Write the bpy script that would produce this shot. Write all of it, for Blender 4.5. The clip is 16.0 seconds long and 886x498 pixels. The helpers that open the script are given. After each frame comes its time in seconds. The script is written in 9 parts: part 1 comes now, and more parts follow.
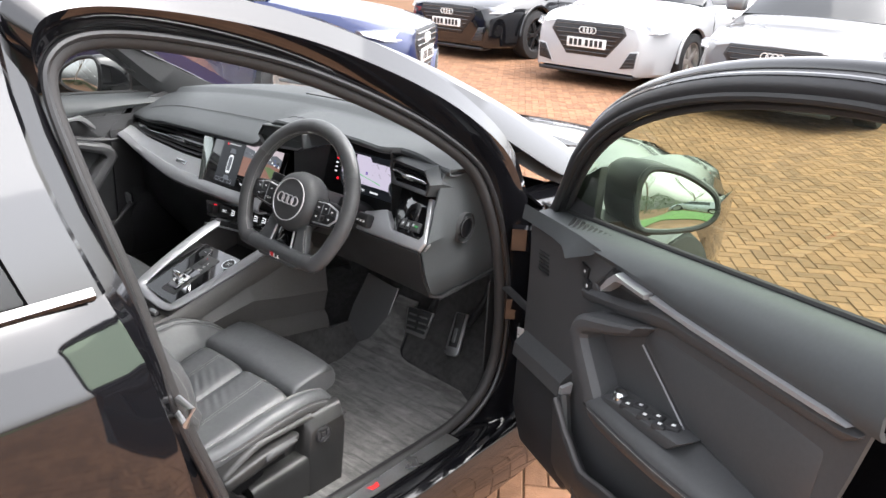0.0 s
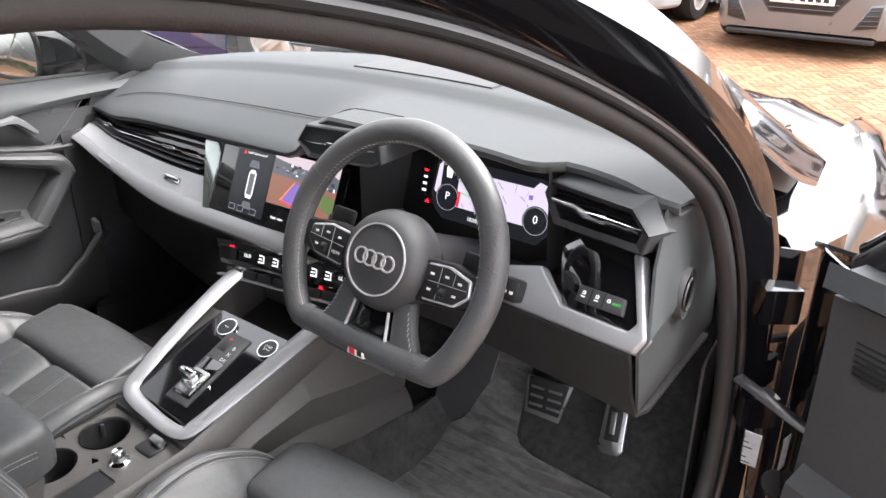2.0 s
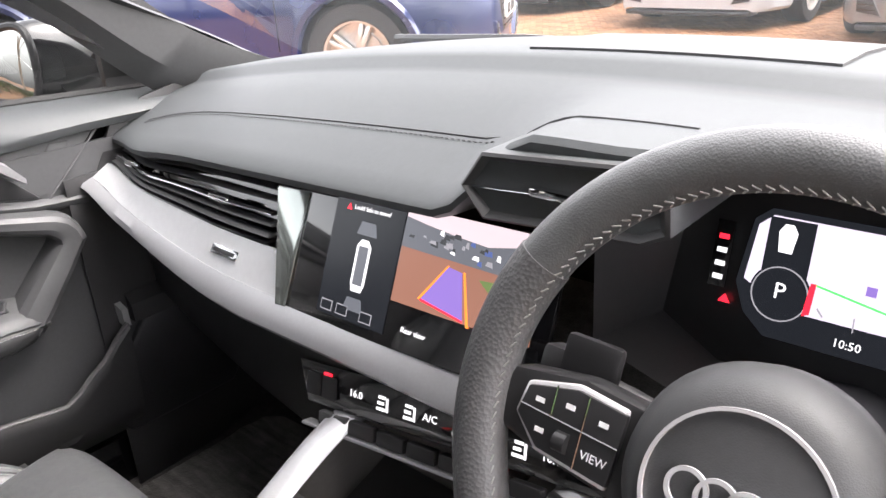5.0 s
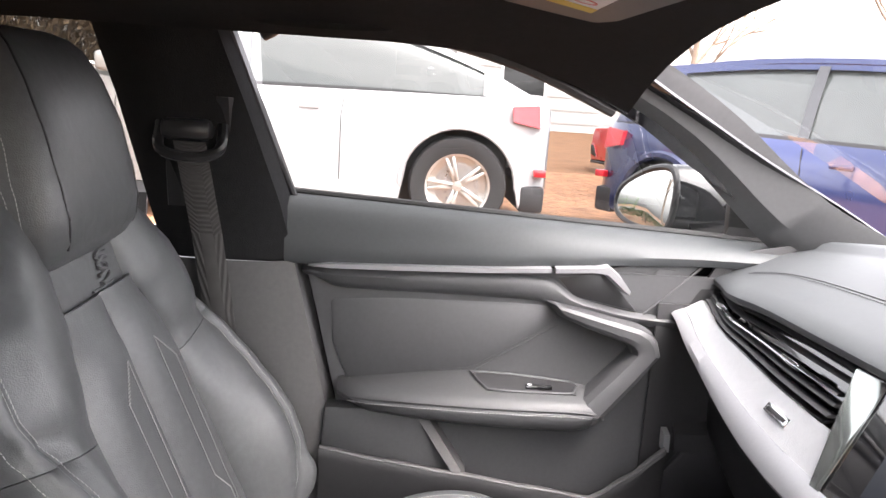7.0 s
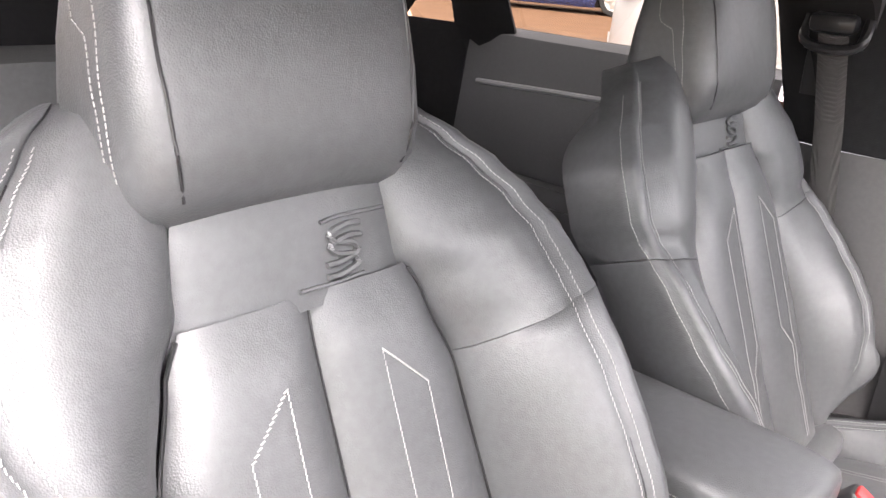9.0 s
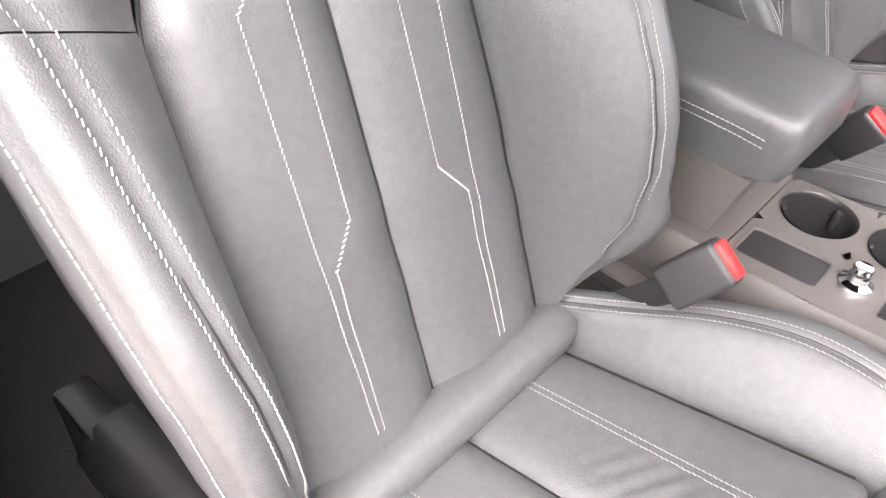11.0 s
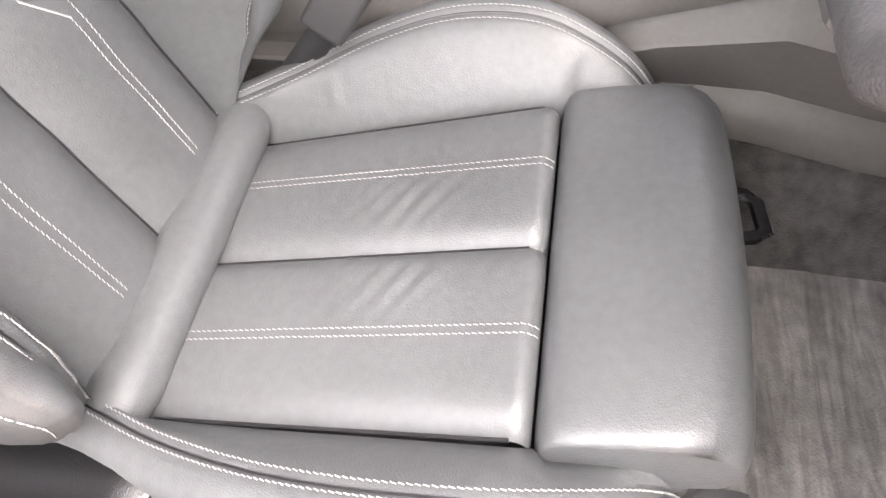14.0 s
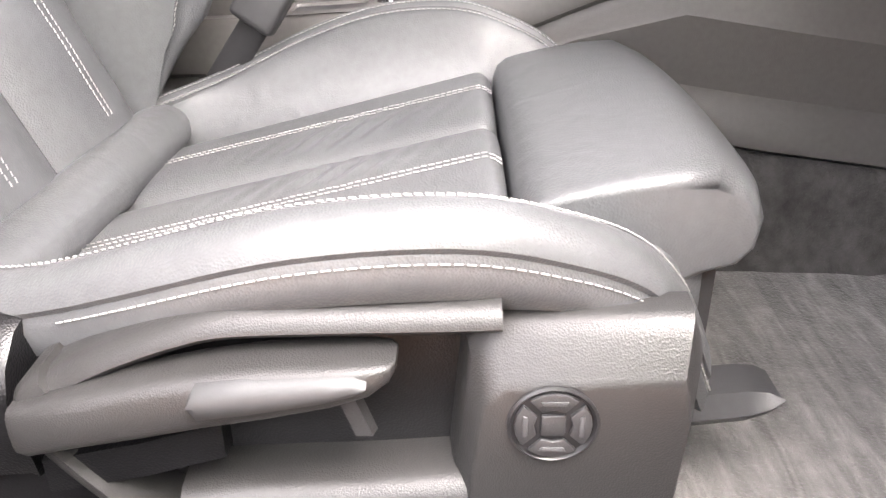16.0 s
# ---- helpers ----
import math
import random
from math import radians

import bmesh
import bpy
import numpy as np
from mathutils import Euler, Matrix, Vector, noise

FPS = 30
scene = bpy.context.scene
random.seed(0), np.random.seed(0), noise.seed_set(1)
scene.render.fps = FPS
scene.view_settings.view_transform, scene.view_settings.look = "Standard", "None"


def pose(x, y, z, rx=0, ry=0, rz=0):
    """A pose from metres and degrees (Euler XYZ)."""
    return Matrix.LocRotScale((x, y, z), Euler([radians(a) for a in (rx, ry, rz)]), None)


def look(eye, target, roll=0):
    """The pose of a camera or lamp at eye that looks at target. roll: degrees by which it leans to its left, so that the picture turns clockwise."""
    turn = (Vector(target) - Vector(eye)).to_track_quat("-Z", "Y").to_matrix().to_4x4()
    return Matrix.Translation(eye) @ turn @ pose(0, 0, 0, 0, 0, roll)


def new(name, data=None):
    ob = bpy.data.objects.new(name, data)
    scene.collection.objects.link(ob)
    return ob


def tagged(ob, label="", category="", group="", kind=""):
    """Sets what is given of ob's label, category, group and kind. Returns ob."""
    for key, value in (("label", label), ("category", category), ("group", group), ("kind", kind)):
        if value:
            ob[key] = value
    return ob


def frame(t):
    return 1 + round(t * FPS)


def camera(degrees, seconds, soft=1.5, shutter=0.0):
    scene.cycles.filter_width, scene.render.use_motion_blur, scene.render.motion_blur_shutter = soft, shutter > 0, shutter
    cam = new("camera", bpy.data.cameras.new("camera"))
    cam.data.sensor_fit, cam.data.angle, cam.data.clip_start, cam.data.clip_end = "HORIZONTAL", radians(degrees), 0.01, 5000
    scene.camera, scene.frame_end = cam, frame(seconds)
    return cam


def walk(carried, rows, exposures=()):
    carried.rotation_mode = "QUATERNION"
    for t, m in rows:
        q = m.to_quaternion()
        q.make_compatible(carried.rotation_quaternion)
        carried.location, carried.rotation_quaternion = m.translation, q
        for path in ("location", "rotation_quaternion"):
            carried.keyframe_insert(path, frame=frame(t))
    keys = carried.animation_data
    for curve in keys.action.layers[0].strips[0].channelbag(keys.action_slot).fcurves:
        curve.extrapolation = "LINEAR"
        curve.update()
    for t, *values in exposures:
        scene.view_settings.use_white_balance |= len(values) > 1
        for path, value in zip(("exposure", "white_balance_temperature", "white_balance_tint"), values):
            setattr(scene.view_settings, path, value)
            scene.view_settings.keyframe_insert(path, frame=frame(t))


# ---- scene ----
# ---- camera ----
cam = camera(59.4, 16.0)
PATH = [
    (0, (1.701, -0.639, 1.381), (0.508, 0.801, 0.672), 3.0),
    (0.5, (1.578, -0.506, 1.37), (0.391, 0.931, 0.644), 2.8),
    (1, (1.419, -0.383, 1.351), (0.246, 1.05, 0.596), 2.3),
    (1.5, (1.189, -0.303, 1.32), (0.045, 1.133, 0.526), 1.5),
    (2, (0.99, -0.256, 1.292), (-0.115, 1.185, 0.453), 0.2),
    (2.5, (0.885, -0.216, 1.252), (-0.177, 1.23, 0.368), -1.3),
    (3, (0.788, -0.134, 1.223), (-0.263, 1.291, 0.293), -3.4),
    (3.2, (0.757, -0.097, 1.215), (-0.303, 1.31, 0.268), -4.3),
    (5.5, (0.423, 0.135, 1.108), (-1.01, 1.356, 0.435), -2.5),
    (6, (0.422, 0.123, 1.117), (-1.229, 1.105, 0.56), -0.9),
    (6.5, (0.444, 0.102, 1.13), (-1.387, 0.748, 0.65), 1.4),
    (7, (0.502, 0.122, 1.108), (-1.456, 0.241, 0.72), 3.8),
    (7.5, (0.555, 0.106, 1.096), (-1.378, -0.242, 0.718), 6.4),
    (8, (0.621, 0.131, 1.093), (-1.159, -0.678, 0.672), 8.2),
    (8.2, (0.657, 0.16, 1.102), (-1.024, -0.822, 0.645), 8.0),
    (10.3, (0.715, 0.212, 1.03), (-0.531, -0.947, -0.02), 5.8),
    (10.5, (0.715, 0.217, 1.016), (-0.511, -0.89, -0.112), 5.8),
    (11, (0.706, 0.221, 0.992), (-0.447, -0.708, -0.353), 5.8),
    (11.5, (0.703, 0.23, 0.964), (-0.408, -0.54, -0.51), 4.9),
    (12, (0.699, 0.267, 0.94), (-0.384, -0.415, -0.597), 0.6),
    (12.5, (0.7, 0.276, 0.926), (-0.392, -0.269, -0.659), -0.8),
    (13, (0.688, 0.294, 0.917), (-0.397, -0.155, -0.702), -3.8),
    (13.5, (0.686, 0.304, 0.913), (-0.424, -0.067, -0.708), -5.2),
    (14, (0.741, 0.275, 0.93), (-0.478, 0.024, -0.636), -3.6),
    (14.5, (0.812, 0.271, 0.913), (-0.541, 0.06, -0.545), -3.5),
    (15, (0.867, 0.261, 0.858), (-0.649, 0.104, -0.437), -2.6),
    (15.5, (0.907, 0.244, 0.772), (-0.746, 0.162, -0.352), -1.2),
    (16, (0.905, 0.25, 0.642), (-0.886, 0.216, -0.249), -0.5),
]
walk(cam, [(t, look(eye, target, roll)) for t, eye, target, roll in PATH], ((0, 2.4, 6450, 11), (2, 2.85, 6550, 13), (3.2, 3.08, 6600, 15), (5.5, 3.2, 6700, 15), (6.0, 3.15, 6700, 15), (6.5, 3.3, 6700, 15), (7, 3.6, 6700, 17), (7.5, 4.1, 6750, 19), (8.2, 4.3, 6750, 19), (10.3, 4.0, 6850, 20), (11, 3.95, 6850, 20), (12, 3.82, 6850, 18), (14.5, 3.88, 6850, 18), (16, 3.9, 6850, 18)))

# ---- light ----
world = bpy.data.worlds.new("overcast_sky")
scene.world = world
world.use_nodes = True
wn, wl = world.node_tree.nodes, world.node_tree.links
wn.clear()
sky = wn.new("ShaderNodeTexSky")
sky.sky_type, sky.sun_disc = "NISHITA", False
sky.sun_elevation, sky.sun_rotation = radians(60), radians(53)
sky.air_density, sky.dust_density, sky.ozone_density = 1.0, 4.0, 0.6
soft_sky = wn.new("ShaderNodeHueSaturation")
soft_sky.inputs["Saturation"].default_value = 0.18
sky_bg, sky_out = wn.new("ShaderNodeBackground"), wn.new("ShaderNodeOutputWorld")
sky_bg.inputs["Strength"].default_value = 0.15
wl.new(sky.outputs[0], soft_sky.inputs["Color"])
warm = wn.new("ShaderNodeVectorMath")
warm.operation = "MULTIPLY"
warm.inputs[1].default_value = (1.0, 1.0, 1.015)
wl.new(soft_sky.outputs[0], warm.inputs[0])
wl.new(warm.outputs[0], sky_bg.inputs["Color"])
wl.new(sky_bg.outputs[0], sky_out.inputs[0])
sun_data = bpy.data.lights.new("sun", "SUN")
sun_data.energy, sun_data.angle, sun_data.color = 0.5, radians(80), (1.0, 0.97, 0.93)
sun = new("sun", sun_data)
sun.matrix_world = look((4.2, 3.2, 8.8), (0, 0.2, 0.4))

# ---- building tools ----
def thing(name, label, category, group="", kind="", at=(0, 0, 0)):
    ob = new(name)
    ob.empty_display_size = 0.05
    ob.location = at
    return tagged(ob, label, category, group, kind)


def link_mesh(name, bm, material, smooth=True, angle=40):
    me = bpy.data.meshes.new(name)
    bmesh.ops.recalc_face_normals(bm, faces=bm.faces)
    bm.to_mesh(me)
    bm.free()
    me.materials.append(material)
    if smooth:
        me.polygons.foreach_set("use_smooth", [True] * len(me.polygons))
        me.set_sharp_from_angle(angle=radians(angle))
    return new(name, me)


def part(name, bm, material, parent, label="", smooth=True, angle=40):
    ob = link_mesh(name, bm, material, smooth, angle)
    if parent:
        ob.parent = parent
        ob.matrix_parent_inverse = parent_world(parent).inverted()
    if label:
        ob["label"] = label
    return ob


def parent_world(ob):
    m = ob.matrix_parent_inverse @ ob.matrix_basis
    return parent_world(ob.parent) @ m if ob.parent else m


def solo(name, bm, material, label, category, group="", kind="", smooth=True, angle=40):
    return tagged(link_mesh(name, bm, material, smooth, angle), label, category, group, kind)


def join(*bms):
    """Several meshes of one part as one."""
    out = bmesh.new()
    for b in bms:
        me = bpy.data.meshes.new("tmp")
        b.to_mesh(me)
        b.free()
        out.from_mesh(me)
        bpy.data.meshes.remove(me)
    return out


def moved(bm, m):
    bm.transform(m)
    return bm


def rbox(x0, x1, y0, y1, z0, z1, r=0.004, seg=2):
    bm = bmesh.new()
    bmesh.ops.create_cube(bm, size=1)
    for v in bm.verts:
        v.co = ((x0 + x1) / 2 + v.co.x * (x1 - x0), (y0 + y1) / 2 + v.co.y * (y1 - y0), (z0 + z1) / 2 + v.co.z * (z1 - z0))
    r = min(r, 0.45 * min(abs(x1 - x0), abs(y1 - y0), abs(z1 - z0)))
    if r > 0:
        bmesh.ops.bevel(bm, geom=bm.edges[:], offset=r, segments=seg, profile=0.5, affect="EDGES")
    return bm


def prism(points, axis, a0, a1, r=0.0, seg=2):
    """A polygon in the plane across axis ('x': points are y, z; 'y': x, z; 'z': x, y), drawn out from a0 to a1."""
    put = {"x": lambda p, a: (a, p[0], p[1]), "y": lambda p, a: (p[0], a, p[1]), "z": lambda p, a: (p[0], p[1], a)}[axis]
    bm = bmesh.new()
    lo = [bm.verts.new(put(p, a0)) for p in points]
    hi = [bm.verts.new(put(p, a1)) for p in points]
    n = len(points)
    bm.faces.new(lo)
    bm.faces.new(hi[::-1])
    for i in range(n):
        bm.faces.new((lo[i], hi[i], hi[(i + 1) % n], lo[(i + 1) % n]))
    bmesh.ops.recalc_face_normals(bm, faces=bm.faces)
    if r:
        bmesh.ops.bevel(bm, geom=bm.edges[:], offset=r, segments=seg, profile=0.5, affect="EDGES", clamp_overlap=True)
    return bm


def loft(rings, closed=True, caps=True):
    """A skin over rings of equally many points."""
    bm = bmesh.new()
    vs = [[bm.verts.new(p) for p in ring] for ring in rings]
    n = len(rings[0])
    for a, b in zip(vs, vs[1:]):
        for i in range(n if closed else n - 1):
            j = (i + 1) % n
            bm.faces.new((a[i], a[j], b[j], b[i]))
    if caps and closed:
        bm.faces.new(vs[0][::-1])
        bm.faces.new(vs[-1])
    return bm


def sheet(rows, thick=0.0):
    """A grid of points as a surface, given thickness."""
    bm = loft(rows, closed=False, caps=False)
    if thick:
        bmesh.ops.recalc_face_normals(bm, faces=bm.faces)
        bmesh.ops.solidify(bm, geom=bm.faces[:], thickness=thick)
    return bm


def spline(points, n=8, closed=False):
    """A smooth line through points."""
    pts = [Vector(p) for p in points]
    out, m = [], len(pts)
    for i in range(m if closed else m - 1):
        if closed:
            p0, p1, p2, p3 = (pts[(i + k) % m] for k in (-1, 0, 1, 2))
        else:
            p1, p2 = pts[i], pts[i + 1]
            p0 = pts[i - 1] if i else p1 * 2 - p2
            p3 = pts[i + 2] if i + 2 < m else p2 * 2 - p1
        for k in range(n):
            t = k / n
            out.append(0.5 * (2 * p1 + (p2 - p0) * t + (2 * p0 - 5 * p1 + 4 * p2 - p3) * t * t + (3 * p1 - p0 - 3 * p2 + p3) * t**3))
    if not closed:
        out.append(pts[-1])
    return out


def tube(points, r=0.01, n=10, closed=False, flat=1.0, up=(0, 0, 1)):
    """A round or flattened rod along points; r may be a list. flat: its size along up against that across."""
    pts = [Vector(p) for p in points]
    m = len(pts)
    rings = []
    for i, p in enumerate(pts):
        a, b = (pts[i - 1], pts[(i + 1) % m]) if closed else (pts[max(i - 1, 0)], pts[min(i + 1, m - 1)])
        ahead = (b - a).normalized()
        side = ahead.cross(Vector(up))
        side = side.normalized() if side.length > 1e-4 else ahead.orthogonal().normalized()
        top = side.cross(ahead)
        rr = r[i] if isinstance(r, (list, tuple)) else r
        rings.append([p + rr * (math.cos(6.28318 * k / n) * side + flat * math.sin(6.28318 * k / n) * top) for k in range(n)])
    if closed:
        rings.append(rings[0])
        bm = loft(rings, True, False)
        bmesh.ops.remove_doubles(bm, verts=bm.verts, dist=1e-6)
        return bm
    return loft(rings)


def lathe(profile, n=24, m=None):
    """Rings of (radius, height) about z, laid by the pose m."""
    rings = [[(r * math.cos(6.28318 * k / n), r * math.sin(6.28318 * k / n), h) for k in range(n)] for r, h in profile]
    bm = loft(rings, True, False)
    bmesh.ops.remove_doubles(bm, verts=bm.verts, dist=1e-6)
    return moved(bm, m) if m else bm


def dashes(path, length=0.0042, gap=0.0022, w=0.0011, lift=0.0008, skew=0.0):
    """Stitches along a line: short rounded threads."""
    pts = [Vector(p) for p in path]
    bm, step, todo = bmesh.new(), length + gap, 0.0
    for a, b in zip(pts, pts[1:]):
        d = b - a
        if d.length < 1e-6:
            continue
        ahead = d.normalized()
        side = ahead.cross(Vector((0, 0, 1)))
        side = side.normalized() if side.length > 0.05 else Vector((1, 0, 0))
        top = side.cross(ahead)
        while todo < d.length:
            p = a + ahead * todo
            q = p + ahead * length
            ring = [(w, 0), (0, w), (-w, 0), (0, -w)]
            ends = [[bm.verts.new(c + side * (u + skew * s) + top * (v + lift)) for u, v in ring] for c, s in ((p, -1), (q, 1))]
            for i in range(4):
                bm.faces.new((ends[0][i], ends[0][(i + 1) % 4], ends[1][(i + 1) % 4], ends[1][i]))
            bm.faces.new(ends[0][::-1])
            bm.faces.new(ends[1])
            todo += step
        todo -= d.length
    return bm


def text_mesh(body, size, m, extrude=0.0002):
    """Letters in the built-in font, centred, facing the pose's z."""
    cu = bpy.data.curves.new("letters", "FONT")
    cu.body, cu.size, cu.extrude, cu.align_x, cu.align_y, cu.resolution_u = body, size, extrude, "CENTER", "CENTER", 2
    ob = bpy.data.objects.new("letters", cu)
    me = bpy.data.meshes.new_from_object(ob)
    bpy.data.objects.remove(ob)
    bm = bmesh.new()
    bm.from_mesh(me)
    bpy.data.meshes.remove(me)
    return moved(bm, m)


def basis(origin, ux, uy):
    """The pose whose x and y axes lie along ux and uy."""
    x = Vector(ux).normalized()
    z = x.cross(Vector(uy)).normalized()
    y = z.cross(x)
    m = Matrix((x, y, z)).transposed().to_4x4()
    m.translation = origin
    return m


def ease(a, b, x):
    t = min(max((x - a) / (b - a), 0), 1)
    return t * t * (3 - 2 * t)


def table(rows, x):
    """A smooth reading between (x, value, ...) rows."""
    if x <= rows[0][0]:
        return rows[0][1:]
    for a, b in zip(rows, rows[1:]):
        if x <= b[0]:
            t = ease(0, 1, (x - a[0]) / (b[0] - a[0])) * 0.5 + 0.5 * (x - a[0]) / (b[0] - a[0])
            return tuple(p + (q - p) * t for p, q in zip(a[1:], b[1:]))
    return rows[-1][1:]

# ---- materials ----
def material(name, colour, rough=0.5, metal=0.0, vary=0.12, grain=0.0, grain_size=0.002, stain=0.3, coat=0.0, rough_vary=0.1,
             sheen=0.0, per_piece=0.0, specular=0.5, bump_kind="noise", distance=0.001, crumple=0.0, streak=0.0):
    m = bpy.data.materials.new(name)
    m.use_nodes = True
    n, l = m.node_tree.nodes, m.node_tree.links
    b = n["Principled BSDF"]
    b.inputs["Metallic"].default_value = metal
    b.inputs["Specular IOR Level"].default_value = specular
    b.inputs["Coat Weight"].default_value = coat
    b.inputs["Coat Roughness"].default_value = 0.04
    b.inputs["Sheen Weight"].default_value = sheen
    co = n.new("ShaderNodeTexCoord")
    big = n.new("ShaderNodeTexNoise")
    big.inputs["Scale"].default_value, big.inputs["Detail"].default_value = 1 / stain, 5
    l.new(co.outputs["Object"], big.inputs["Vector"])
    fine = n.new("ShaderNodeTexNoise")
    fine.inputs["Scale"].default_value, fine.inputs["Detail"].default_value = 1 / (grain_size * 6), 3
    l.new(co.outputs["Object"], fine.inputs["Vector"])
    blend = n.new("ShaderNodeMath")
    blend.operation = "ADD"
    l.new(big.outputs["Fac"], blend.inputs[0])
    l.new(fine.outputs["Fac"], blend.inputs[1])
    span = n.new("ShaderNodeMapRange")
    span.inputs["From Min"].default_value, span.inputs["From Max"].default_value = 0.6, 1.4
    span.inputs["To Min"].default_value, span.inputs["To Max"].default_value = 1 - vary, 1 + vary
    l.new(blend.outputs[0], span.inputs["Value"])
    last = span.outputs[0]
    if per_piece:
        geo, info = n.new("ShaderNodeNewGeometry"), n.new("ShaderNodeObjectInfo")
        both = n.new("ShaderNodeMath")
        both.operation = "ADD"
        l.new(geo.outputs["Random Per Island"], both.inputs[0])
        l.new(info.outputs["Random"], both.inputs[1])
        whole = n.new("ShaderNodeMath")
        whole.operation = "FRACT"
        l.new(both.outputs[0], whole.inputs[0])
        pm = n.new("ShaderNodeMapRange")
        pm.inputs["To Min"].default_value, pm.inputs["To Max"].default_value = 1 - per_piece, 1 + per_piece
        l.new(whole.outputs[0], pm.inputs["Value"])
        mul = n.new("ShaderNodeMath")
        mul.operation = "MULTIPLY"
        l.new(last, mul.inputs[0])
        l.new(pm.outputs[0], mul.inputs[1])
        last = mul.outputs[0]
    if streak:
        stretch = n.new("ShaderNodeMapping")
        stretch.inputs["Rotation"].default_value = (0, 0, 0.6)
        stretch.inputs["Scale"].default_value = (9, 60, 9)
        l.new(co.outputs["Object"], stretch.inputs["Vector"])
        brush = n.new("ShaderNodeTexNoise")
        brush.inputs["Scale"].default_value, brush.inputs["Detail"].default_value, brush.inputs["Distortion"].default_value = 1.0, 4, 1.2
        l.new(stretch.outputs[0], brush.inputs["Vector"])
        sm = n.new("ShaderNodeMapRange")
        sm.inputs["From Min"].default_value, sm.inputs["From Max"].default_value = 0.3, 0.7
        sm.inputs["To Min"].default_value, sm.inputs["To Max"].default_value = 1 - streak, 1 + streak
        l.new(brush.outputs["Fac"], sm.inputs["Value"])
        both_ = n.new("ShaderNodeMath")
        both_.operation = "MULTIPLY"
        l.new(last, both_.inputs[0])
        l.new(sm.outputs[0], both_.inputs[1])
        last = both_.outputs[0]
    tint = n.new("ShaderNodeVectorMath")
    tint.operation = "SCALE"
    tint.inputs[0].default_value = colour
    l.new(last, tint.inputs["Scale"])
    l.new(tint.outputs["Vector"], b.inputs["Base Color"])
    rv = n.new("ShaderNodeMapRange")
    rv.inputs["To Min"].default_value, rv.inputs["To Max"].default_value = max(rough - rough_vary, 0.02), min(rough + rough_vary, 1)
    l.new(big.outputs["Fac"], rv.inputs["Value"])
    l.new(rv.outputs[0], b.inputs["Roughness"])
    if grain:
        if bump_kind == "cells":
            g = n.new("ShaderNodeTexVoronoi")
            g.inputs["Scale"].default_value = 1 / grain_size
            out = g.outputs["Distance"]
        elif bump_kind == "weave":
            g = n.new("ShaderNodeTexWave")
            g.inputs["Scale"].default_value = 0.3 / grain_size
            out = g.outputs["Fac"]
        else:
            g = n.new("ShaderNodeTexNoise")
            g.inputs["Scale"].default_value, g.inputs["Detail"].default_value = 1 / grain_size, 2
            out = g.outputs["Fac"]
        l.new(co.outputs["Object"], g.inputs["Vector"])
        bump = n.new("ShaderNodeBump")
        bump.inputs["Strength"].default_value, bump.inputs["Distance"].default_value = grain, distance
        l.new(out, bump.inputs["Height"])
        l.new(bump.outputs[0], b.inputs["Normal"])
        if crumple:
            soft = n.new("ShaderNodeTexNoise")
            soft.inputs["Scale"].default_value, soft.inputs["Detail"].default_value, soft.inputs["Distortion"].default_value = 26, 2, 0.6
            l.new(co.outputs["Object"], soft.inputs["Vector"])
            fold = n.new("ShaderNodeBump")
            fold.inputs["Strength"].default_value, fold.inputs["Distance"].default_value = crumple, 0.004
            l.new(soft.outputs["Fac"], fold.inputs["Height"])
            l.new(fold.outputs[0], bump.inputs["Normal"])
    return m


def glow(name, colour, strength):
    m = bpy.data.materials.new(name)
    m.use_nodes = True
    b = m.node_tree.nodes["Principled BSDF"]
    b.inputs["Base Color"].default_value = (*[c * 0.2 for c in colour], 1)
    b.inputs["Roughness"].default_value = 0.25
    b.inputs["Emission Color"].default_value = (*colour, 1)
    b.inputs["Emission Strength"].default_value = strength
    return m


def glass(name, colour, clear=0.9, rough=0.0):
    """Thin tinted glass: it lets most light straight through and mirrors the rest."""
    m = bpy.data.materials.new(name)
    m.use_nodes = True
    n, l = m.node_tree.nodes, m.node_tree.links
    n.remove(n["Principled BSDF"])
    through_, shine, mix = n.new("ShaderNodeBsdfTransparent"), n.new("ShaderNodeBsdfGlossy"), n.new("ShaderNodeMixShader")
    through_.inputs["Color"].default_value = (*colour, 1)
    shine.inputs["Roughness"].default_value = rough
    fr = n.new("ShaderNodeLayerWeight")
    fr.inputs["Blend"].default_value = 0.5
    power = n.new("ShaderNodeMath")
    power.operation = "POWER"
    power.inputs[1].default_value = 5.0
    l.new(fr.outputs["Facing"], power.inputs[0])
    share = n.new("ShaderNodeMath")
    share.operation, share.inputs[1].default_value, share.inputs[2].default_value = "MULTIPLY_ADD", 0.85, 0.07
    l.new(power.outputs[0], share.inputs[0])
    l.new(share.outputs[0], mix.inputs[0])
    l.new(through_.outputs[0], mix.inputs[1])
    l.new(shine.outputs[0], mix.inputs[2])
    l.new(mix.outputs[0], n["Material Output"].inputs["Surface"])
    return m


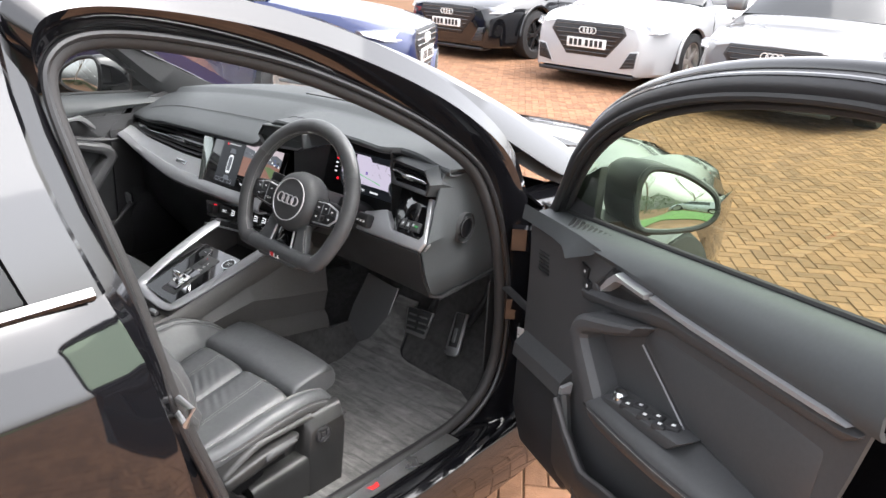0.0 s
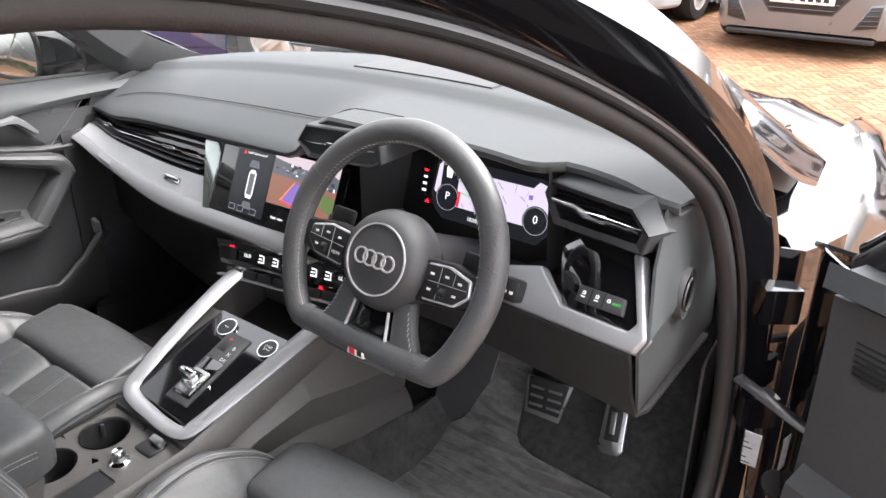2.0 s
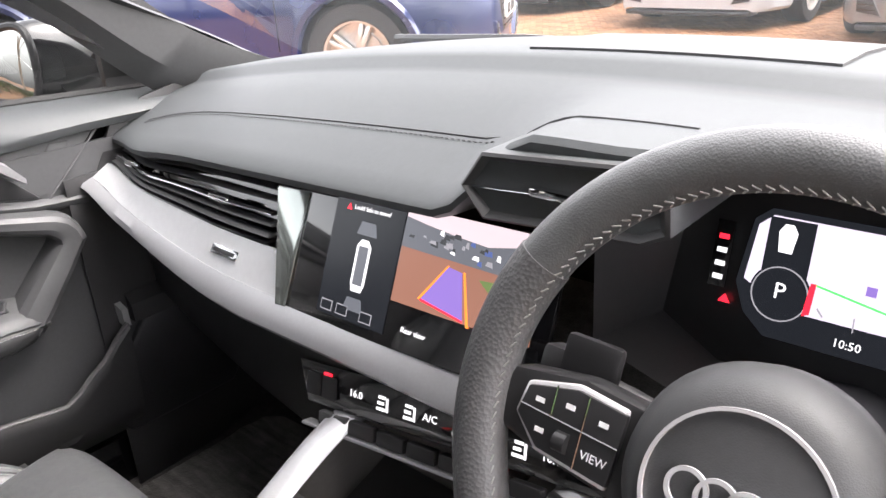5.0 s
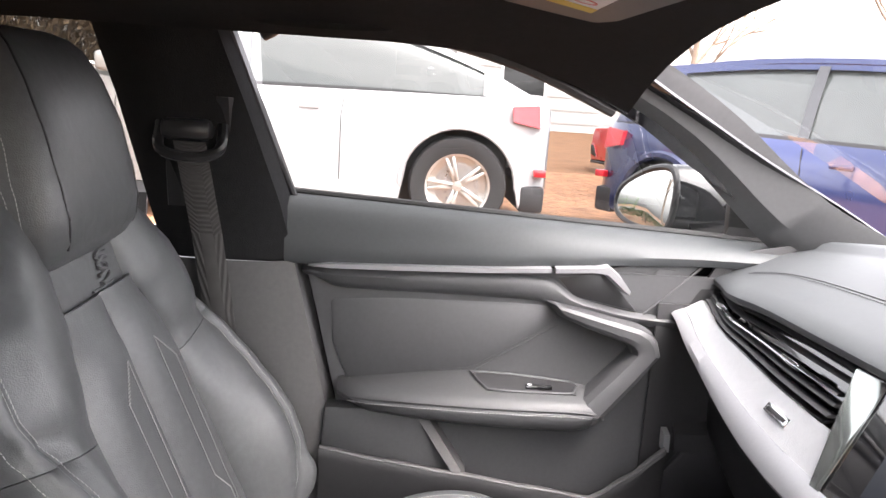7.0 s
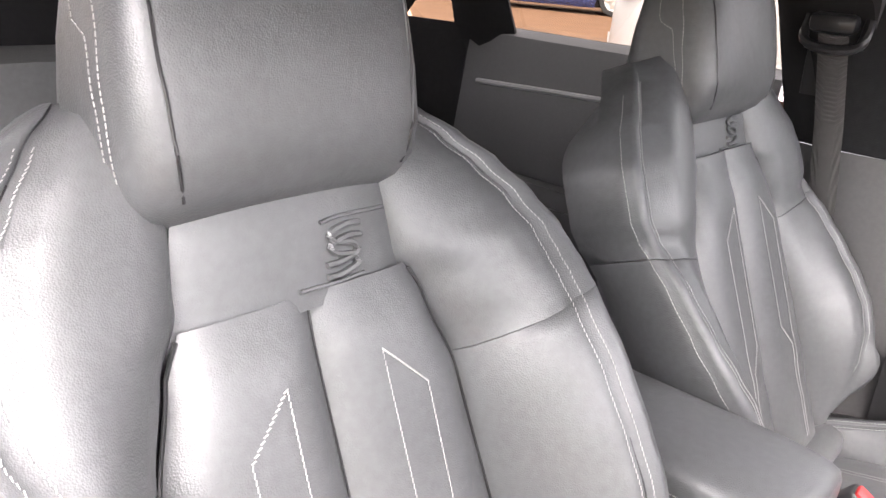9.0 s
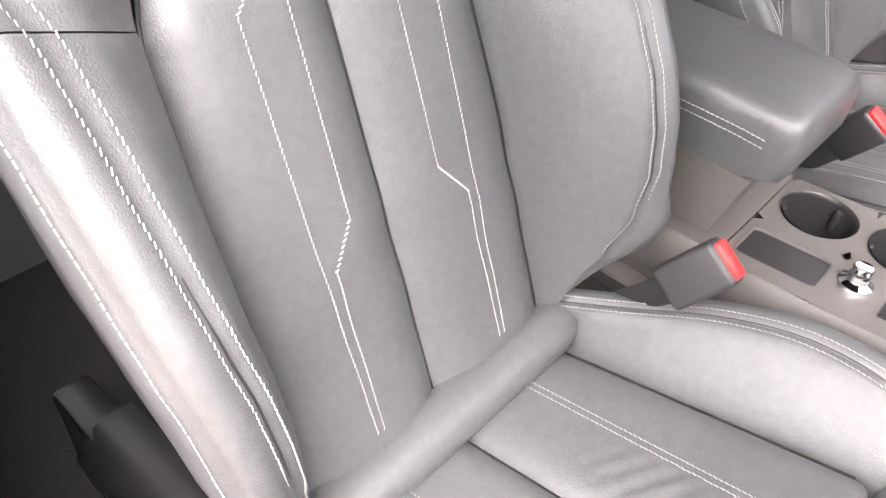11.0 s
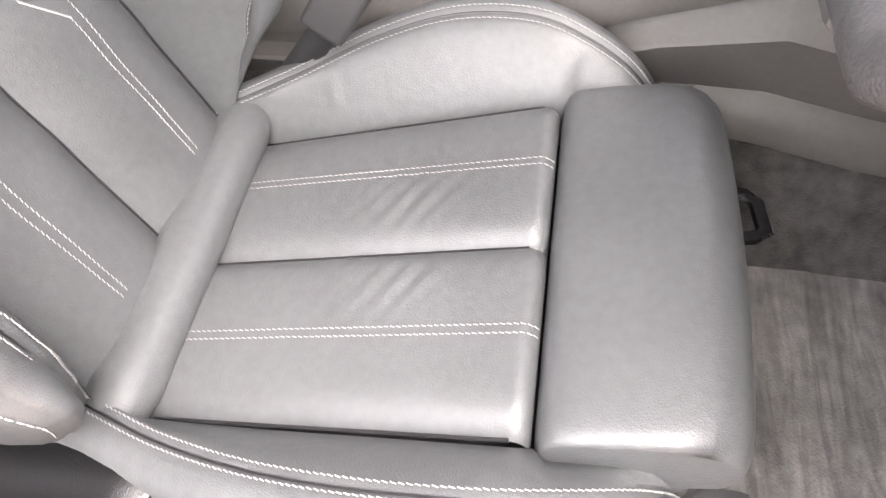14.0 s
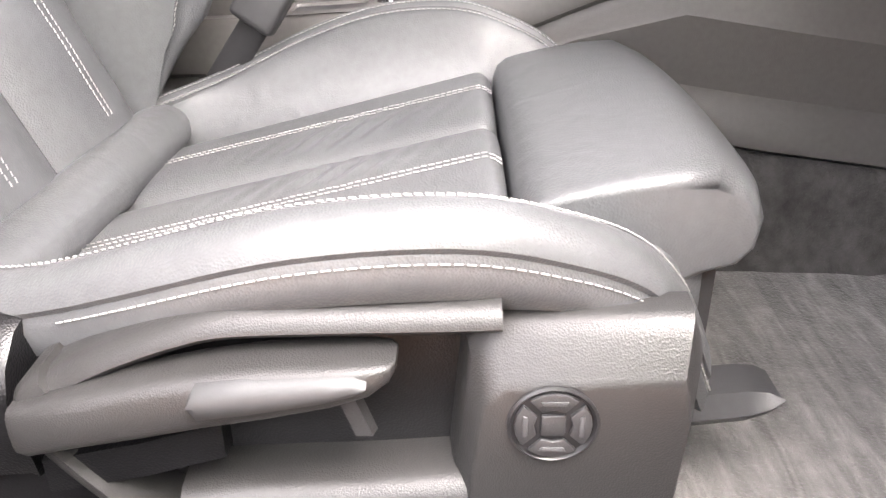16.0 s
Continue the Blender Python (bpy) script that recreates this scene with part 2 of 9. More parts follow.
LEATHER = material("black_leather", (0.08, 0.083, 0.085), 0.41, vary=0.16, grain=0.22, crumple=0.3, grain_size=0.0014, stain=0.12, bump_kind="cells", rough_vary=0.08, specular=0.7)
VINYL = material("dark_vinyl", (0.058, 0.059, 0.061), 0.5, vary=0.1, grain=0.12, grain_size=0.001, bump_kind="cells", stain=0.2, specular=0.5)
CONSOLE = material("console_side_plastic", (0.095, 0.090, 0.085), 0.46, grain=0.2, grain_size=0.001, bump_kind="cells", stain=0.3, specular=0.55)
PERF = material("perforated_leather", (0.022, 0.022, 0.024), 0.5, grain=0.35, grain_size=0.0028, bump_kind="cells", stain=0.1)
SOFT = material("soft_dash_skin", (0.058, 0.063, 0.065), 0.56, specular=0.4, grain=0.12, grain_size=0.001, bump_kind="cells", stain=0.25, vary=0.08)
HARD = material("hard_black_plastic", (0.032, 0.032, 0.033), 0.48, grain=0.12, grain_size=0.0012, bump_kind="cells", stain=0.2)
PILLARP = material("soft_grey_pillar_plastic", (0.085, 0.083, 0.083), 0.55, grain=0.12, grain_size=0.0012, stain=0.3)
GREYP = material("grey_pillar_plastic", (0.05, 0.051, 0.052), 0.5, grain=0.12, grain_size=0.0012, stain=0.3)
SHELL = material("grained_seat_shell", (0.026, 0.0255, 0.025), 0.4, grain=0.2, grain_size=0.0010, bump_kind="cells", stain=0.1, specular=0.55)
COVER = material("smooth_black_cover", (0.006, 0.006, 0.0065), 0.3, specular=0.5, grain=0.25, grain_size=0.0012, bump_kind="cells", stain=0.1)
SATIN = material("satin_black_plastic", (0.02, 0.02, 0.021), 0.35, stain=0.2)
PIANO = material("gloss_black_panel", (0.006, 0.006, 0.007), 0.06, rough_vary=0.03, coat=1.0, specular=0.9, stain=0.1, vary=0.05)
SILVER = material("satin_silver_trim", (0.38, 0.385, 0.395), 0.34, metal=0.4, grain=0.06, grain_size=0.0006, stain=0.2, vary=0.05)
BRUSHED = material("graphite_inlay", (0.6, 0.61, 0.62), 0.36, metal=0.4, grain=0.3, grain_size=0.0016, bump_kind="weave", stain=0.2, vary=0.06)
BRIGHT = material("bright_plated_plastic", (0.8, 0.8, 0.81), 0.22, metal=0.45, vary=0.03, stain=0.1)
GRIP = material("perforated_grip", (0.08, 0.08, 0.082), 0.4, grain=0.65, grain_size=0.0026, bump_kind="cells", stain=0.1, distance=0.0007)
CHROME = material("chrome", (0.85, 0.86, 0.87), 0.09, metal=1.0, rough_vary=0.05, vary=0.03)
STEEL = material("brushed_steel", (0.55, 0.55, 0.55), 0.3, metal=0.95, grain=0.15, grain_size=0.0008, stain=0.05)
RUBBER = material("black_rubber", (0.02, 0.02, 0.02), 0.62, grain=0.2, grain_size=0.004, stain=0.08)
CARPET = material("black_carpet", (0.062, 0.06, 0.058), 0.95, vary=0.45, grain=1.0, grain_size=0.0025, stain=0.06, specular=0.1, sheen=0.2, distance=0.002)
MAT_PILE = material("velour_mat", (0.15, 0.145, 0.138), 0.95, streak=0.4, vary=0.35, grain=1.0, grain_size=0.003, stain=0.09, specular=0.1, sheen=0.35, distance=0.002)
LINING = material("black_headlining", (0.018, 0.018, 0.019), 0.95, vary=0.15, grain=0.6, grain_size=0.002, specular=0.15, stain=0.2)
BELT = material("belt_webbing", (0.06, 0.057, 0.055), 0.75, grain=0.9, grain_size=0.0018, bump_kind="weave", stain=0.1)
THREAD = material("pale_thread", (0.32, 0.32, 0.31), 0.7, vary=0.15, stain=0.05)
RED = material("red_plastic", (0.55, 0.03, 0.03), 0.35, stain=0.05)
WHITEP = material("white_print", (0.8, 0.8, 0.8), 0.5, stain=0.05, vary=0.04)
YELLOWP = material("yellow_print", (0.6, 0.45, 0.06), 0.6, vary=0.05)
PAPER = material("label_paper", (0.7, 0.7, 0.7), 0.6, stain=0.03)
SEAL = material("door_seal_rubber", (0.03, 0.029, 0.029), 0.55, specular=0.35, grain=0.25, grain_size=0.002, stain=0.1)
BLACKPAINT = material("black_paint", (0.005, 0.005, 0.006), 0.07, coat=0.75, specular=0.5, vary=0.1, rough_vary=0.03, stain=0.4)
WHITEPAINT = material("white_paint", (0.43, 0.44, 0.45), 0.25, coat=1.0, vary=0.02, stain=0.6, rough_vary=0.05)
BLUEPAINT = material("blue_paint", (0.012, 0.022, 0.085), 0.28, metal=0.35, coat=1.0, vary=0.06, stain=0.6, rough_vary=0.05)
GREYPAINT = material("grey_paint", (0.17, 0.17, 0.17), 0.3, metal=0.35, coat=1.0, vary=0.05, stain=0.6)
SILVERPAINT = material("silver_paint", (0.5, 0.52, 0.55), 0.3, metal=0.6, coat=1.0, vary=0.04, stain=0.6)
REDPAINT = material("red_paint", (0.45, 0.02, 0.02), 0.3, coat=1.0, vary=0.04, stain=0.6)
CLADDING = material("dark_cladding", (0.025, 0.025, 0.027), 0.55, grain=0.2, grain_size=0.003, stain=0.2)
TYRE = material("tyre_rubber", (0.02, 0.02, 0.021), 0.75, grain=0.4, grain_size=0.01, stain=0.1, vary=0.25)
ALLOY = material("alloy_wheel", (0.62, 0.6, 0.57), 0.32, metal=0.8, stain=0.1, vary=0.12)
DARKALLOY = material("dark_alloy_wheel", (0.03, 0.03, 0.032), 0.3, metal=0.6, stain=0.1)
LAMP = material("clear_headlamp", (0.30, 0.31, 0.33), 0.1, metal=0.5, coat=1.0, stain=0.05, vary=0.5)
TAIL = material("red_tail_lamp", (0.55, 0.02, 0.03), 0.12, coat=1.0, stain=0.05)
PLATE = material("plate_white", (0.8, 0.8, 0.78), 0.45, stain=0.1, vary=0.03)
PLATEINK = material("plate_black", (0.02, 0.02, 0.02), 0.5, stain=0.1)
DARKGLASS = material("dark_car_glass", (0.012, 0.014, 0.015), 0.05, coat=0.5, rough_vary=0.02, stain=0.3)
PALEGLASS = material("pale_car_glass", (0.07, 0.08, 0.078), 0.05, coat=0.6, rough_vary=0.02, stain=0.3)
BRICK = material("orange_paver", (0.215, 0.112, 0.062), 0.8, vary=0.24, grain=0.6, grain_size=0.006, stain=0.9, per_piece=0.25, specular=0.25, distance=0.003)
JOINT = material("sandy_joint", (0.15, 0.085, 0.05), 0.95, vary=0.3, grain=0.6, grain_size=0.006, stain=0.6, specular=0.1)
TARMAC = material("tarmac", (0.055, 0.055, 0.056), 0.9, vary=0.25, grain=0.8, grain_size=0.012, stain=1.5)
GRASS = material("grass", (0.06, 0.13, 0.025), 0.8, vary=0.35, per_piece=0.3, stain=0.5)
LEAF = material("hedge_leaf", (0.05, 0.085, 0.025), 0.6, vary=0.3, per_piece=0.45, stain=0.3)
BROWNLEAF = material("brown_hedge_leaf", (0.12, 0.085, 0.05), 0.75, vary=0.3, per_piece=0.4, stain=0.3)
TWIG = material("bare_twig", (0.16, 0.12, 0.09), 0.85, vary=0.25, stain=0.2)
WALLM = material("pale_cladding", (0.42, 0.42, 0.41), 0.55, vary=0.08, stain=1.2)
SCREEN = glow("screen_dark", (0.012, 0.014, 0.018), 0.17)
SCREEN_MAP = glow("screen_map", (0.60, 0.55, 0.68), 0.2)
SCREEN_ROAD = glow("screen_road", (0.25, 0.12, 0.085), 0.19)
SCREEN_SKY = glow("screen_sky", (0.55, 0.47, 0.5), 0.2)
SCREEN_CARS = glow("screen_cars", (0.12, 0.13, 0.15), 0.17)
SCREEN_PATH = glow("screen_path", (0.20, 0.13, 0.42), 0.2)
SCREEN_ORANGE = glow("screen_orange", (0.9, 0.24, 0.04), 0.22)
SCREEN_RED = glow("screen_red", (1.0, 0.02, 0.04), 0.29)
SCREEN_WHITE = glow("screen_white", (0.9, 0.92, 0.95), 0.2)
SCREEN_GREEN = glow("screen_green", (0.08, 0.6, 0.14), 0.2)
SCREEN_GRASS = glow("screen_grass", (0.13, 0.2, 0.07), 0.16)
SCREEN_DARK = glow("screen_shade", (0.05, 0.055, 0.06), 0.17)
SCREEN_BLUE = glow("screen_blue", (0.08, 0.12, 0.3), 0.17)
SCREEN_GREY = glow("screen_grey", (0.3, 0.3, 0.33), 0.17)
WINDOW = glass("clear_window", (0.43, 0.44, 0.43))
SCREENGLASS = glass("windscreen_glass", (0.93, 0.94, 0.92))
REARGLASS = glass("rear_window_tint", (0.25, 0.24, 0.215))
TINTED = glass("tinted_window", (0.58, 0.71, 0.53))
# pale metal that stands for a reflection in the black screen glass
WEDGE_SHINE = material("screen_reflection_metal", (0.50, 0.54, 0.51), 0.12, metal=0.9, rough_vary=0.04, vary=0.03, stain=0.2)
MIRROR = material("mirror_glass", (0.82, 0.84, 0.84), 0.02, metal=1.0, rough_vary=0.0, vary=0.01)

# ---- the car's shell ----
car = thing("car", "glossy black hatchback with its driver door wide open", "car", at=(0, 0, 0))


def tilt(x):
    return 0.02 * x


def panel(name, pts, mat, thick=0.004, label="", parent=car):
    return part(name, sheet(pts, thick), mat, parent, label)


# floor pan and carpets
panel("floor_carpet", [[(x, y, 0.25 + z) for y, z in ((-1.72, 0.0), (-1.3, 0.0), (0.0, 0.0), (0.72, 0.0), (0.82, 0.03), (0.95, 0.16), (1.05, 0.35))] for x in (-0.74, -0.3, 0.0, 0.3, 0.72)], CARPET, 0.01, "black footwell carpet")
# dark sheet over the carpet: shade behind the seat put into colour
panel("rear_floor_shade", [[(x, y, 0.262) for y in (-1.6, -0.8, -0.06)] for x in (0.2, 0.45, 0.70)], LINING, 0.006, "dark sheet on the rear carpet for the shade there")
panel("inner_sill", [[(x, y, z) for x, z in ((0.69, 0.25), (0.70, 0.30), (0.715, 0.335), (0.735, 0.345))] for y in (-0.25, 0.1, 0.4, 0.6, 0.7)], HARD, 0.004)
part("sill", loft([[(0.735, y, 0.25), (0.735, y, 0.335), (0.752, y, 0.348), (0.80, y, 0.348), (0.84, y, 0.335), (0.862, y, 0.29), (0.85, y, 0.2), (0.78, y, 0.18)] for y in (-1.2, -0.2, 0.2, 0.5, 0.72, 0.9)]), BLACKPAINT, car, "gloss black door sill")
part("sill_strip", loft([[(0.752, y, 0.351), (0.792, y, 0.351), (0.792, y, 0.354), (0.752, y, 0.354)] for y in (0.10, 0.3, 0.55)]), STEEL, car, "brushed steel sill strip")
part("sill_mark", prism([(0.765, 0.285), (0.78, 0.29), (0.78, 0.31), (0.765, 0.315), (0.769, 0.30)], "z", 0.354, 0.3548), RED, car, smooth=False)
part("sill", loft([[(-0.72, y, 0.22), (-0.725, y, 0.335), (-0.745, y, 0.345), (-0.80, y, 0.34), (-0.84, y, 0.33), (-0.855, y, 0.28), (-0.84, y, 0.2), (-0.78, y, 0.18)] for y in (-1.7, -0.2, 0.5, 1.0)]), BLACKPAINT, car, "gloss black door sill")
panel("kick_panel", [[(-0.70, 0.55, z), (-0.71, 0.75, z), (-0.70, 0.90, z), (-0.66, 1.06, z)] for z in (0.25, 0.45, 0.62, 0.80)], HARD, 0.004, "dark kick panel")
panel("side_closing", [[(-0.765, y, z) for y in (-1.7, -0.9, 0.0, 0.95)] for z in (0.25, 0.5, 0.85)], LINING, 0.004)
panel("bulkhead", [[(x, 1.10, z) for x in (-0.74, 0.0, 0.74)] for z in (0.2, 0.5, 0.82)], LINING, 0.006)
panel("pillar_closing", [[(0.66, 0.96, z), (0.74, 0.90, z), (0.84, 0.91, z)] for z in (0.2, 0.5, 0.77)], LINING, 0.006)
# door opening seal on the driver's side
SEALP = [(0.765, -0.03, 0.44), (0.766, -0.055, 0.535), (0.757, -0.11, 0.71), (0.737, -0.157, 0.93), (0.702, -0.192, 1.09), (0.675, -0.205, 1.19), (0.664, -0.185, 1.235), (0.658, -0.13, 1.252), (0.657, -0.03, 1.243), (0.658, 0.11, 1.212), (0.663, 0.24, 1.171), (0.674, 0.40, 1.104), (0.690, 0.53, 1.036), (0.708, 0.64, 0.955), (0.725, 0.69, 0.86), (0.736, 0.72, 0.75), (0.742, 0.735, 0.64), (0.744, 0.738, 0.54), (0.744, 0.725, 0.455), (0.744, 0.675, 0.39), (0.744, 0.57, 0.355), (0.745, 0.38, 0.347), (0.748, 0.18, 0.356), (0.757, 0.04, 0.385)]
seal = spline(SEALP, 6, closed=True)
part("door_seal", tube(seal, 0.013, 10, closed=True, up=(1, 0, 0)), SEAL, car, "thick grey rubber door seal")
part("seal_lip", tube([p + Vector((0.016, 0, 0)) + (p - Vector((0.7, 0.27, 0.8))).normalized() * 0.012 for p in seal], 0.006, 8, closed=True, up=(1, 0, 0)), SATIN, car)
# painted flange from the seal out to the skin
mid = Vector((0.72, 0.27, 0.8))
rows = []
for i, p in enumerate(seal + seal[:1]):
    d = (p - mid)
    d.x = 0
    d.normalize()
    k = 0.05 + 0.02 * ease(0.3, 0.8, p.y)
    w = 1 - 0.75 * ease(0.0, -0.1, p.y) * ease(1.25, 1.18, p.z)
    rows.append([p + d * 0.008, p + Vector((0.03 * w, 0, 0)) + d * 0.03 * w, p + Vector((0.045 * w, 0, 0.0)) + d * (k + 0.01) * w, p + Vector((0.02 * w, 0, 0)) + d * (k + 0.05) * w])
panel("door_frame", rows, BLACKPAINT, 0.003, "gloss black door aperture")
# windscreen pillars and roof edge
WS = [(0.712, 1.20, 0.868), (0.700, 1.12, 0.905), (0.680, 0.98, 0.975), (0.655, 0.82, 1.058), (0.63, 0.68, 1.124), (0.605, 0.54, 1.182), (0.58, 0.40, 1.229), (0.56, 0.26, 1.262), (0.55, 0.12, 1.283), (0.548, -0.05, 1.292), (0.548, -0.4, 1.290), (0.54, -0.9, 1.25)]
EDGE = [(0.754, 1.02, 0.868), (0.742, 0.93, 0.905), (0.725, 0.82, 0.965), (0.705, 0.69, 1.04), (0.690, 0.57, 1.10), (0.675, 0.44, 1.155), (0.662, 0.31, 1.20), (0.655, 0.19, 1.235), (0.652, 0.06, 1.258), (0.652, -0.09, 1.268), (0.654, -0.4, 1.262), (0.65, -0.9, 1.22)]
for sgn in (1, -1):
    dz, low = (0.0, 0) if sgn > 0 else (-0.04, -1)
    a = spline([(sgn * x, y, z + low * 0.045 + dz * ease(0.4, 0.65, y)) for x, y, z in EDGE], 4)
    b = spline([(sgn * (x + (0.0 if sgn > 0 else 0.03 * ease(0.1, 0.5, y))), y, z + low * 0.045 + dz * ease(0.4, 0.65, y)) for x, y, z in WS], 4)
    panel("pillar_skin", [[p, p * 0.5 + q * 0.5 + Vector((sgn * 0.012, 0, 0.016)), q + Vector((0, 0, 0.004))] for p, q in zip(a, b)], BLACKPAINT, 0.004, "gloss black windscreen pillar and roof edge")
    if sgn > 0:
        panel("pillar_inner", [[p + Vector((-0.035, -0.02, -0.012)), p * 0.5 + q * 0.5 + Vector((-0.02, -0.012, -0.012)), q + Vector((-0.004, -0.004, -0.008))] for p, q in zip(a, b)], GREYP, 0.003, "grey windscreen pillar trim")
# passenger side pillar trim
PA = [(-0.735, 0.785, 0.862), (-0.722, 0.70, 0.925), (-0.700, 0.57, 1.034), (-0.690, 0.455, 1.10), (-0.672, 0.33, 1.15), (-0.655, 0.15, 1.19), (-0.645, 0.0, 1.205), (-0.645, -0.1, 1.205)]
PB = [(-0.690, 0.965, 0.905), (-0.680, 0.79, 0.985), (-0.660, 0.63, 1.10), (-0.645, 0.52, 1.165), (-0.615, 0.40, 1.215), (-0.575, 0.25, 1.235), (-0.56, 0.0, 1.245), (-0.56, -0.1, 1.245)]
a, b = spline(PA, 6), spline(PB, 6)
n_a = 4 * 6 - 2
panel("pillar_trim", [[p, p * 0.6 + q * 0.4 + Vector((0.02, -0.012, 0)), q] for p, q in zip(a[:n_a], b[:n_a])], GREYP, 0.004, "grey windscreen pillar trim")
panel("roof_rail_trim", [[p, p * 0.6 + q * 0.4 + Vector((0.02, -0.012, 0)), q] for p, q in zip(a[n_a - 1:], b[n_a - 1:])], LINING, 0.004, "black roof rail lining")
part("pillar_speaker", sheet([[Vector((-0.703, 0.80, 0.905)) + Vector((0.008 * v, 0.08 * u + 0.03 * v, -0.012 * u + 0.045 * v * (1 - 0.5 * u))) for v in (0, 0.5, 1)] for u in (0, 0.5, 1)], 0.003), SATIN, car, "small speaker grille")
# headlining
rows = []
for y in (0.44, 0.36, 0.24, 0.1, -0.1, -0.4, -0.8, -1.15, -1.45):
    zc = 1.292 - 0.55 * max(y - 0.2, 0) ** 1.4 - 0.13 * max(-y - 0.5, 0) ** 1.5
    rows.append([(x, y, zc - 0.10 * abs(x / 0.6) ** 3 * (1 if x < 0 else 0.55) + tilt(x)) for x in [-0.60 + 1.18 * i / 16 for i in range(17)]])
panel("headlining", rows, LINING, 0.006, "black headlining")
rows = []
for y in (0.42, 0.3, 0.1, -0.1, -0.5, -0.9, -1.3, -1.6):
    zc = 1.345 - 0.5 * max(y - 0.1, 0) ** 1.4 - 0.15 * max(-y - 0.4, 0) ** 1.5
    rows.append([(x, y, zc - 0.055 * abs(x / 0.6) ** 2.5 + tilt(x)) for x in [-0.58 + 1.16 * i / 16 for i in range(17)]])
panel("roof", rows, BLACKPAINT, 0.004, "gloss black roof")
# windscreen, bonnet, scuttle, wings
rows = []
for k in range(9):
    t = k / 8
    rows.append([(x * (0.70 - 0.13 * t), 1.15 - 0.74 * t - 0.10 * (x * x) * (1 - 0.3 * t), 0.915 + 0.325 * t + 0.02 * math.sin(3.14 * t) + 0.012 * (1 - x * x) + tilt(x)) for x in [-1 + i / 6 for i in range(13)]])
windscreen = panel("windscreen", rows, SCREENGLASS, 0.0, "raked windscreen glass")
windscreen.visible_shadow = False
part("screen_border", tube([(x * 0.69, 1.145 - 0.10 * x * x, 0.918 + 0.012 * (1 - x * x) + tilt(x)) for x in [-1 + i / 10 for i in range(21)]], 0.016, 8, flat=0.5), SATIN, car)
rows = []
for k in range(15):
    t = k / 14
    y = 1.17 + 0.92 * t
    rows.append([(x * (0.70 - 0.06 * t), y + 0.10 * (1 - x * x) * (1 if k else 0.7) - 0.10 * abs(x) ** 3, 0.850 - 0.015 * t - 0.10 * t**3 - 0.035 * abs(x) ** 3 + (0.010 if abs(abs(x) - 0.72) < 0.05 else 0) + tilt(x)) for x in [-1 + i / 12 for i in range(25)]])
panel("bonnet", rows, BLACKPAINT, 0.006, "gloss black bonnet")
panel("scuttle", [[(x * 0.7, 1.12 + 0.09 * k - 0.06 * x * x, 0.858 - 0.02 * math.sin(k * 3) + tilt(x)) for k in (0, 0.5, 1.0)] for x in [-1 + i / 8 for i in range(17)]], HARD, 0.01)
for x0, x1 in ((-0.1, 0.5), (-0.6, 0.05)):
    part("wiper", tube([(x0, 1.16, 0.925), ((x0 + x1) / 2, 1.12, 0.945), (x1, 1.13, 0.94)], 0.007, 6), SATIN, car, "black wiper arm")
for sgn in (1, -1):
    rows = []
    for k in range(13):
        t = k / 12
        y = 0.86 + 1.25 * t
        z = 0.832 - 0.02 * t - 0.12 * t**3
        low = 0.30 + (0.36 * math.sqrt(max(0, 1 - ((y - 1.45) / 0.36) ** 2)) if abs(y - 1.45) < 0.36 else 0)
        rows.append([(sgn * (0.695 - 0.05 * t * t), y, z + 0.012 + tilt(sgn)), (sgn * (0.76 - 0.06 * t * t), y, z - 0.015 + tilt(sgn)), (sgn * (0.83 - 0.08 * t * t), y, z - 0.10), (sgn * (0.875 - 0.10 * t**3), y, 0.66), (sgn * (0.885 - 0.12 * t**3), y, 0.52 if low < 0.5 else low + 0.02), (sgn * (0.875 - 0.12 * t**3), y, low)])
    panel("front_wing", rows, BLACKPAINT, 0.006, "gloss black front wing")
# hinge pillar of the driver's side
panel("hinge_pillar", [[(0.752, 0.75, z), (0.768, 0.79, z), (0.80, 0.80, z), (0.815, 0.84, z), (0.83, 0.90, z)] for z in (0.34, 0.5, 0.7, 0.80, 0.85)], BLACKPAINT, 0.004, "gloss black hinge pillar")
part("pillar_label", rbox(0.740, 0.800, 0.7725, 0.7745, 0.497, 0.556, 0), PAPER, car, "white paper label", smooth=False)
for k in range(6):
    part("label_line", rbox(0.745, 0.790 - 0.006 * (k % 3), 0.7718, 0.7724, 0.500 + 0.009 * k, 0.502 + 0.009 * k, 0), GREYP, car, smooth=False)
for z in (0.60, 0.77):
    part("hinge", loft([[(0.76, 0.74, z), (0.80, 0.76, z), (0.82, 0.74, z), (0.78, 0.71, z)], [(0.76, 0.74, z + 0.05), (0.80, 0.76, z + 0.05), (0.82, 0.74, z + 0.05), (0.78, 0.71, z + 0.05)]]), BLACKPAINT, car, "painted door hinge")
part("cable_boot", tube([(0.835 + 0.004 * (i % 2), 0.775 - 0.004 * i, 0.47 + 0.004 * i) for i in range(16)], [0.016 + 0.003 * (i % 2) for i in range(16)], 10), RUBBER, car, "ribbed rubber cable boot")
part("check_strap", tube([(0.76, 0.735, 0.665), (0.84, 0.70, 0.655), (0.92, 0.665, 0.65)], 0.012, 6, flat=0.35), SATIN, car, "steel door check strap")
panel("kick_panel", [[(0.712, 0.735, z), (0.708, 0.76, z), (0.70, 0.83, z), (0.66, 0.95, z)] for z in (0.27, 0.4, 0.55, 0.66)], HARD, 0.004, "dark kick panel")
# centre pillar of the passenger's side, with its belt
def pillar_x(z):
    return table(((0.25, -0.69), (0.84, -0.688), (1.03, -0.655), (1.20, -0.605)), z)[0]


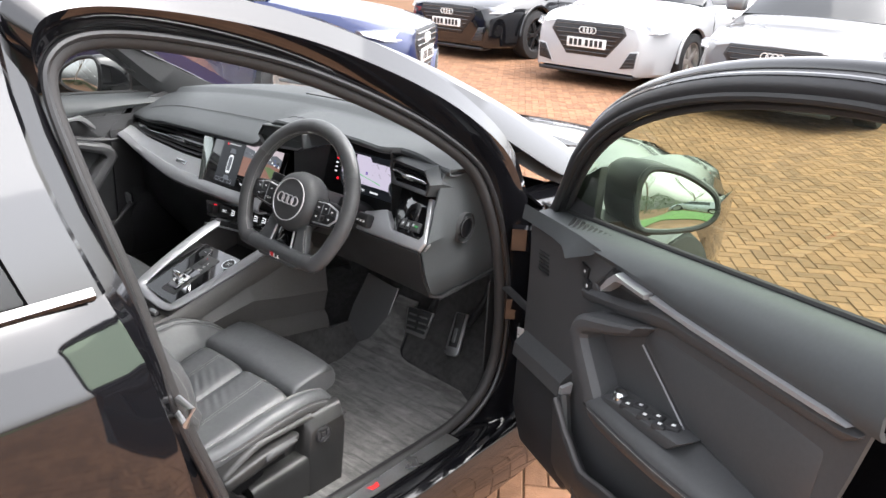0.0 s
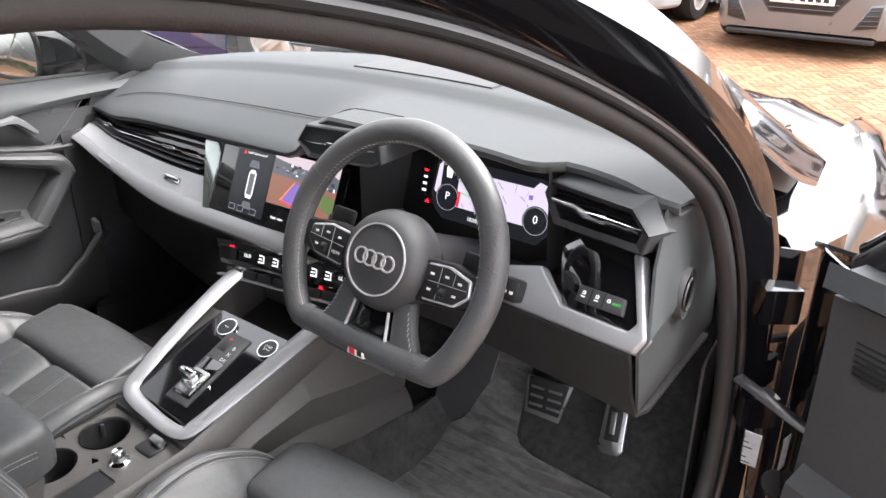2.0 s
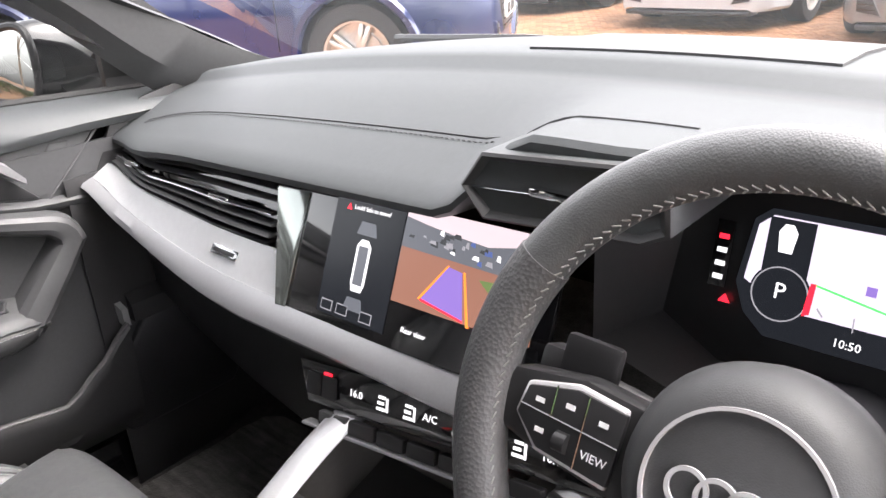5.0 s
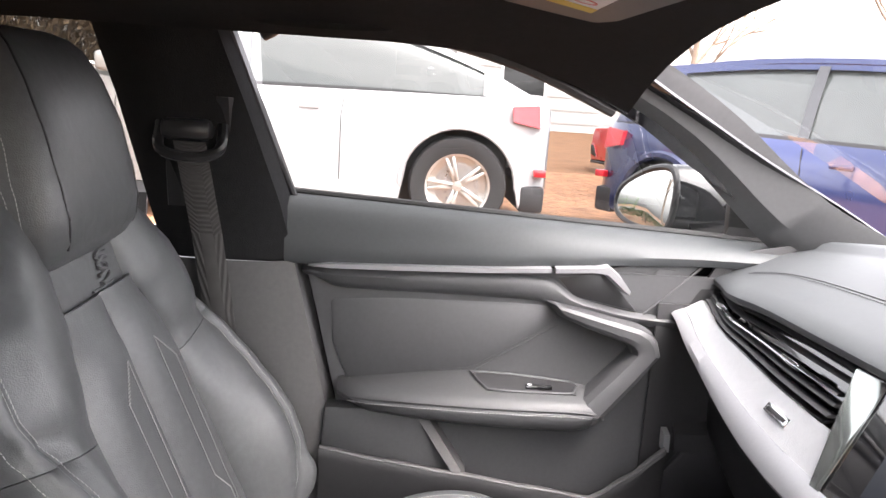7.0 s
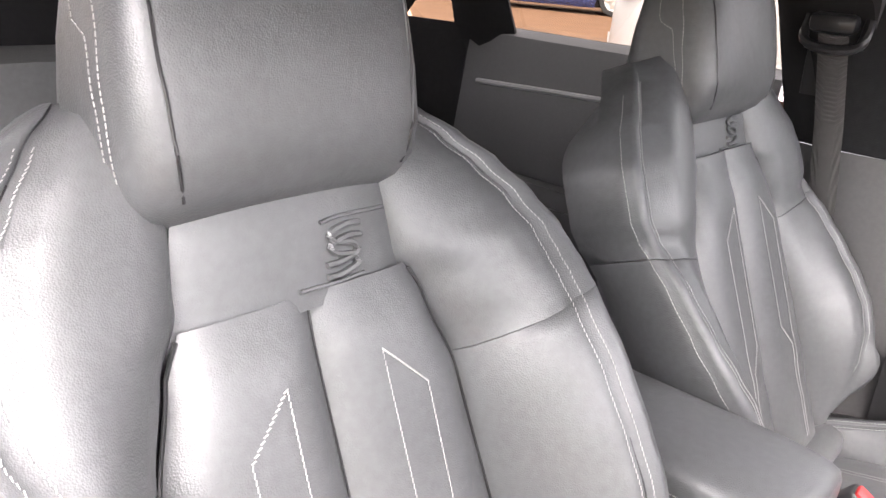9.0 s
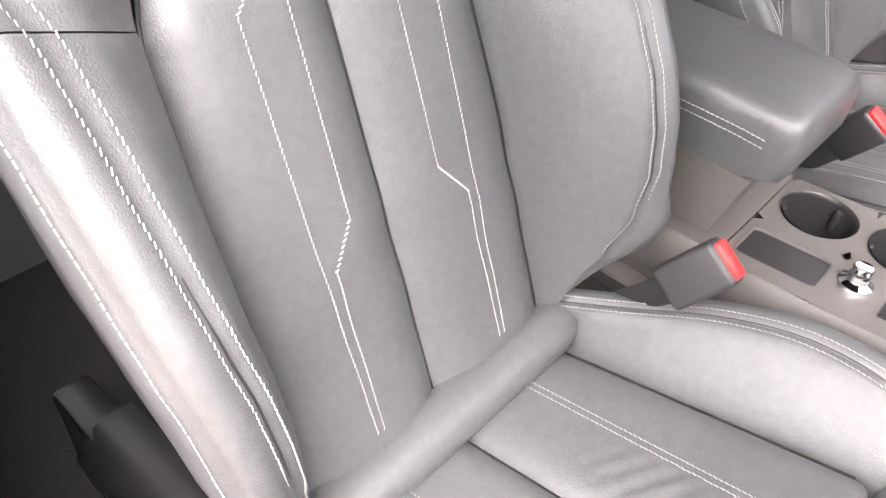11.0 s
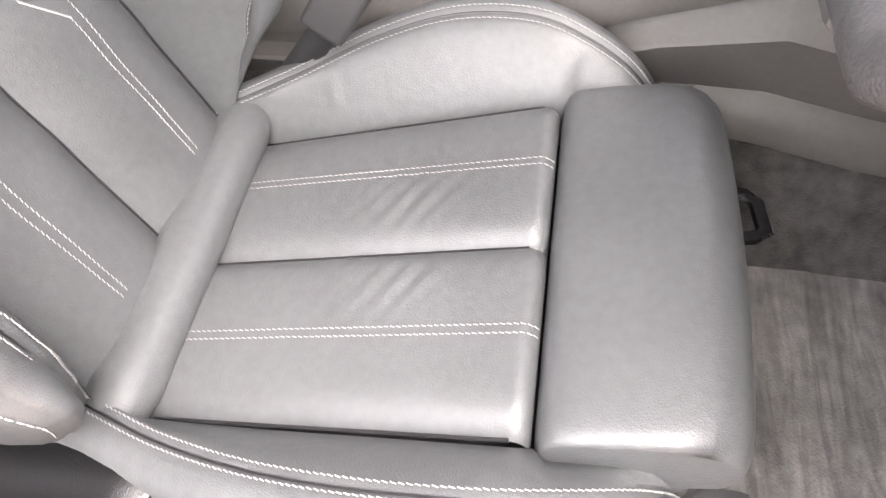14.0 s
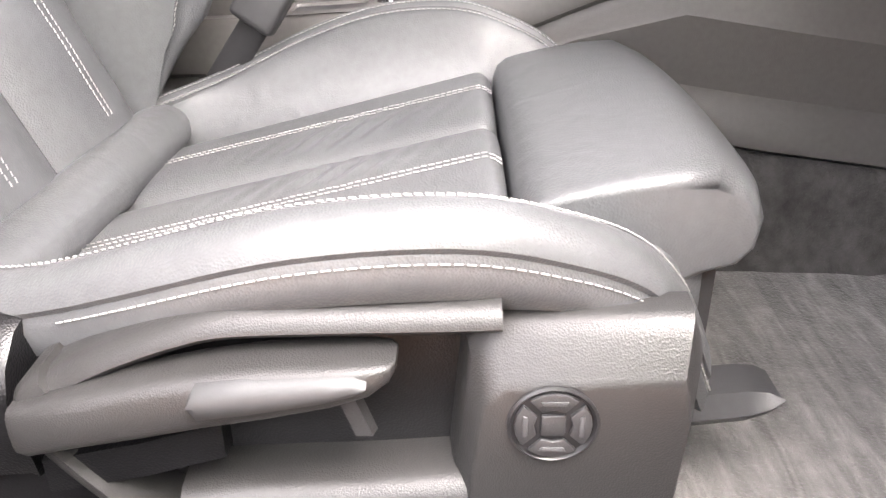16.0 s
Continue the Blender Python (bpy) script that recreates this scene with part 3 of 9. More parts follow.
def pillar_front(z):
    return 0.058 - 0.24 * (z - 0.45) if z < 0.915 else -0.052 - 0.33 * (z - 0.915)


def pillar_row(z):
    f, bk, x = pillar_front(z), -0.262 - 0.22 * (z - 0.94), pillar_x(z)
    return [(min(x - 0.03, -0.735 + 0.33 * max(z - 0.93, 0)), f + 0.004, z), (x - 0.012, f - 0.006, z), (x, f - 0.04, z), (x + 0.003, (f + bk) / 2, z), (x - 0.004, bk + 0.03, z), (x - 0.03, bk, z)]


panel("pillar_lower", [pillar_row(z) for z in (0.25, 0.4, 0.55, 0.7, 0.80, 0.838)], PILLARP, 0.005, "grey lower pillar trim")
panel("pillar_upper", [pillar_row(z) for z in (0.842, 0.88, 0.93, 1.0, 1.08, 1.15, 1.2, 1.23)], LINING, 0.005, "black upper pillar trim")
part("pillar_cover", loft([[(pillar_x(z) + d, y, z) for y, d in ((-0.228, -0.004), (-0.222, 0.004), (-0.128, 0.005), (-0.122, -0.004))] for z in (0.92, 0.935, 1.07, 1.085)]), SATIN, car, "black belt slot cover")
pseal = spline([(-0.742, 0.06, 0.45), (-0.742, 0.022, 0.6), (-0.74, -0.014, 0.75), (-0.738, -0.042, 0.86), (-0.733, -0.06, 0.93), (-0.715, -0.09, 1.01), (-0.69, -0.122, 1.11), (-0.672, -0.133, 1.165), (-0.66, -0.12, 1.195), (-0.655, -0.06, 1.208), (-0.655, 0.02, 1.206), (-0.657, 0.15, 1.19), (-0.668, 0.3, 1.155), (-0.685, 0.44, 1.10)], 6)
part("door_seal", tube(pseal, 0.009, 8, up=(1, 0, 0)), SEAL, car, "grey rubber door seal")
part("seal_gap", tube([p + Vector((-0.006, 0.016, 0.0)) for p in pseal[:34]], 0.006, 8, up=(1, 0, 0)), SATIN, car)
belt = thing("seat_belt", "black woven seat belt hanging from the pillar", "seat belt", at=(-0.66, -0.15, 0.7))
BELTP = [(-0.180, 1.02, 0.030), (-0.176, 0.97, 0.018), (-0.165, 0.88, 0.014), (-0.148, 0.76, 0.014), (-0.13, 0.62, 0.014), (-0.12, 0.40, 0.012)]
part("webbing", loft([[(pillar_x(z) + d, y - 0.023, z), (pillar_x(z) + d + 0.003, y - 0.010, z), (pillar_x(z) + d + 0.003, y + 0.010, z), (pillar_x(z) + d, y + 0.023, z), (pillar_x(z) + d - 0.003, y, z)] for y, z, d in BELTP]), BELT, belt, "woven belt webbing")
part("guide", rbox(-0.665, -0.622, -0.222, -0.150, 1.022, 1.052, 0.010), SATIN, belt, "black belt guide")
part("guide_loop", tube(spline([(-0.645, -0.225, 1.045), (-0.628, -0.222, 1.008), (-0.626, -0.18, 0.998), (-0.628, -0.140, 1.008), (-0.645, -0.137, 1.045)], 5), 0.008, 8), SATIN, belt)
# driver side centre pillar, rear door outside
panel("pillar_backing", [[(0.742 - 0.25 * max(z - 0.93, 0), y, z) for y in (-0.06 - 0.16 * (z - 0.3), -0.45)] for z in (0.3, 0.6, 0.93, 1.1, 1.24)], LINING, 0.006)
panel("pillar_inside", [[(0.755, yf - 0.02, z), (0.70, yf - 0.08, z), (0.69, yb, z), (0.75, yb - 0.02, z)] for z, yf, yb in ((0.3, -0.02, -0.26), (0.5, -0.05, -0.27), (0.72, -0.11, -0.28), (0.93, -0.15, -0.285))], LINING, 0.004)
panel("pillar_inside", [[(0.745 - 0.25 * (z - 0.93), yf - 0.02, z), (0.69 - 0.2 * (z - 0.93), yf - 0.08, z), (0.68 - 0.2 * (z - 0.93), yb, z), (0.72 - 0.25 * (z - 0.93), yb - 0.02, z)] for z, yf, yb in ((0.93, -0.15, -0.285), (1.08, -0.18, -0.285), (1.2, -0.2, -0.28))], LINING, 0.004)
# rear passenger-side trim seen past the front seat
panel("rear_door_trim", [[(-0.72 + dx, y, z) for dx, z in ((0.0, 0.40), (0.03, 0.55), (0.035, 0.70), (0.02, 0.80), (0.012, 0.86), (0.0, 0.93), (-0.03, 0.945))] for y in (-0.27, -0.4, -0.6, -0.8, -0.98)], VINYL, 0.006, "dark rear door trim")
part("rear_strip", tube([(-0.684, -0.92, 0.826), (-0.682, -0.60, 0.840), (-0.682, -0.35, 0.850)], 0.008, 8, flat=0.7), SILVER, car, "bright rear door strip")
part("rear_armrest", loft([[(-0.72, y, 0.64), (-0.65, y, 0.64), (-0.648, y, 0.60), (-0.72, y, 0.57)] for y in (-0.3, -0.6, -0.85)]), VINYL, car)
panel("rear_quarter_trim", [[(-0.73, -1.0, z), (-0.70, -1.15, z), (-0.64, -1.38, z), (-0.5, -1.6, z)] for z in (0.3, 0.6, 0.8, 0.94)], LINING, 0.006, "black rear quarter trim")
panel("rear_pillar", [[(-0.735 + 0.3 * (z - 0.94), y0, z), (-0.71 + 0.3 * (z - 0.94), (y0 + y1) / 2, z), (-0.725 + 0.3 * (z - 0.94), y1, z)] for z, y0, y1 in ((0.86, -0.85, -1.06), (0.93, -0.862, -1.03), (1.05, -0.888, -1.034), (1.12, -0.885, -1.036), (1.155, -0.855, -1.036), (1.21, -0.80, -1.04))], LINING, 0.008, "black pillar between rear windows")
panel("rear_pillar", [[(-0.70 + 0.3 * (z - 0.94), y0, z), (-0.6, y0 - 0.15, z + 0.01), (-0.45, y0 - 0.3, z + 0.01)] for z, y0 in ((0.93, -1.19), (0.95, -1.165), (1.0, -1.11), (1.06, -1.02), (1.10, -1.0), (1.24, -0.98))], LINING, 0.008, "black rear pillar lining")
panel("rail_over_rear_window", [[(-0.665, y, 1.185), (-0.62, y, 1.215), (-0.58, y, 1.22)] for y in (-0.2, -0.4, -0.7, -0.9, -1.1)], LINING, 0.006)
for y0, y1, z1 in ((-0.27, -0.90, 1.195), (-1.02, -1.20, 1.1)):
    g = panel("rear_window", [[(-0.752, y, 0.93), (-0.66, y, z1)] for y in (y0, y1)], REARGLASS, 0.0, "rear side window glass")
    g.visible_shadow = False
# driver side rear door, closed, seen from outside
def rear_edge(z):
    """Where the rear door's front edge lies."""
    return table(((0.33, -0.105), (0.5, -0.122), (0.7, -0.158), (0.85, -0.190), (0.955, -0.216), (1.1, -0.255), (1.2, -0.262), (1.29, -0.262)), z)[0]


def rear_skin(z):
    return table(((0.33, 0.85), (0.45, 0.872), (0.62, 0.872), (0.80, 0.858), (0.845, 0.852), (0.86, 0.846), (0.94, 0.812), (0.955, 0.80), (1.28, 0.700)), z)[0]


ZS = (0.33, 0.45, 0.62, 0.72, 0.80, 0.840, 0.848, 0.86, 0.90, 0.94, 0.952)
panel("rear_door", [[(rear_skin(z) - 0.02 * ease(0.05, 0, d), rear_edge(z) - d, z) for z in ZS] for d in (0.0, 0.006, 0.03, 0.1, 0.2, 0.4, 0.6, 0.8, 1.0)], BLACKPAINT, 0.012, "gloss black rear door skin")
panel("rear_window_trim", [[(0.803, y, 0.953), (0.806, y, 0.960), (0.797, y, 0.968)] for y in [-0.235 - 0.09 * i for i in range(11)]], PIANO, 0.004)
g = panel("rear_side_glass", [[(rear_skin(z) - 0.008, rear_edge(z) - d, z) for z in (0.962, 1.05, 1.15, 1.22, 1.285)] for d in (0.095, 0.35, 0.9)], REARGLASS, 0.0, "dark rear side window")
g.visible_shadow = False
panel("pillar_strip", [[(rear_skin(z) - (0.008 if d < 0.005 else 0.0), rear_edge(z) - d, z) for d in (0.0, 0.008, 0.05, 0.092)] for z in (0.955, 1.05, 1.12, 1.2, 1.25, 1.29)], PIANO, 0.006, "gloss black pillar strip")
panel("rear_door_edge", [[(x, y + (rear_edge(z) - y) * f, z) for f, x in ((0, 0.772 - 0.30 * max(z - 0.9, 0)), (0.5, 0.785 - 0.30 * max(z - 0.9, 0)), (1, rear_skin(z) - 0.022))] for z, y in ((0.34, -0.06), (0.45, -0.07), (0.6, -0.085), (0.75, -0.125), (0.9, -0.165), (0.955, -0.178), (1.05, -0.20), (1.15, -0.217), (1.22, -0.225), (1.28, -0.215))], BLACKPAINT, 0.004, "gloss black pillar face")
part("door_striker", tube([(0.775, -0.122, 0.722), (0.812, -0.130, 0.722), (0.818, -0.122, 0.748), (0.775, -0.118, 0.746)], 0.0055, 8), STEEL, car, "steel lock striker loop")
# rear parcel area and back closure
panel("tailgate_inner", [[(x, -1.62, z) for x in (-0.6, 0.0, 0.6)] for z in (0.3, 0.9, 1.18)], LINING, 0.01)
panel("right_inner_side", [[(0.73 - 0.4 * max(z - 0.93, 0), y, z) for y in (-0.28, -1.0, -1.6)] for z in (0.25, 0.6, 0.93)], LINING, 0.01)
panel("left_outer_skin", [[(-0.80 - 0.04 * math.sin((z - 0.3) * 4), y, z) for y in (-1.7, -0.9, 0.0, 0.86)] for z in (0.25, 0.45, 0.65, 0.86)], BLACKPAINT, 0.006, "gloss black flank")
panel("rear_bumper_skin", [[(x, -1.75 + 0.06 * (x / 0.8) ** 2, z) for x in (-0.8, 0, 0.8)] for z in (0.25, 0.6, 0.95)], BLACKPAINT, 0.01)
bench = thing("rear_bench", "black leather rear bench seat", "rear seat", at=(0, -0.9, 0.3))
part("squab", loft([[(x, -0.62, 0.26), (x, -0.60, 0.47), (x, -0.63, 0.50), (x, -0.9, 0.49), (x, -1.1, 0.45), (x, -1.1, 0.26)] for x in (-0.62, -0.3, 0, 0.3, 0.62)]), LEATHER, bench)
part("backrest", loft([[(x, -1.02, 0.44), (x, -1.10, 0.62), (x, -1.2, 0.86), (x, -1.26, 0.88), (x, -1.3, 0.86), (x, -1.2, 0.44)] for x in (-0.60, -0.58, -0.3, 0, 0.3, 0.60)]), LEATHER, bench)
for x in (-0.36, 0.36):
    part("rear_headrest", rbox(x - 0.12, x + 0.12, -1.31, -1.21, 0.86, 0.98, 0.03, 4), LEATHER, bench, "low leather rear headrest")
part("rear_belt", loft([[(x - 0.022, y, z), (x + 0.022, y + 0.01, z), (x + 0.022, y + 0.013, z + 0.002), (x - 0.022, y + 0.003, z + 0.002)] for x, y, z in ((-0.59, -1.24, 0.95), (-0.56, -1.17, 0.90), (-0.55, -1.08, 0.66), (-0.54, -0.98, 0.5))]), BELT, bench, "rear belt webbing")
# interior mirror, visor
imirror = thing("interior_mirror", "black frameless interior mirror below the windscreen top", "mirror", at=(-0.1, 0.6, 1.14))
mm = basis((-0.075, 0.60, 1.145), (1, 0.16, 0.02), (0.0, 0.12, 1))
part("housing", moved(prism([(-0.125, 0.015), (-0.115, 0.038), (0.11, 0.042), (0.125, 0.02), (0.12, -0.028), (0.1, -0.04), (-0.095, -0.036), (-0.118, -0.022)], "z", -0.03, 0.004, 0.006), mm), SATIN, imirror)
part("mirror_glass", moved(prism([(-0.10, 0.012), (-0.093, 0.030), (0.10, 0.034), (0.115, 0.018), (0.11, -0.015), (0.09, -0.022), (-0.075, -0.018), (-0.09, -0.012)], "z", 0.0045, 0.006), mm), MIRROR, imirror, smooth=False)
part("stem", tube([(-0.02, 0.63, 1.16), (-0.01, 0.66, 1.19), (0.0, 0.66, 1.215)], 0.012, 8), SATIN, imirror)
visor = thing("sun_visor", "black fabric sun visor folded up with a warning label", "sun visor", at=(-0.36, 0.33, 1.2))
vm = basis((-0.30, 0.27, 1.216), (-1, 0.02, 0.0), (0, 0.98, -0.2))
part("visor_body", moved(prism([(-0.15, -0.05), (0.12, -0.06), (0.22, -0.03), (0.235, 0.01), (0.13, 0.075), (0.08, 0.085), (-0.15, 0.09)], "z", -0.016, 0.0, 0.006, 3), vm), PILLARP, visor)
part("visor_label", moved(rbox(-0.075, 0.065, -0.008, 0.048, 0.0, 0.0008, 0), vm), PAPER, visor, "pale warning label", smooth=False)
part("label_band", moved(rbox(0.035, 0.065, -0.008, 0.048, 0.0008, 0.0014, 0), vm), YELLOWP, visor, smooth=False)
part("label_mark", moved(lathe([(0.010, 0.0008), (0.013, 0.0008), (0.013, 0.0014), (0.010, 0.0014)], 24, Matrix.Translation((0.005, 0.028, 0))), vm), RED, visor, smooth=False)
for k in range(3):
    part("label_line", moved(rbox(-0.06 + 0.012 * k, -0.057 + 0.012 * k, 0.0, 0.038, 0.0008, 0.0014, 0), vm), GREYP, visor, smooth=False)
solo("grab_handle", tube(spline([(-0.585, 0.12, 1.215), (-0.575, 0.10, 1.195), (-0.572, 0.0, 1.19), (-0.575, -0.08, 1.195), (-0.585, -0.10, 1.215)], 5), 0.010, 8, up=(1, 0, 0)), LINING, "black folded roof grab handle above the door", "grab handle")
# pedals and mat
pedals = thing("pedal_set", "brushed steel accelerator and brake pedals with rubber pads", "pedals", at=(0.45, 0.84, 0.3))
pm = basis((0.402, 0.842, 0.412), (1, 0.05, 0.06), (0, 0.32, 0.95))
part("brake_plate", moved(prism([(-0.046, 0.036), (0.050, 0.036), (0.032, -0.042), (-0.042, -0.038)], "z", 0, 0.008, 0.003), pm), STEEL, pedals, "brushed steel brake pedal")
part("brake_rubber", moved(prism([(-0.040, 0.034), (0.043, 0.034), (0.030, -0.030), (-0.035, -0.028)], "z", 0.004, 0.0105, 0.002), pm), RUBBER, pedals, "black rubber pedal pad")
for i in range(3):
    for k in (-1, 1):
        part("pedal_bar", moved(rbox(k * 0.0185 - 0.0145, k * 0.0185 + 0.0145, 0.017 - 0.017 * i - 0.0028, 0.017 - 0.017 * i + 0.0028, 0.008, 0.0125, 0.0015), pm), STEEL, pedals)
am = basis((0.545, 0.835, 0.428), (1, 0.05, 0.15), (-0.15, 0.5, 0.86))
part("accelerator_plate", moved(prism([(-0.017, 0.058), (0.024, 0.058), (0.024, -0.05), (0.015, -0.06), (-0.015, -0.06), (-0.024, -0.05)], "z", 0, 0.008, 0.003), am), STEEL, pedals, "brushed steel accelerator")
part("accelerator_rubber", moved(prism([(-0.011, 0.056), (0.017, 0.056), (0.014, -0.036), (-0.013, -0.036)], "z", 0.004, 0.0105, 0.002), am), RUBBER, pedals, "black rubber pedal pad")
part("pedal_bar", moved(rbox(-0.005, 0.006, -0.024, 0.016, 0.008, 0.0125, 0.002), am), STEEL, pedals)
part("brake_arm", tube([(0.40, 0.87, 0.40), (0.41, 0.93, 0.5), (0.41, 0.95, 0.62)], 0.010, 8), SATIN, pedals)
part("accelerator_arm", tube([(0.556, 0.86, 0.45), (0.565, 0.92, 0.50), (0.57, 0.95, 0.58)], 0.010, 8), SATIN, pedals)
def floor_rise(y):
    return table(((0.0, 0.0), (0.71, 0.0), (0.76, 0.008), (0.82, 0.034), (0.95, 0.164)), y)[0]


MAT_IN = ((0.15, 0.225), (0.17, 0.212), (0.60, 0.212), (0.66, 0.222), (0.70, 0.212), (0.735, 0.203), (0.785, 0.203), (0.816, 0.228), (0.844, 0.234), (0.93, 0.245))
MAT_OUT = ((0.15, 0.645), (0.17, 0.66), (0.74, 0.66), (0.780, 0.64), (0.796, 0.60), (0.803, 0.40), (0.812, 0.366), (0.83, 0.346), (0.869, 0.333), (0.93, 0.322))
for sign, lab in ((1, "black velour floor mat in the driver footwell"), (-1, "black velour floor mat in the passenger footwell")):
    fm = thing("floor_mat", lab, "floor mat", "floor mats", at=(sign * 0.43, 0.5, 0.26))
    ys = [0.15, 0.16, 0.18] + [0.22 + 0.04 * i for i in range(13)] + [0.72, 0.74, 0.76, 0.78, 0.796, 0.803, 0.812, 0.83, 0.85, 0.869, 0.89, 0.91, 0.93]
    edges = [(table(MAT_IN, y)[0], table(MAT_OUT, y)[0], y, 0.264 + floor_rise(y)) for y in ys]
    part("mat_surface", sheet([[(sign * (a + (b - a) * i / 8), y, z) for i in range(9)] for a, b, y, z in edges], 0.008), MAT_PILE, fm)
    ring = [(sign * a, y, z) for a, b, y, z in edges] + [(sign * b, y, z) for a, b, y, z in edges[::-1]]
    part("binding", tube(ring, 0.004, 6, closed=True), RUBBER, fm, "stitched mat edge")

part("tunnel_trim", sheet([[(0.247, 0.914, 0.442), (0.241, 0.875, 0.354), (0.235, 0.835, 0.266)], [(0.225, 0.89, 0.46), (0.215, 0.85, 0.37), (0.205, 0.80, 0.28)], [(0.195, 0.84, 0.50), (0.18, 0.79, 0.40), (0.175, 0.75, 0.29)]], 0.006), HARD, car, "dark footwell side panel")
# the dark panel's edge highlight, made as a thin steel rod
part("tunnel_edge_highlight", tube([(0.249, 0.914, 0.445), (0.243, 0.874, 0.354), (0.237, 0.834, 0.264)], 0.003, 6), STEEL, car, "thin steel line painted as the panel edge's highlight")

# ---- front doors ----
def make_door(side, label):
    """side = 1: the driver's door, swung open about its hinge; -1: the passenger's, shut."""
    if side > 0:
        def D(u, n, z):
            return Vector((0.80 + 0.866 * u - 0.5 * n, 0.74 - 0.5 * u - 0.866 * n, z + 0.02 + 0.07 * u))
    else:
        def D(u, n, z):
            return Vector((-0.745 + n, 0.92 - u, z + 0.006))

    def belt_z(u):
        return 0.862 + 0.06 * u if side > 0 else 0.880 + 0.05 * u

    door = part("door", sheet([[D(u, n, z) for n, z in ((-0.03, belt_z(u) + 0.0), (-0.06, belt_z(u) - 0.02), (-0.085, 0.80), (-0.105, 0.66), (-0.105, 0.50), (-0.085, 0.38), (-0.05, 0.31), (-0.01, 0.315))] for u in [0.0 + 1.05 * i / 16 for i in range(17)]], 0.006), BLACKPAINT, car, label)

    def P(name, bm, mat, label="", **k):
        return part(name, bm, mat, door, label, **k)

    def flat(name, pts, n0, n1, mat, r=0.004, label=""):
        """A polygon of (u, z) drawn out from n0 to n1."""
        bm = prism(pts, "y", n0, n1, r)
        for v in bm.verts:
            v.co = D(v.co.x, v.co.y, v.co.z)
        return P(name, bm, mat, label)

    def rear(z):
        """The trim's rear edge."""
        return (0.862 if side > 0 else 0.848) + 0.24 * (z - 0.45)

    def sweep(name, us, profile, mat, label="", thick=0.005):
        """A skin through the profile's (n, z) points at each u."""
        return P(name, sheet([[D(u, n, z) for n, z in profile(u)] for u in us], thick), mat, label)

    def steps(u0, u1, n):
        return [u0 + (u1 - u0) * i / n for i in range(n + 1)]

    P("trim_base", sheet([[D(0.10 + (rear(z) - 0.10) * f, n, z) for n, z in ((-0.01, 0.335), (0.012, 0.345), (0.028, 0.40), (0.030, 0.52), (0.028, 0.66), (0.030, 0.76), (0.034, 0.84))] for f in steps(0, 1, 20)], 0.008), VINYL, "dark door trim")
    pad_low = ((0.10, 0.862), (0.316, 0.861), (0.42, 0.856), (0.55, 0.849), (0.62, 0.840), (0.83, 0.833), (0.98, 0.832))

    def pad(u):
        zb, zt = table(pad_low, u)[0], belt_z(u)
        k = zt - zb
        return ((0.034, zb - 0.006), (0.050, zb - 0.002), (0.057, zb + 0.008), (0.058, zb + 0.3 * k), (0.050, zb + 0.62 * k), (0.036, zb + 0.88 * k), (0.018, zt + 0.002), (-0.012, zt + 0.004), (-0.02, zt - 0.01))

    sweep("upper_pad", steps(0.10, 0.972, 24), pad, SOFT, "soft door top pad", 0.006)
    P("belt_seal", tube([D(u, -0.016, belt_z(u) + 0.006) for u in steps(0.10, 0.98, 20)], 0.006, 8), RUBBER, "black window seal")
    waist_top = ((0.34, 0.790), (0.40, 0.795), (0.50, 0.812), (0.545, 0.829), (0.60, 0.832), (0.92, 0.826), (0.945, 0.822))
    if side < 0:
        waist_top = ((0.34, 0.772), (0.40, 0.774), (0.50, 0.794), (0.545, 0.829)) + waist_top[4:]
    waist_low = ((0.34, 0.762), (0.45, 0.776), (0.54, 0.790), (0.59, 0.800), (0.92, 0.801), (0.945, 0.818))

    if side < 0:
        waist_low = ((0.34, 0.750), (0.407, 0.757), (0.512, 0.774), (0.575, 0.790), (0.67, 0.792), (0.885, 0.794), (0.945, 0.818))

    def waist(u):
        zt, zb = table(waist_top, u)[0], table(waist_low, u)[0]
        k = zt - zb
        return ((0.032, zt + 0.001), (0.046, zt - 0.12 * k), (0.052, zt - 0.4 * k), (0.050, zb + 0.25 * k), (0.044, zb), (0.028, zb - 0.008))

    sweep("waist_moulding", steps(0.34, 0.945, 24), waist, VINYL)
    P("bright_strip", loft([[D(u, n, z0 + h) for n, h in ((0.046, -w), (0.060, -w * 0.6), (0.061, w * 0.6), (0.050, w))] for u, z0, w in ((0.552, 0.841, 0.0060), (0.65, 0.836, 0.0065), (0.80, 0.832, 0.0065), (0.90, 0.830, 0.0055), (0.934, 0.829, 0.001))]), SILVER, "satin silver door strip")
    if side < 0:
        flat("corner_panel", [(0.302, 0.858), (0.392, 0.772), (0.50, 0.792), (0.545, 0.834), (0.42, 0.852)], 0.026, 0.039, VINYL, 0.004)
        flat("handle_cup", [(0.538, 0.827), (0.508, 0.796), (0.402, 0.776), (0.432, 0.808), (0.465, 0.842)], 0.022, 0.0425, SATIN, 0.003, "dark door handle cup")
        P("corner_edge", tube([D(0.302, 0.041, 0.857), D(0.345, 0.042, 0.815), D(0.392, 0.041, 0.771)], 0.002, 6), VINYL)
    else:
        flat("handle_cup", [(0.542, 0.831), (0.51, 0.800), (0.405, 0.783), (0.365, 0.80), (0.42, 0.846), (0.46, 0.853)], 0.022, 0.041, SATIN, 0.004, "dark door handle cup")
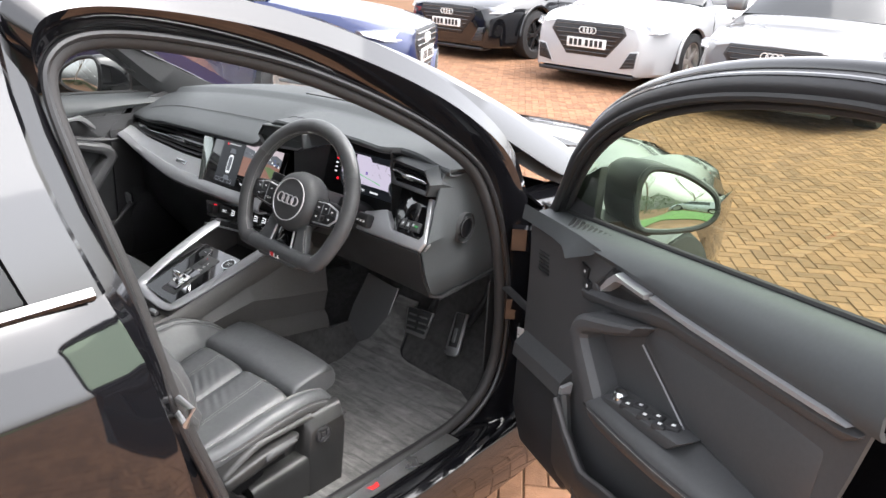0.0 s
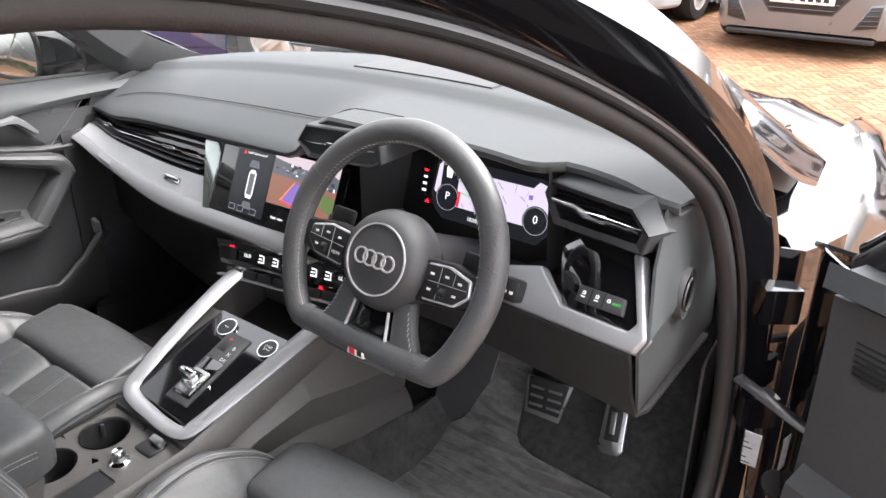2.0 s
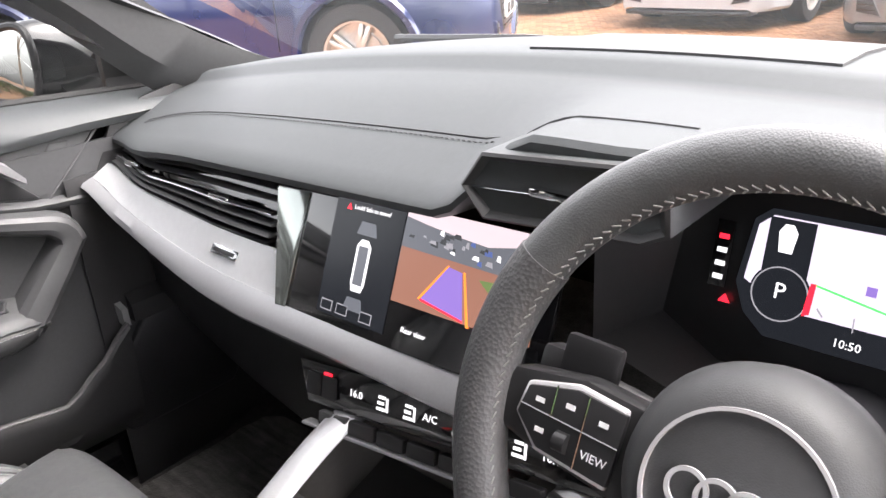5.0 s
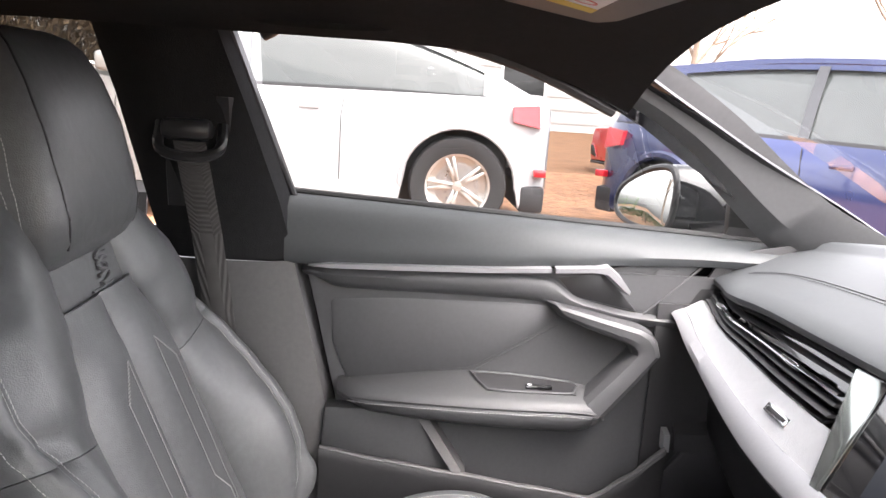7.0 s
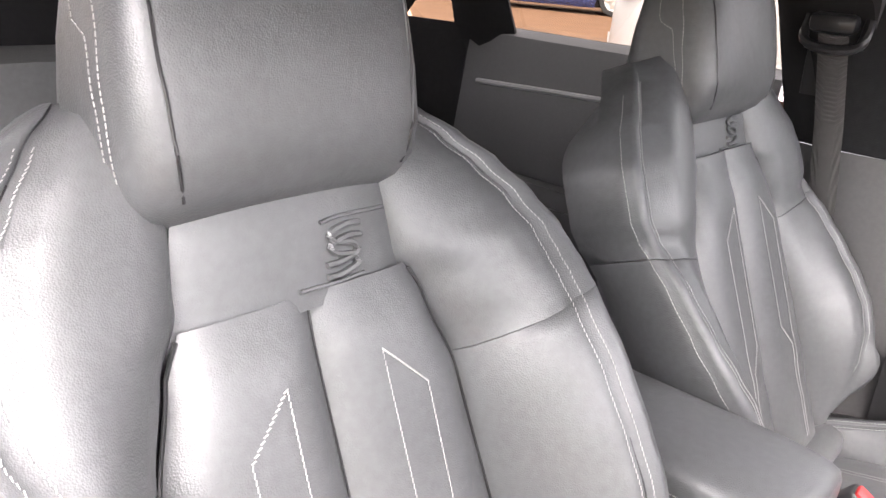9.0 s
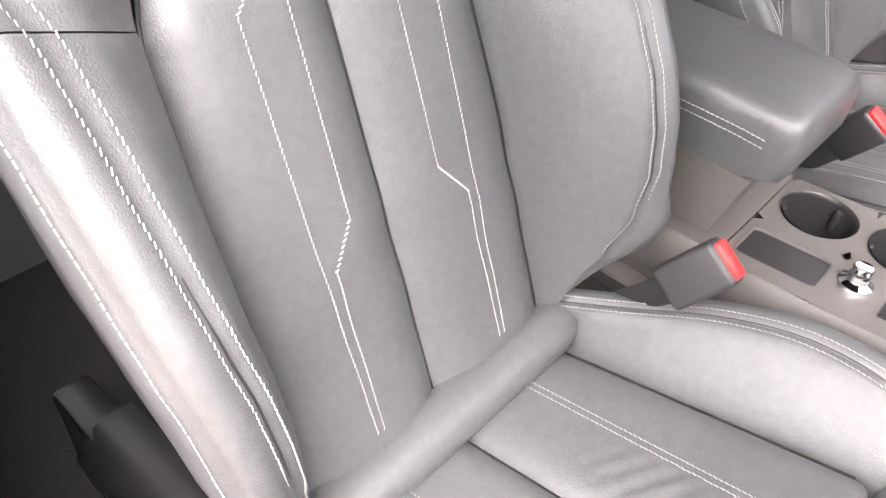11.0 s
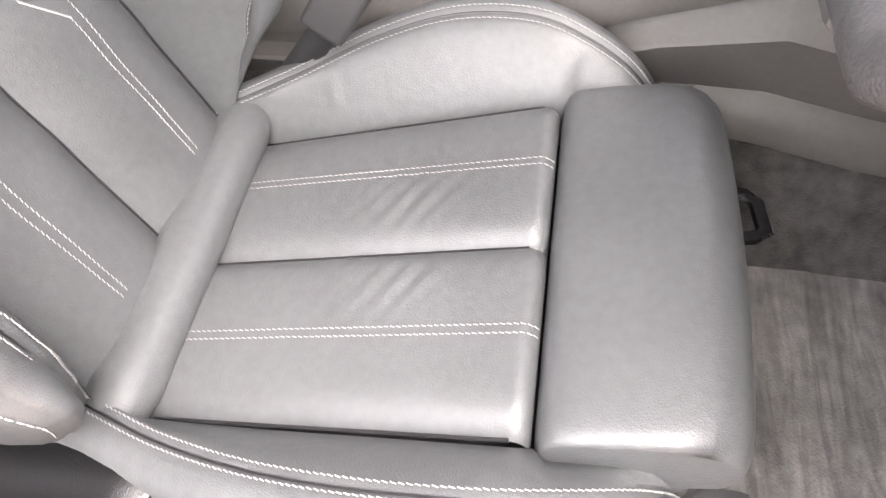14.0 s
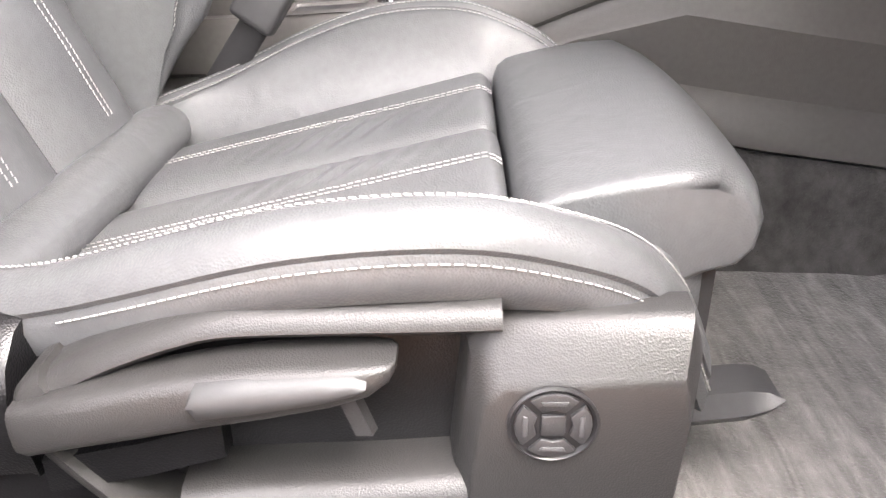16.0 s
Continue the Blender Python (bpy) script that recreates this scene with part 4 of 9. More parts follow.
    P("door_handle", loft([[D(u, n, z + h) for n, h in ((0.046, -w), (0.066, -w * 0.6), (0.068, w * 0.7), (0.050, w))] for u, z, w in ((0.546, 0.842, 0.0055), (0.48, 0.846, 0.006), (0.462, 0.846, 0.010), (0.440, 0.828, 0.011), (0.424, 0.812, 0.006))]), SILVER, "silver door release handle")
    if side > 0:
        flat("corner_panel", [(0.302, 0.856), (0.338, 0.785), (0.398, 0.787), (0.372, 0.802), (0.425, 0.850), (0.37, 0.858)], 0.026, 0.045, VINYL, 0.005)
        for k in range(2):
            flat("lock_key", [(0.325 + 0.012 * k, 0.830 - 0.024 * k), (0.352 + 0.012 * k, 0.824 - 0.024 * k), (0.348 + 0.012 * k, 0.803 - 0.024 * k), (0.332 + 0.012 * k, 0.808 - 0.024 * k)], 0.044, 0.050, SATIN, 0.0015, "door lock key")
            flat("key_mark", [(0.338 + 0.012 * k, 0.819 - 0.024 * k), (0.344 + 0.012 * k, 0.818 - 0.024 * k), (0.343 + 0.012 * k, 0.813 - 0.024 * k), (0.339 + 0.012 * k, 0.814 - 0.024 * k)], 0.050, 0.0508, WHITEP, 0)
        m = basis(D(0.165, 0.034, 0.775), D(1, 0, 0) - D(0, 0, 0), (0, 0, 1))
        P("tweeter", moved(lathe([(0.0, 0.0), (0.03, 0.0), (0.029, 0.004), (0.0, 0.005)], 28), m), HARD, "small round tweeter grille")
        for k in range(6):
            P("tweeter_rib", moved(rbox(-0.022, 0.022, -0.02 + 0.008 * k - 0.0015, -0.02 + 0.008 * k + 0.0015, 0.003, 0.0075, 0.001), m), SATIN)
        for k in range(9):
            P("demist_slat", tube([D(0.225 + 0.016 * k, 0.014, belt_z(0.25) + 0.006), D(0.24 + 0.016 * k, 0.034, belt_z(0.25) - 0.004)], 0.004, 6), SATIN)
    else:
        flat("plate_gap", [(0.345, 0.849), (0.373, 0.851), (0.404, 0.812), (0.366, 0.804)], 0.036, 0.0396, SATIN, 0.0005)
        flat("blank_plate", [(0.3465, 0.8475), (0.372, 0.849), (0.402, 0.8125), (0.3675, 0.806)], 0.036, 0.0405, VINYL, 0.001, "small blank square plate")
    # insert, dark field behind the pull, angular pull
    insert = [(0.900, 0.774), (0.809, 0.782), (0.60, 0.784), (0.538, 0.781), (0.529, 0.752), (0.66, 0.668), (0.76, 0.652), (0.868, 0.638), (0.895, 0.70)]
    flat("insert_groove", [(0.71 + (u - 0.71) * 1.016, 0.715 + (z - 0.715) * 1.035) for u, z in insert], 0.024, 0.0335, SATIN, 0.001)
    flat("insert", insert, 0.024, 0.040, VINYL, 0.006, "dark soft insert")
    flat("perforated_insert", [(0.530, 0.750), (0.505, 0.757), (0.41, 0.72), (0.48, 0.63), (0.71, 0.650), (0.66, 0.666)], 0.020, 0.035, PERF, 0.002, "perforated insert")
    P("insert_piping", tube([D(0.527, 0.040, 0.748), D(0.60, 0.042, 0.704), D(0.66, 0.042, 0.664)], 0.0016 if side > 0 else 0.0012, 6), SILVER if side > 0 else VINYL, "thin bright line")
    # stations of the pull: outer edge, inner edge, reach
    pull = (((0.556, 0.790), (0.530, 0.764), 0.046), ((0.540, 0.788), (0.514, 0.760), 0.068), ((0.497, 0.780), (0.485, 0.750), 0.080), ((0.402, 0.759), (0.424, 0.730), 0.086),
            ((0.384, 0.750), (0.416, 0.724), 0.088), ((0.372, 0.734), (0.412, 0.720), 0.088), ((0.366, 0.714), (0.412, 0.714), 0.088), ((0.400, 0.668), (0.438, 0.686), 0.090), ((0.440, 0.618), (0.480, 0.640), 0.092), ((0.462, 0.592), (0.500, 0.616), 0.092))
    rings = []
    for (u0, z0), (u1, z1), n in pull:
        ring = []
        for k, d in ((0.0, 0.0), (-0.04, 0.62), (0.06, 0.9), (0.26, 1.0), (0.62, 1.0), (0.84, 0.93), (0.98, 0.70), (0.94, 0.0)):
            ring.append(D(u0 + (u1 - u0) * k, 0.032 + (n - 0.032) * d, z0 + (z1 - z0) * k))
        rings.append(ring)
    P("pull_handle", loft(rings), VINYL, "angular door pull", angle=24)
    # armrest: where, height at the trim and at the edge, foot, reach
    arm = ((0.450, 0.636, 0.618, 0.600, 0.088), (0.475, 0.642, 0.624, 0.586, 0.096), (0.507, 0.648, 0.628, 0.582, 0.100), (0.60, 0.656, 0.630, 0.586, 0.104), (0.68, 0.659, 0.632, 0.590, 0.105), (0.76, 0.652, 0.634, 0.596, 0.102), (0.83, 0.643, 0.634, 0.602, 0.095), (0.862, 0.639, 0.633, 0.612, 0.082), (0.882, 0.636, 0.632, 0.624, 0.058))
    P("armrest_top", loft([[D(u, n, z) for n, z in ((0.03, zf - 0.004), (0.03, zb + 0.002), (0.040, zb + 0.003), (nf - 0.030, zf + 0.011), (nf - 0.014, zf + 0.007), (nf - 0.004, zf + 0.001), (nf, zf - 0.007), (nf - 0.03, zf - 0.010))] for u, zb, zf, z1, nf in arm]), VINYL, "padded armrest top", angle=35)
    P("armrest_face", loft([[D(u, n, z) for n, z in ((0.03, zf - 0.012), (nf - 0.004, zf - 0.009), (nf, zf - 0.013), (nf - 0.001, (zf + z1) / 2), (nf - 0.005, z1 + 0.008), (nf - 0.016, z1), (0.03, z1 - 0.004))] for u, zb, zf, z1, nf in arm]), VINYL, "stitched armrest face", angle=60)
    P("armrest_stitching", dashes([D(u, nf - 0.0002, zf - 0.0145) for u, zb, zf, z1, nf in arm[1:-1]], 0.0032, 0.002, 0.0006, 0), THREAD, "pale armrest stitching")
    if side > 0:
        flat("switch_bed", [(0.485, 0.640), (0.56, 0.655), (0.70, 0.668), (0.675, 0.645), (0.52, 0.622)], 0.03, 0.082, VINYL, 0.004, "window switch bed")
    else:
        def bed(u, f, lift):
            zb, zf, z1, nf = table(tuple((r[0], *r[1:]) for r in arm), u)
            n = 0.041 + (nf - 0.028 - 0.041) * f
            return D(u, n, zb + 0.003 + (zf + 0.011 - zb - 0.003) * f + lift)

        rim = [(0.668, 0.04), (0.60, 0.02), (0.54, 0.02), (0.498, 0.04), (0.490, 0.30), (0.500, 0.88), (0.515, 0.96), (0.60, 0.97), (0.640, 0.93), (0.655, 0.5)]
        P("switch_bed", sheet([[bed(table(((0.0, 0.662), (0.5, 0.652), (1.0, 0.636)), f)[0] * k + 0.494 * (1 - k), f, 0.0012) for f in (0.04, 0.3, 0.6, 0.95)] for k in steps(0, 1, 8)], 0.002), SATIN, "sunken window switch bed")
        P("bed_edge", tube([bed(u, f, 0.0015) for u, f in rim], 0.0022, 6, closed=True), VINYL)
    if side > 0:
        P("mirror_knob", lathe([(0.0, 0), (0.013, 0.0), (0.012, 0.012), (0.009, 0.016), (0.0, 0.017)], 20, Matrix.Translation(D(0.520, 0.064, 0.646))), CHROME, "small chrome mirror knob")
        for i, (u, n) in enumerate(((0.555, 0.072), (0.568, 0.056), (0.602, 0.072), (0.615, 0.056), (0.640, 0.072), (0.653, 0.056))):
            c = D(u, n, 0.642 + 0.12 * (u - 0.5))
            P("window_switch", rbox(c.x - 0.011, c.x + 0.011, c.y - 0.009, c.y + 0.009, c.z, c.z + 0.010, 0.003), HARD, "window switch")
            P("switch_mark", rbox(c.x - 0.003, c.x + 0.003, c.y - 0.003, c.y + 0.003, c.z + 0.010, c.z + 0.0106, 0), WHITEP, smooth=False)
    else:
        c = bed(0.556, 0.62, -0.001)
        P("window_switch", rbox(c.x - 0.007, c.x + 0.007, c.y - 0.022, c.y + 0.022, c.z, c.z + 0.006, 0.002), PIANO, "window switch")
        P("switch_mark", rbox(c.x - 0.002, c.x + 0.003, c.y - 0.018, c.y - 0.011, c.z + 0.006, c.z + 0.0066, 0), WHITEP, smooth=False)
    # lower bin and loudspeaker
    edge = ((0.338, 0.556), (0.40, 0.50), (0.455, 0.462), (0.56, 0.478), (0.68, 0.497), (0.80, 0.515), (0.91, 0.535))
    sweep("bin", steps(0.34, 0.905, 24), lambda u: ((0.030, table(edge, u)[0] - 0.07), (0.066, table(edge, u)[0] - 0.066), (0.071, table(edge, u)[0] - 0.004), (0.074, table(edge, u)[0] + 0.001), (0.083, table(edge, u)[0] + 0.001), (0.086, table(edge, u)[0] - 0.006), (0.084, table(edge, u)[0] - 0.02), (0.074, 0.41), (0.05, 0.36), (0.0, 0.335)), HARD, "lower door bin", 0.004)
    # flat dark patch on the trim: the pocket's shade put into colour
    flat("pocket_shade", [(0.745, 0.590), (0.508, 0.585), (0.410, 0.632), (0.352, 0.60), (0.338, 0.55), (0.46, 0.42), (0.69, 0.45)], 0.020, 0.036, SATIN, 0.003, "dark patch for the shade inside the door pocket")
    # rim highlight painted in: the edge gets a paler plastic than the bin
    P("bin_rim_highlight", tube([D(u, 0.079, table(edge, u)[0] + 0.002) for u in steps(0.34, 0.905, 24)], 0.0055, 8, flat=0.5), PILLARP, "bin edge with its highlight in paler grey")
    flat("bin_panel", [(0.745, 0.600), (0.735, 0.575), (0.677, 0.490), (0.80, 0.508), (0.905, 0.527), (0.900, 0.60)], 0.026, 0.066, VINYL, 0.006, "raised rear bin panel")
    P("bin_wall", loft([[D(u - 0.016, 0.03, z), D(u - 0.012, n, z), D(u + 0.006, n + 0.004, z + 0.002), D(u + 0.02, 0.03, z + 0.004)] for u, z, n in ((0.746, 0.590, 0.064), (0.715, 0.545, 0.072), (0.679, 0.494, 0.080))]), PILLARP)
    # darker plastic at the passenger's door: the dash's shade put into colour
    flat("front_trim", [(0.11, 0.60), (0.34, 0.60), (0.408, 0.638), (0.36, 0.70), (0.345, 0.74), (0.11, 0.76)], 0.020, 0.036, HARD if side < 0 else VINYL, 0.004)
    flat("loudspeaker_grille", [(0.11, 0.545), (0.30, 0.545), (0.335, 0.50), (0.40, 0.40), (0.36, 0.35), (0.16, 0.35), (0.11, 0.42)], 0.02, 0.056, PERF, 0.008, "woven loudspeaker grille")
    # passenger's shelf likewise darkened to stand for footwell shade
    P("grille_shelf", loft([[D(u, n, z) for n, z in ((0.02, 0.545), (0.065, 0.545), (0.062, 0.575), (0.03, 0.605))] for u in (0.11, 0.2, 0.32)]), HARD if side < 0 else VINYL)
    P("shelf_clip", loft([[D(u, n, z) for n, z in ((0.05, 0.548), (0.070, 0.546), (0.068, 0.575), (0.045, 0.582))] for u in (0.330, 0.340)]), SILVER, "small silver clip")
    if side > 0:
        P("grille_edge", tube([D(0.335, 0.06, 0.56), D(0.36, 0.062, 0.49), D(0.42, 0.06, 0.40), D(0.41, 0.05, 0.35)], 0.012, 8), GREYP)
    # glass, frame, skin
    frame_pts = [(0.085, 0.862), (0.17, 0.94), (0.26, 1.022), (0.37, 1.092), (0.50, 1.145), (0.66, 1.182), (0.82, 1.198), (0.95, 1.196), (1.01, 1.17)]

    def lean_n(z):
        return -0.022 + max(z - 0.88, 0) * 0.36

    fr = spline([(u, z, 0) for u, z in frame_pts], 5)
    if side > 0:
        P("frame_trim", tube([D(p.x, lean_n(p.y) + 0.006, p.y - 0.006) for p in fr], 0.017, 12, flat=1.1), SATIN, "black window frame lining")
        P("frame_seal", tube([D(p.x + 0.004, lean_n(p.y) + 0.018, p.y - 0.018) for p in fr], 0.006, 8), RUBBER, "grey frame seal")
        P("frame_skin", tube([D(p.x - 0.008, lean_n(p.y) - 0.008, p.y + 0.012) for p in fr], 0.016, 12, flat=0.8), BLACKPAINT, "gloss black frame")
        P("glass_channel", tube([D(p.x + 0.008, lean_n(p.y) - 0.002, p.y - 0.028) for p in fr], 0.006, 8), RUBBER)
        P("frame_line", tube([D(p.x - 0.002, lean_n(p.y) + 0.017, p.y + 0.006) for p in fr], 0.0035, 8), PIANO, "thin gloss edge")
        P("rear_channel", tube([D(1.01, lean_n(z), z) for z in (0.92, 1.05, 1.17)], 0.018, 8), BLACKPAINT)
    else:
        P("frame_trim", tube([D(p.x, lean_n(p.y) - 0.006, p.y + 0.006) for p in fr], 0.016, 10), SATIN, "black window frame lining")
        P("rear_channel", tube([D(0.972 + 0.33 * (z - 0.915), lean_n(z), z) for z in (0.91, 1.0, 1.1, 1.185)], 0.014, 8), SATIN)
    rows = []
    for p in fr:
        rows.append([D(p.x, -0.022, belt_z(p.x)), D(p.x, lean_n((p.y + belt_z(p.x)) / 2) - 0.002, (p.y + belt_z(p.x)) / 2), D(p.x, lean_n(p.y), p.y)])
    g = P("window_glass", sheet(rows), TINTED if side > 0 else WINDOW, "tinted side window" if side > 0 else "clear side window")
    g.visible_shadow = False
    flat("mirror_triangle", [(0.09, 0.872), (0.245, 0.878), (0.25, 0.99), (0.17, 0.945)], -0.03, -0.012, HARD, 0.003, "black mirror corner cover")
    P("front_edge", sheet([[D(u, n, z) for n, u in ((-0.05, 0.0), (-0.02, 0.03), (0.0, 0.07), (0.015, 0.11))] for z in (0.33, 0.5, 0.7, 0.86)], 0.004), BLACKPAINT)
    P("edge_rubber", tube([D(0.105, 0.006, z) for z in (0.35, 0.5, 0.7, 0.86)], 0.010, 8), RUBBER)
    # outside mirror
    glass_c = [(-0.105, 0.895), (-0.112, 0.945), (-0.135, 0.968), (-0.19, 0.958), (-0.245, 0.925), (-0.258, 0.895), (-0.248, 0.872), (-0.21, 0.857), (-0.14, 0.853), (-0.112, 0.862)]
    dz = 0.03
    nc, zc = -0.18, 0.905 + dz
    shift_u, shift_n, shift_z = (-0.022, 0.037, -0.008) if side > 0 else (0.0, 0.0, 0.0)

    def E(u, n, z):
        return D(u + shift_u, n + shift_n, z + shift_z)

    tip = 0.153 if side > 0 else 0.12
    yaw = 0.21 if side > 0 else 0.38
    outline = [(p.x, p.y) for p in spline([(n, z, 0) for n, z in glass_c], 4, closed=True)]
    rings = []
    for u, k in ((0.335, 0.985), (0.34, 1.06), (0.325, 1.12), (0.28, 1.15), (0.23, 1.05), (0.19, 0.8), (0.165, 0.4)):
        rings.append([E(u + yaw * (-n - 0.18) - tip * (z + dz - zc), nc + (n - nc) * k, zc + (z + dz - zc) * k) for n, z in outline])
    P("mirror_shell", loft(rings), SATIN if side > 0 else PIANO, "gloss black mirror shell")
    P("mirror_rim", tube([E(0.337 + yaw * (-n - 0.18) - tip * (z + dz - zc), nc + (n - nc) * 1.02, zc + (z + dz - zc) * 1.02) for n, z in outline], 0.007, 8, closed=True), SATIN, "black mirror rim")
    rings = []
    for k in (0.97, 0.8, 0.6, 0.4, 0.2, 0.02):
        rings.append([E(0.340 + yaw * (-(nc + (n - nc) * k) - 0.18) - tip * ((z + dz - zc) * k) + 0.0024 * (1 - k * k), nc + (n - nc) * k, zc + (z + dz - zc) * k) for n, z in outline])
    P("mirror_glass", loft(rings, True, True), MIRROR, "convex mirror glass", angle=80)
    P("mirror_foot", loft([[D(u, n, z) for u, z in ((0.17, 0.845), (0.27, 0.85), (0.27, 0.885), (0.18, 0.885))] for n in (-0.03, -0.08, -0.13)]), SATIN)
    return door


make_door(1, "open black driver door with dark trim, silver strip and tinted glass")
make_door(-1, "closed black passenger door with dark trim and silver handle")

# ---- dashboard ----
def plateau(x):
    return 0.985 - 0.10 * x * x + 0.03 * x


def dash_edge(x):
    """Place (y, z) of the pad's front edge: low before the passenger, a raised hood before the driver."""
    h = ease(0.0, 0.13, x)
    y = 0.594 + 0.05 * ease(-0.5, -0.72, x)
    z = 0.888 + 0.03 * x - 0.02 * ease(-0.4, -0.72, x)
    yd = 0.580 + 0.02 * math.sin(3.14 * min(max((x - 0.2) / 0.3, 0), 1)) + 0.034 * ease(0.49, 0.53, x) - 0.026 * ease(0.53, 0.67, x)
    zd = 0.970 - 0.012 * ease(0.6, 0.7, x)
    return y + (yd - y) * h, z + (zd - z) * h


def pad_section(x):
    zp = plateau(x)
    ye, ze = dash_edge(x)
    out = [(1.16, zp - 0.075), (1.08, zp - 0.03), (1.0, zp - 0.008), (0.9, zp), (0.815, zp + 0.001), (0.800, zp - 0.003), (0.790, zp - 0.013), (0.775, zp - 0.017)]
    z0 = zp - 0.017
    for k in range(1, 8):
        t = k / 8
        out.append((0.775 + (ye - 0.775) * t, z0 + (ze - z0) * (t**1.25)))
    out += [(ye, ze), (ye - 0.004, ze - 0.005), (ye - 0.003, ze - 0.012), (ye + 0.006, ze - 0.017), (ye + 0.05, ze - 0.02)]
    return out


def pad_z(x, y):
    s = pad_section(x)
    for (a, za), (b, zb) in zip(s, s[1:]):
        if b <= y <= a:
            return za + (zb - za) * (y - a) / (b - a)
    return s[-1][1]


dash = thing("dashboard", "black soft-touch car dashboard with silver trim and lit screens", "dashboard", at=(0, 0.8, 0.7))
XS = [-0.735 + 1.43 * i / 60 for i in range(61)]
part("upper_pad", sheet([[(x, y, z) for y, z in pad_section(x)] for x in XS], 0.004), SOFT, dash, "soft black dash pad with a stepped ridge")
line = [(x, 0.665, pad_z(x, 0.665) + 0.0005) for x in [-0.64 + 0.66 * i / 60 for i in range(61)]]
part("pad_stitching", dashes(line, 0.004, 0.003, 0.0007), GREYP, dash)
part("pad_seam", tube([(x, 0.672, pad_z(x, 0.672)) for x in [-0.64 + 0.66 * i / 40 for i in range(41)]], 0.0012, 6), SATIN, dash)
part("pad_split", tube([(x, 0.628 + 0.02 * ease(0.02, 0.2, x), pad_z(x, 0.628 + 0.02 * ease(0.02, 0.2, x))) for x in [0.03 + 0.19 * i / 16 for i in range(17)]], 0.0015, 6), SATIN, dash)
part("speaker_panel", sheet([[(x, y, plateau(x) + 0.0035 - 0.008 * max(0, (y - 0.9) / 0.1)) for y in (0.83, 0.9, 0.95, 0.985)] for x in [-0.06 + 0.32 * i / 12 for i in range(13)]], 0.003), GREYP, dash, "flat grey speaker grille panel")
part("windscreen_strip", sheet([[(x, y, plateau(x) - 0.025 - 0.16 * (y - 1.06)) for y in (1.06, 1.12, 1.2)] for x in [-0.66 + 1.32 * i / 16 for i in range(17)]], 0.004), SATIN, dash)


def dash_point(x, u):
    """A point of the face below the passenger's pad: u = 0 under the pad, 1 at the trim's lower edge."""
    ye, ze = dash_edge(min(x, -0.02))
    out = min(max((x + 0.70) / 0.45, 0), 1)
    zt, zb = ze - 0.014, 0.738 + 0.055 * ease(-0.3, -0.71, x) + 0.012 * x - 0.009 * out
    yt, yb = ye + 0.015, 0.562 + 0.012 * ease(-0.55, -0.72, x) - 0.031 * out
    return yt + (yb - yt) * u ** 1.25, zt + (zb - zt) * u


XP = [-0.690 + 0.450 * i / 40 for i in range(41)]
rows = []
for x in [-0.70 + 0.474 * i / 44 for i in range(45)]:
    slant = 0.034 * ((x + 0.70) / 0.474) ** 6
    rows.append([(x + slant * (u - 0.5) / 0.3, *dash_point(x, u)) for u in (0.50, 0.53, 0.58, 0.65, 0.72, 0.78, 0.80)])
part("inlay_panel", sheet(rows, 0.006), BRUSHED, dash, "textured graphite-grey trim inlay")
XR = [-0.705 + 0.80 * i / 64 for i in range(65)]
rows = []
for x in XR:
    a, b = dash_point(min(x, -0.1), 0.79), dash_point(min(x, -0.1), 1.0)
    rows.append([(x, a[0] - 0.002, a[1]), (x, a[0] * 0.5 + b[0] * 0.5 - 0.006, a[1] * 0.5 + b[1] * 0.5), (x, b[0], b[1]), (x, b[0] + 0.006, b[1] - 0.008), (x, b[0] + 0.03, b[1] - 0.012)])
part("trim_rim", sheet(rows, 0.004), SILVER, dash, "satin silver trim strip")
part("inlay_badge", moved(rbox(-0.026, 0.026, -0.006, 0.006, 0, 0.003, 0.0015), basis((-0.31, *dash_point(-0.31, 0.65)), (1, 0, -0.02), (0, 0.55, 0.83))), CHROME, dash, "small chrome badge bar")
part("inlay_badge_core", moved(rbox(-0.02, 0.02, -0.0025, 0.0025, 0.003, 0.004, 0.0008), basis((-0.31, *dash_point(-0.31, 0.65)), (1, 0, -0.02), (0, 0.55, 0.83))), SATIN, dash)

# the long vent before the passenger
rows = []
for x in XP:
    (a, za), (b, zb) = dash_point(x, 0.02), dash_point(x, 0.50)
    rows.append([(x, a, za), (x, a + 0.035, za - 0.004), (x, b + 0.035, zb + 0.004), (x, b, zb)])
part("vent_recess", sheet(rows, 0.003), PIANO, dash)
for u, h in ((0.09, 0.003), (0.18, 0.0022), (0.36, 0.0022), (0.44, 0.003)):
    part("vent_slat", tube([(x, dash_point(x, u)[0] + 0.006, dash_point(x, u)[1]) for x in XP], 0.008, 8, flat=0.25), GREYP, dash)
part("vent_blade", tube([(x, dash_point(x, 0.27)[0] - 0.001, dash_point(x, 0.27)[1]) for x in XP], 0.006, 8, flat=0.35), CHROME, dash, "chrome vent blade")
for x in (-0.60, -0.35):
    y, z = dash_point(x, 0.27)
    part("vent_tab", rbox(x - 0.02, x + 0.02, y - 0.006, y + 0.004, z - 0.005, z + 0.005, 0.003), CHROME, dash)
    part("vent_fin", prism([(x - 0.045, z - 0.004), (x + 0.005, z - 0.004), (x - 0.012, z - 0.018), (x - 0.035, z - 0.018)], "y", y + 0.012, y + 0.016), SATIN, dash)
part("dash_end", prism([(0.600, 0.79), (0.645, 0.872), (0.70, 0.895), (0.84, 0.92), (0.84, 0.68), (0.62, 0.70)], "x", -0.712, -0.704, 0.001), SATIN, dash, "dark dash end panel")

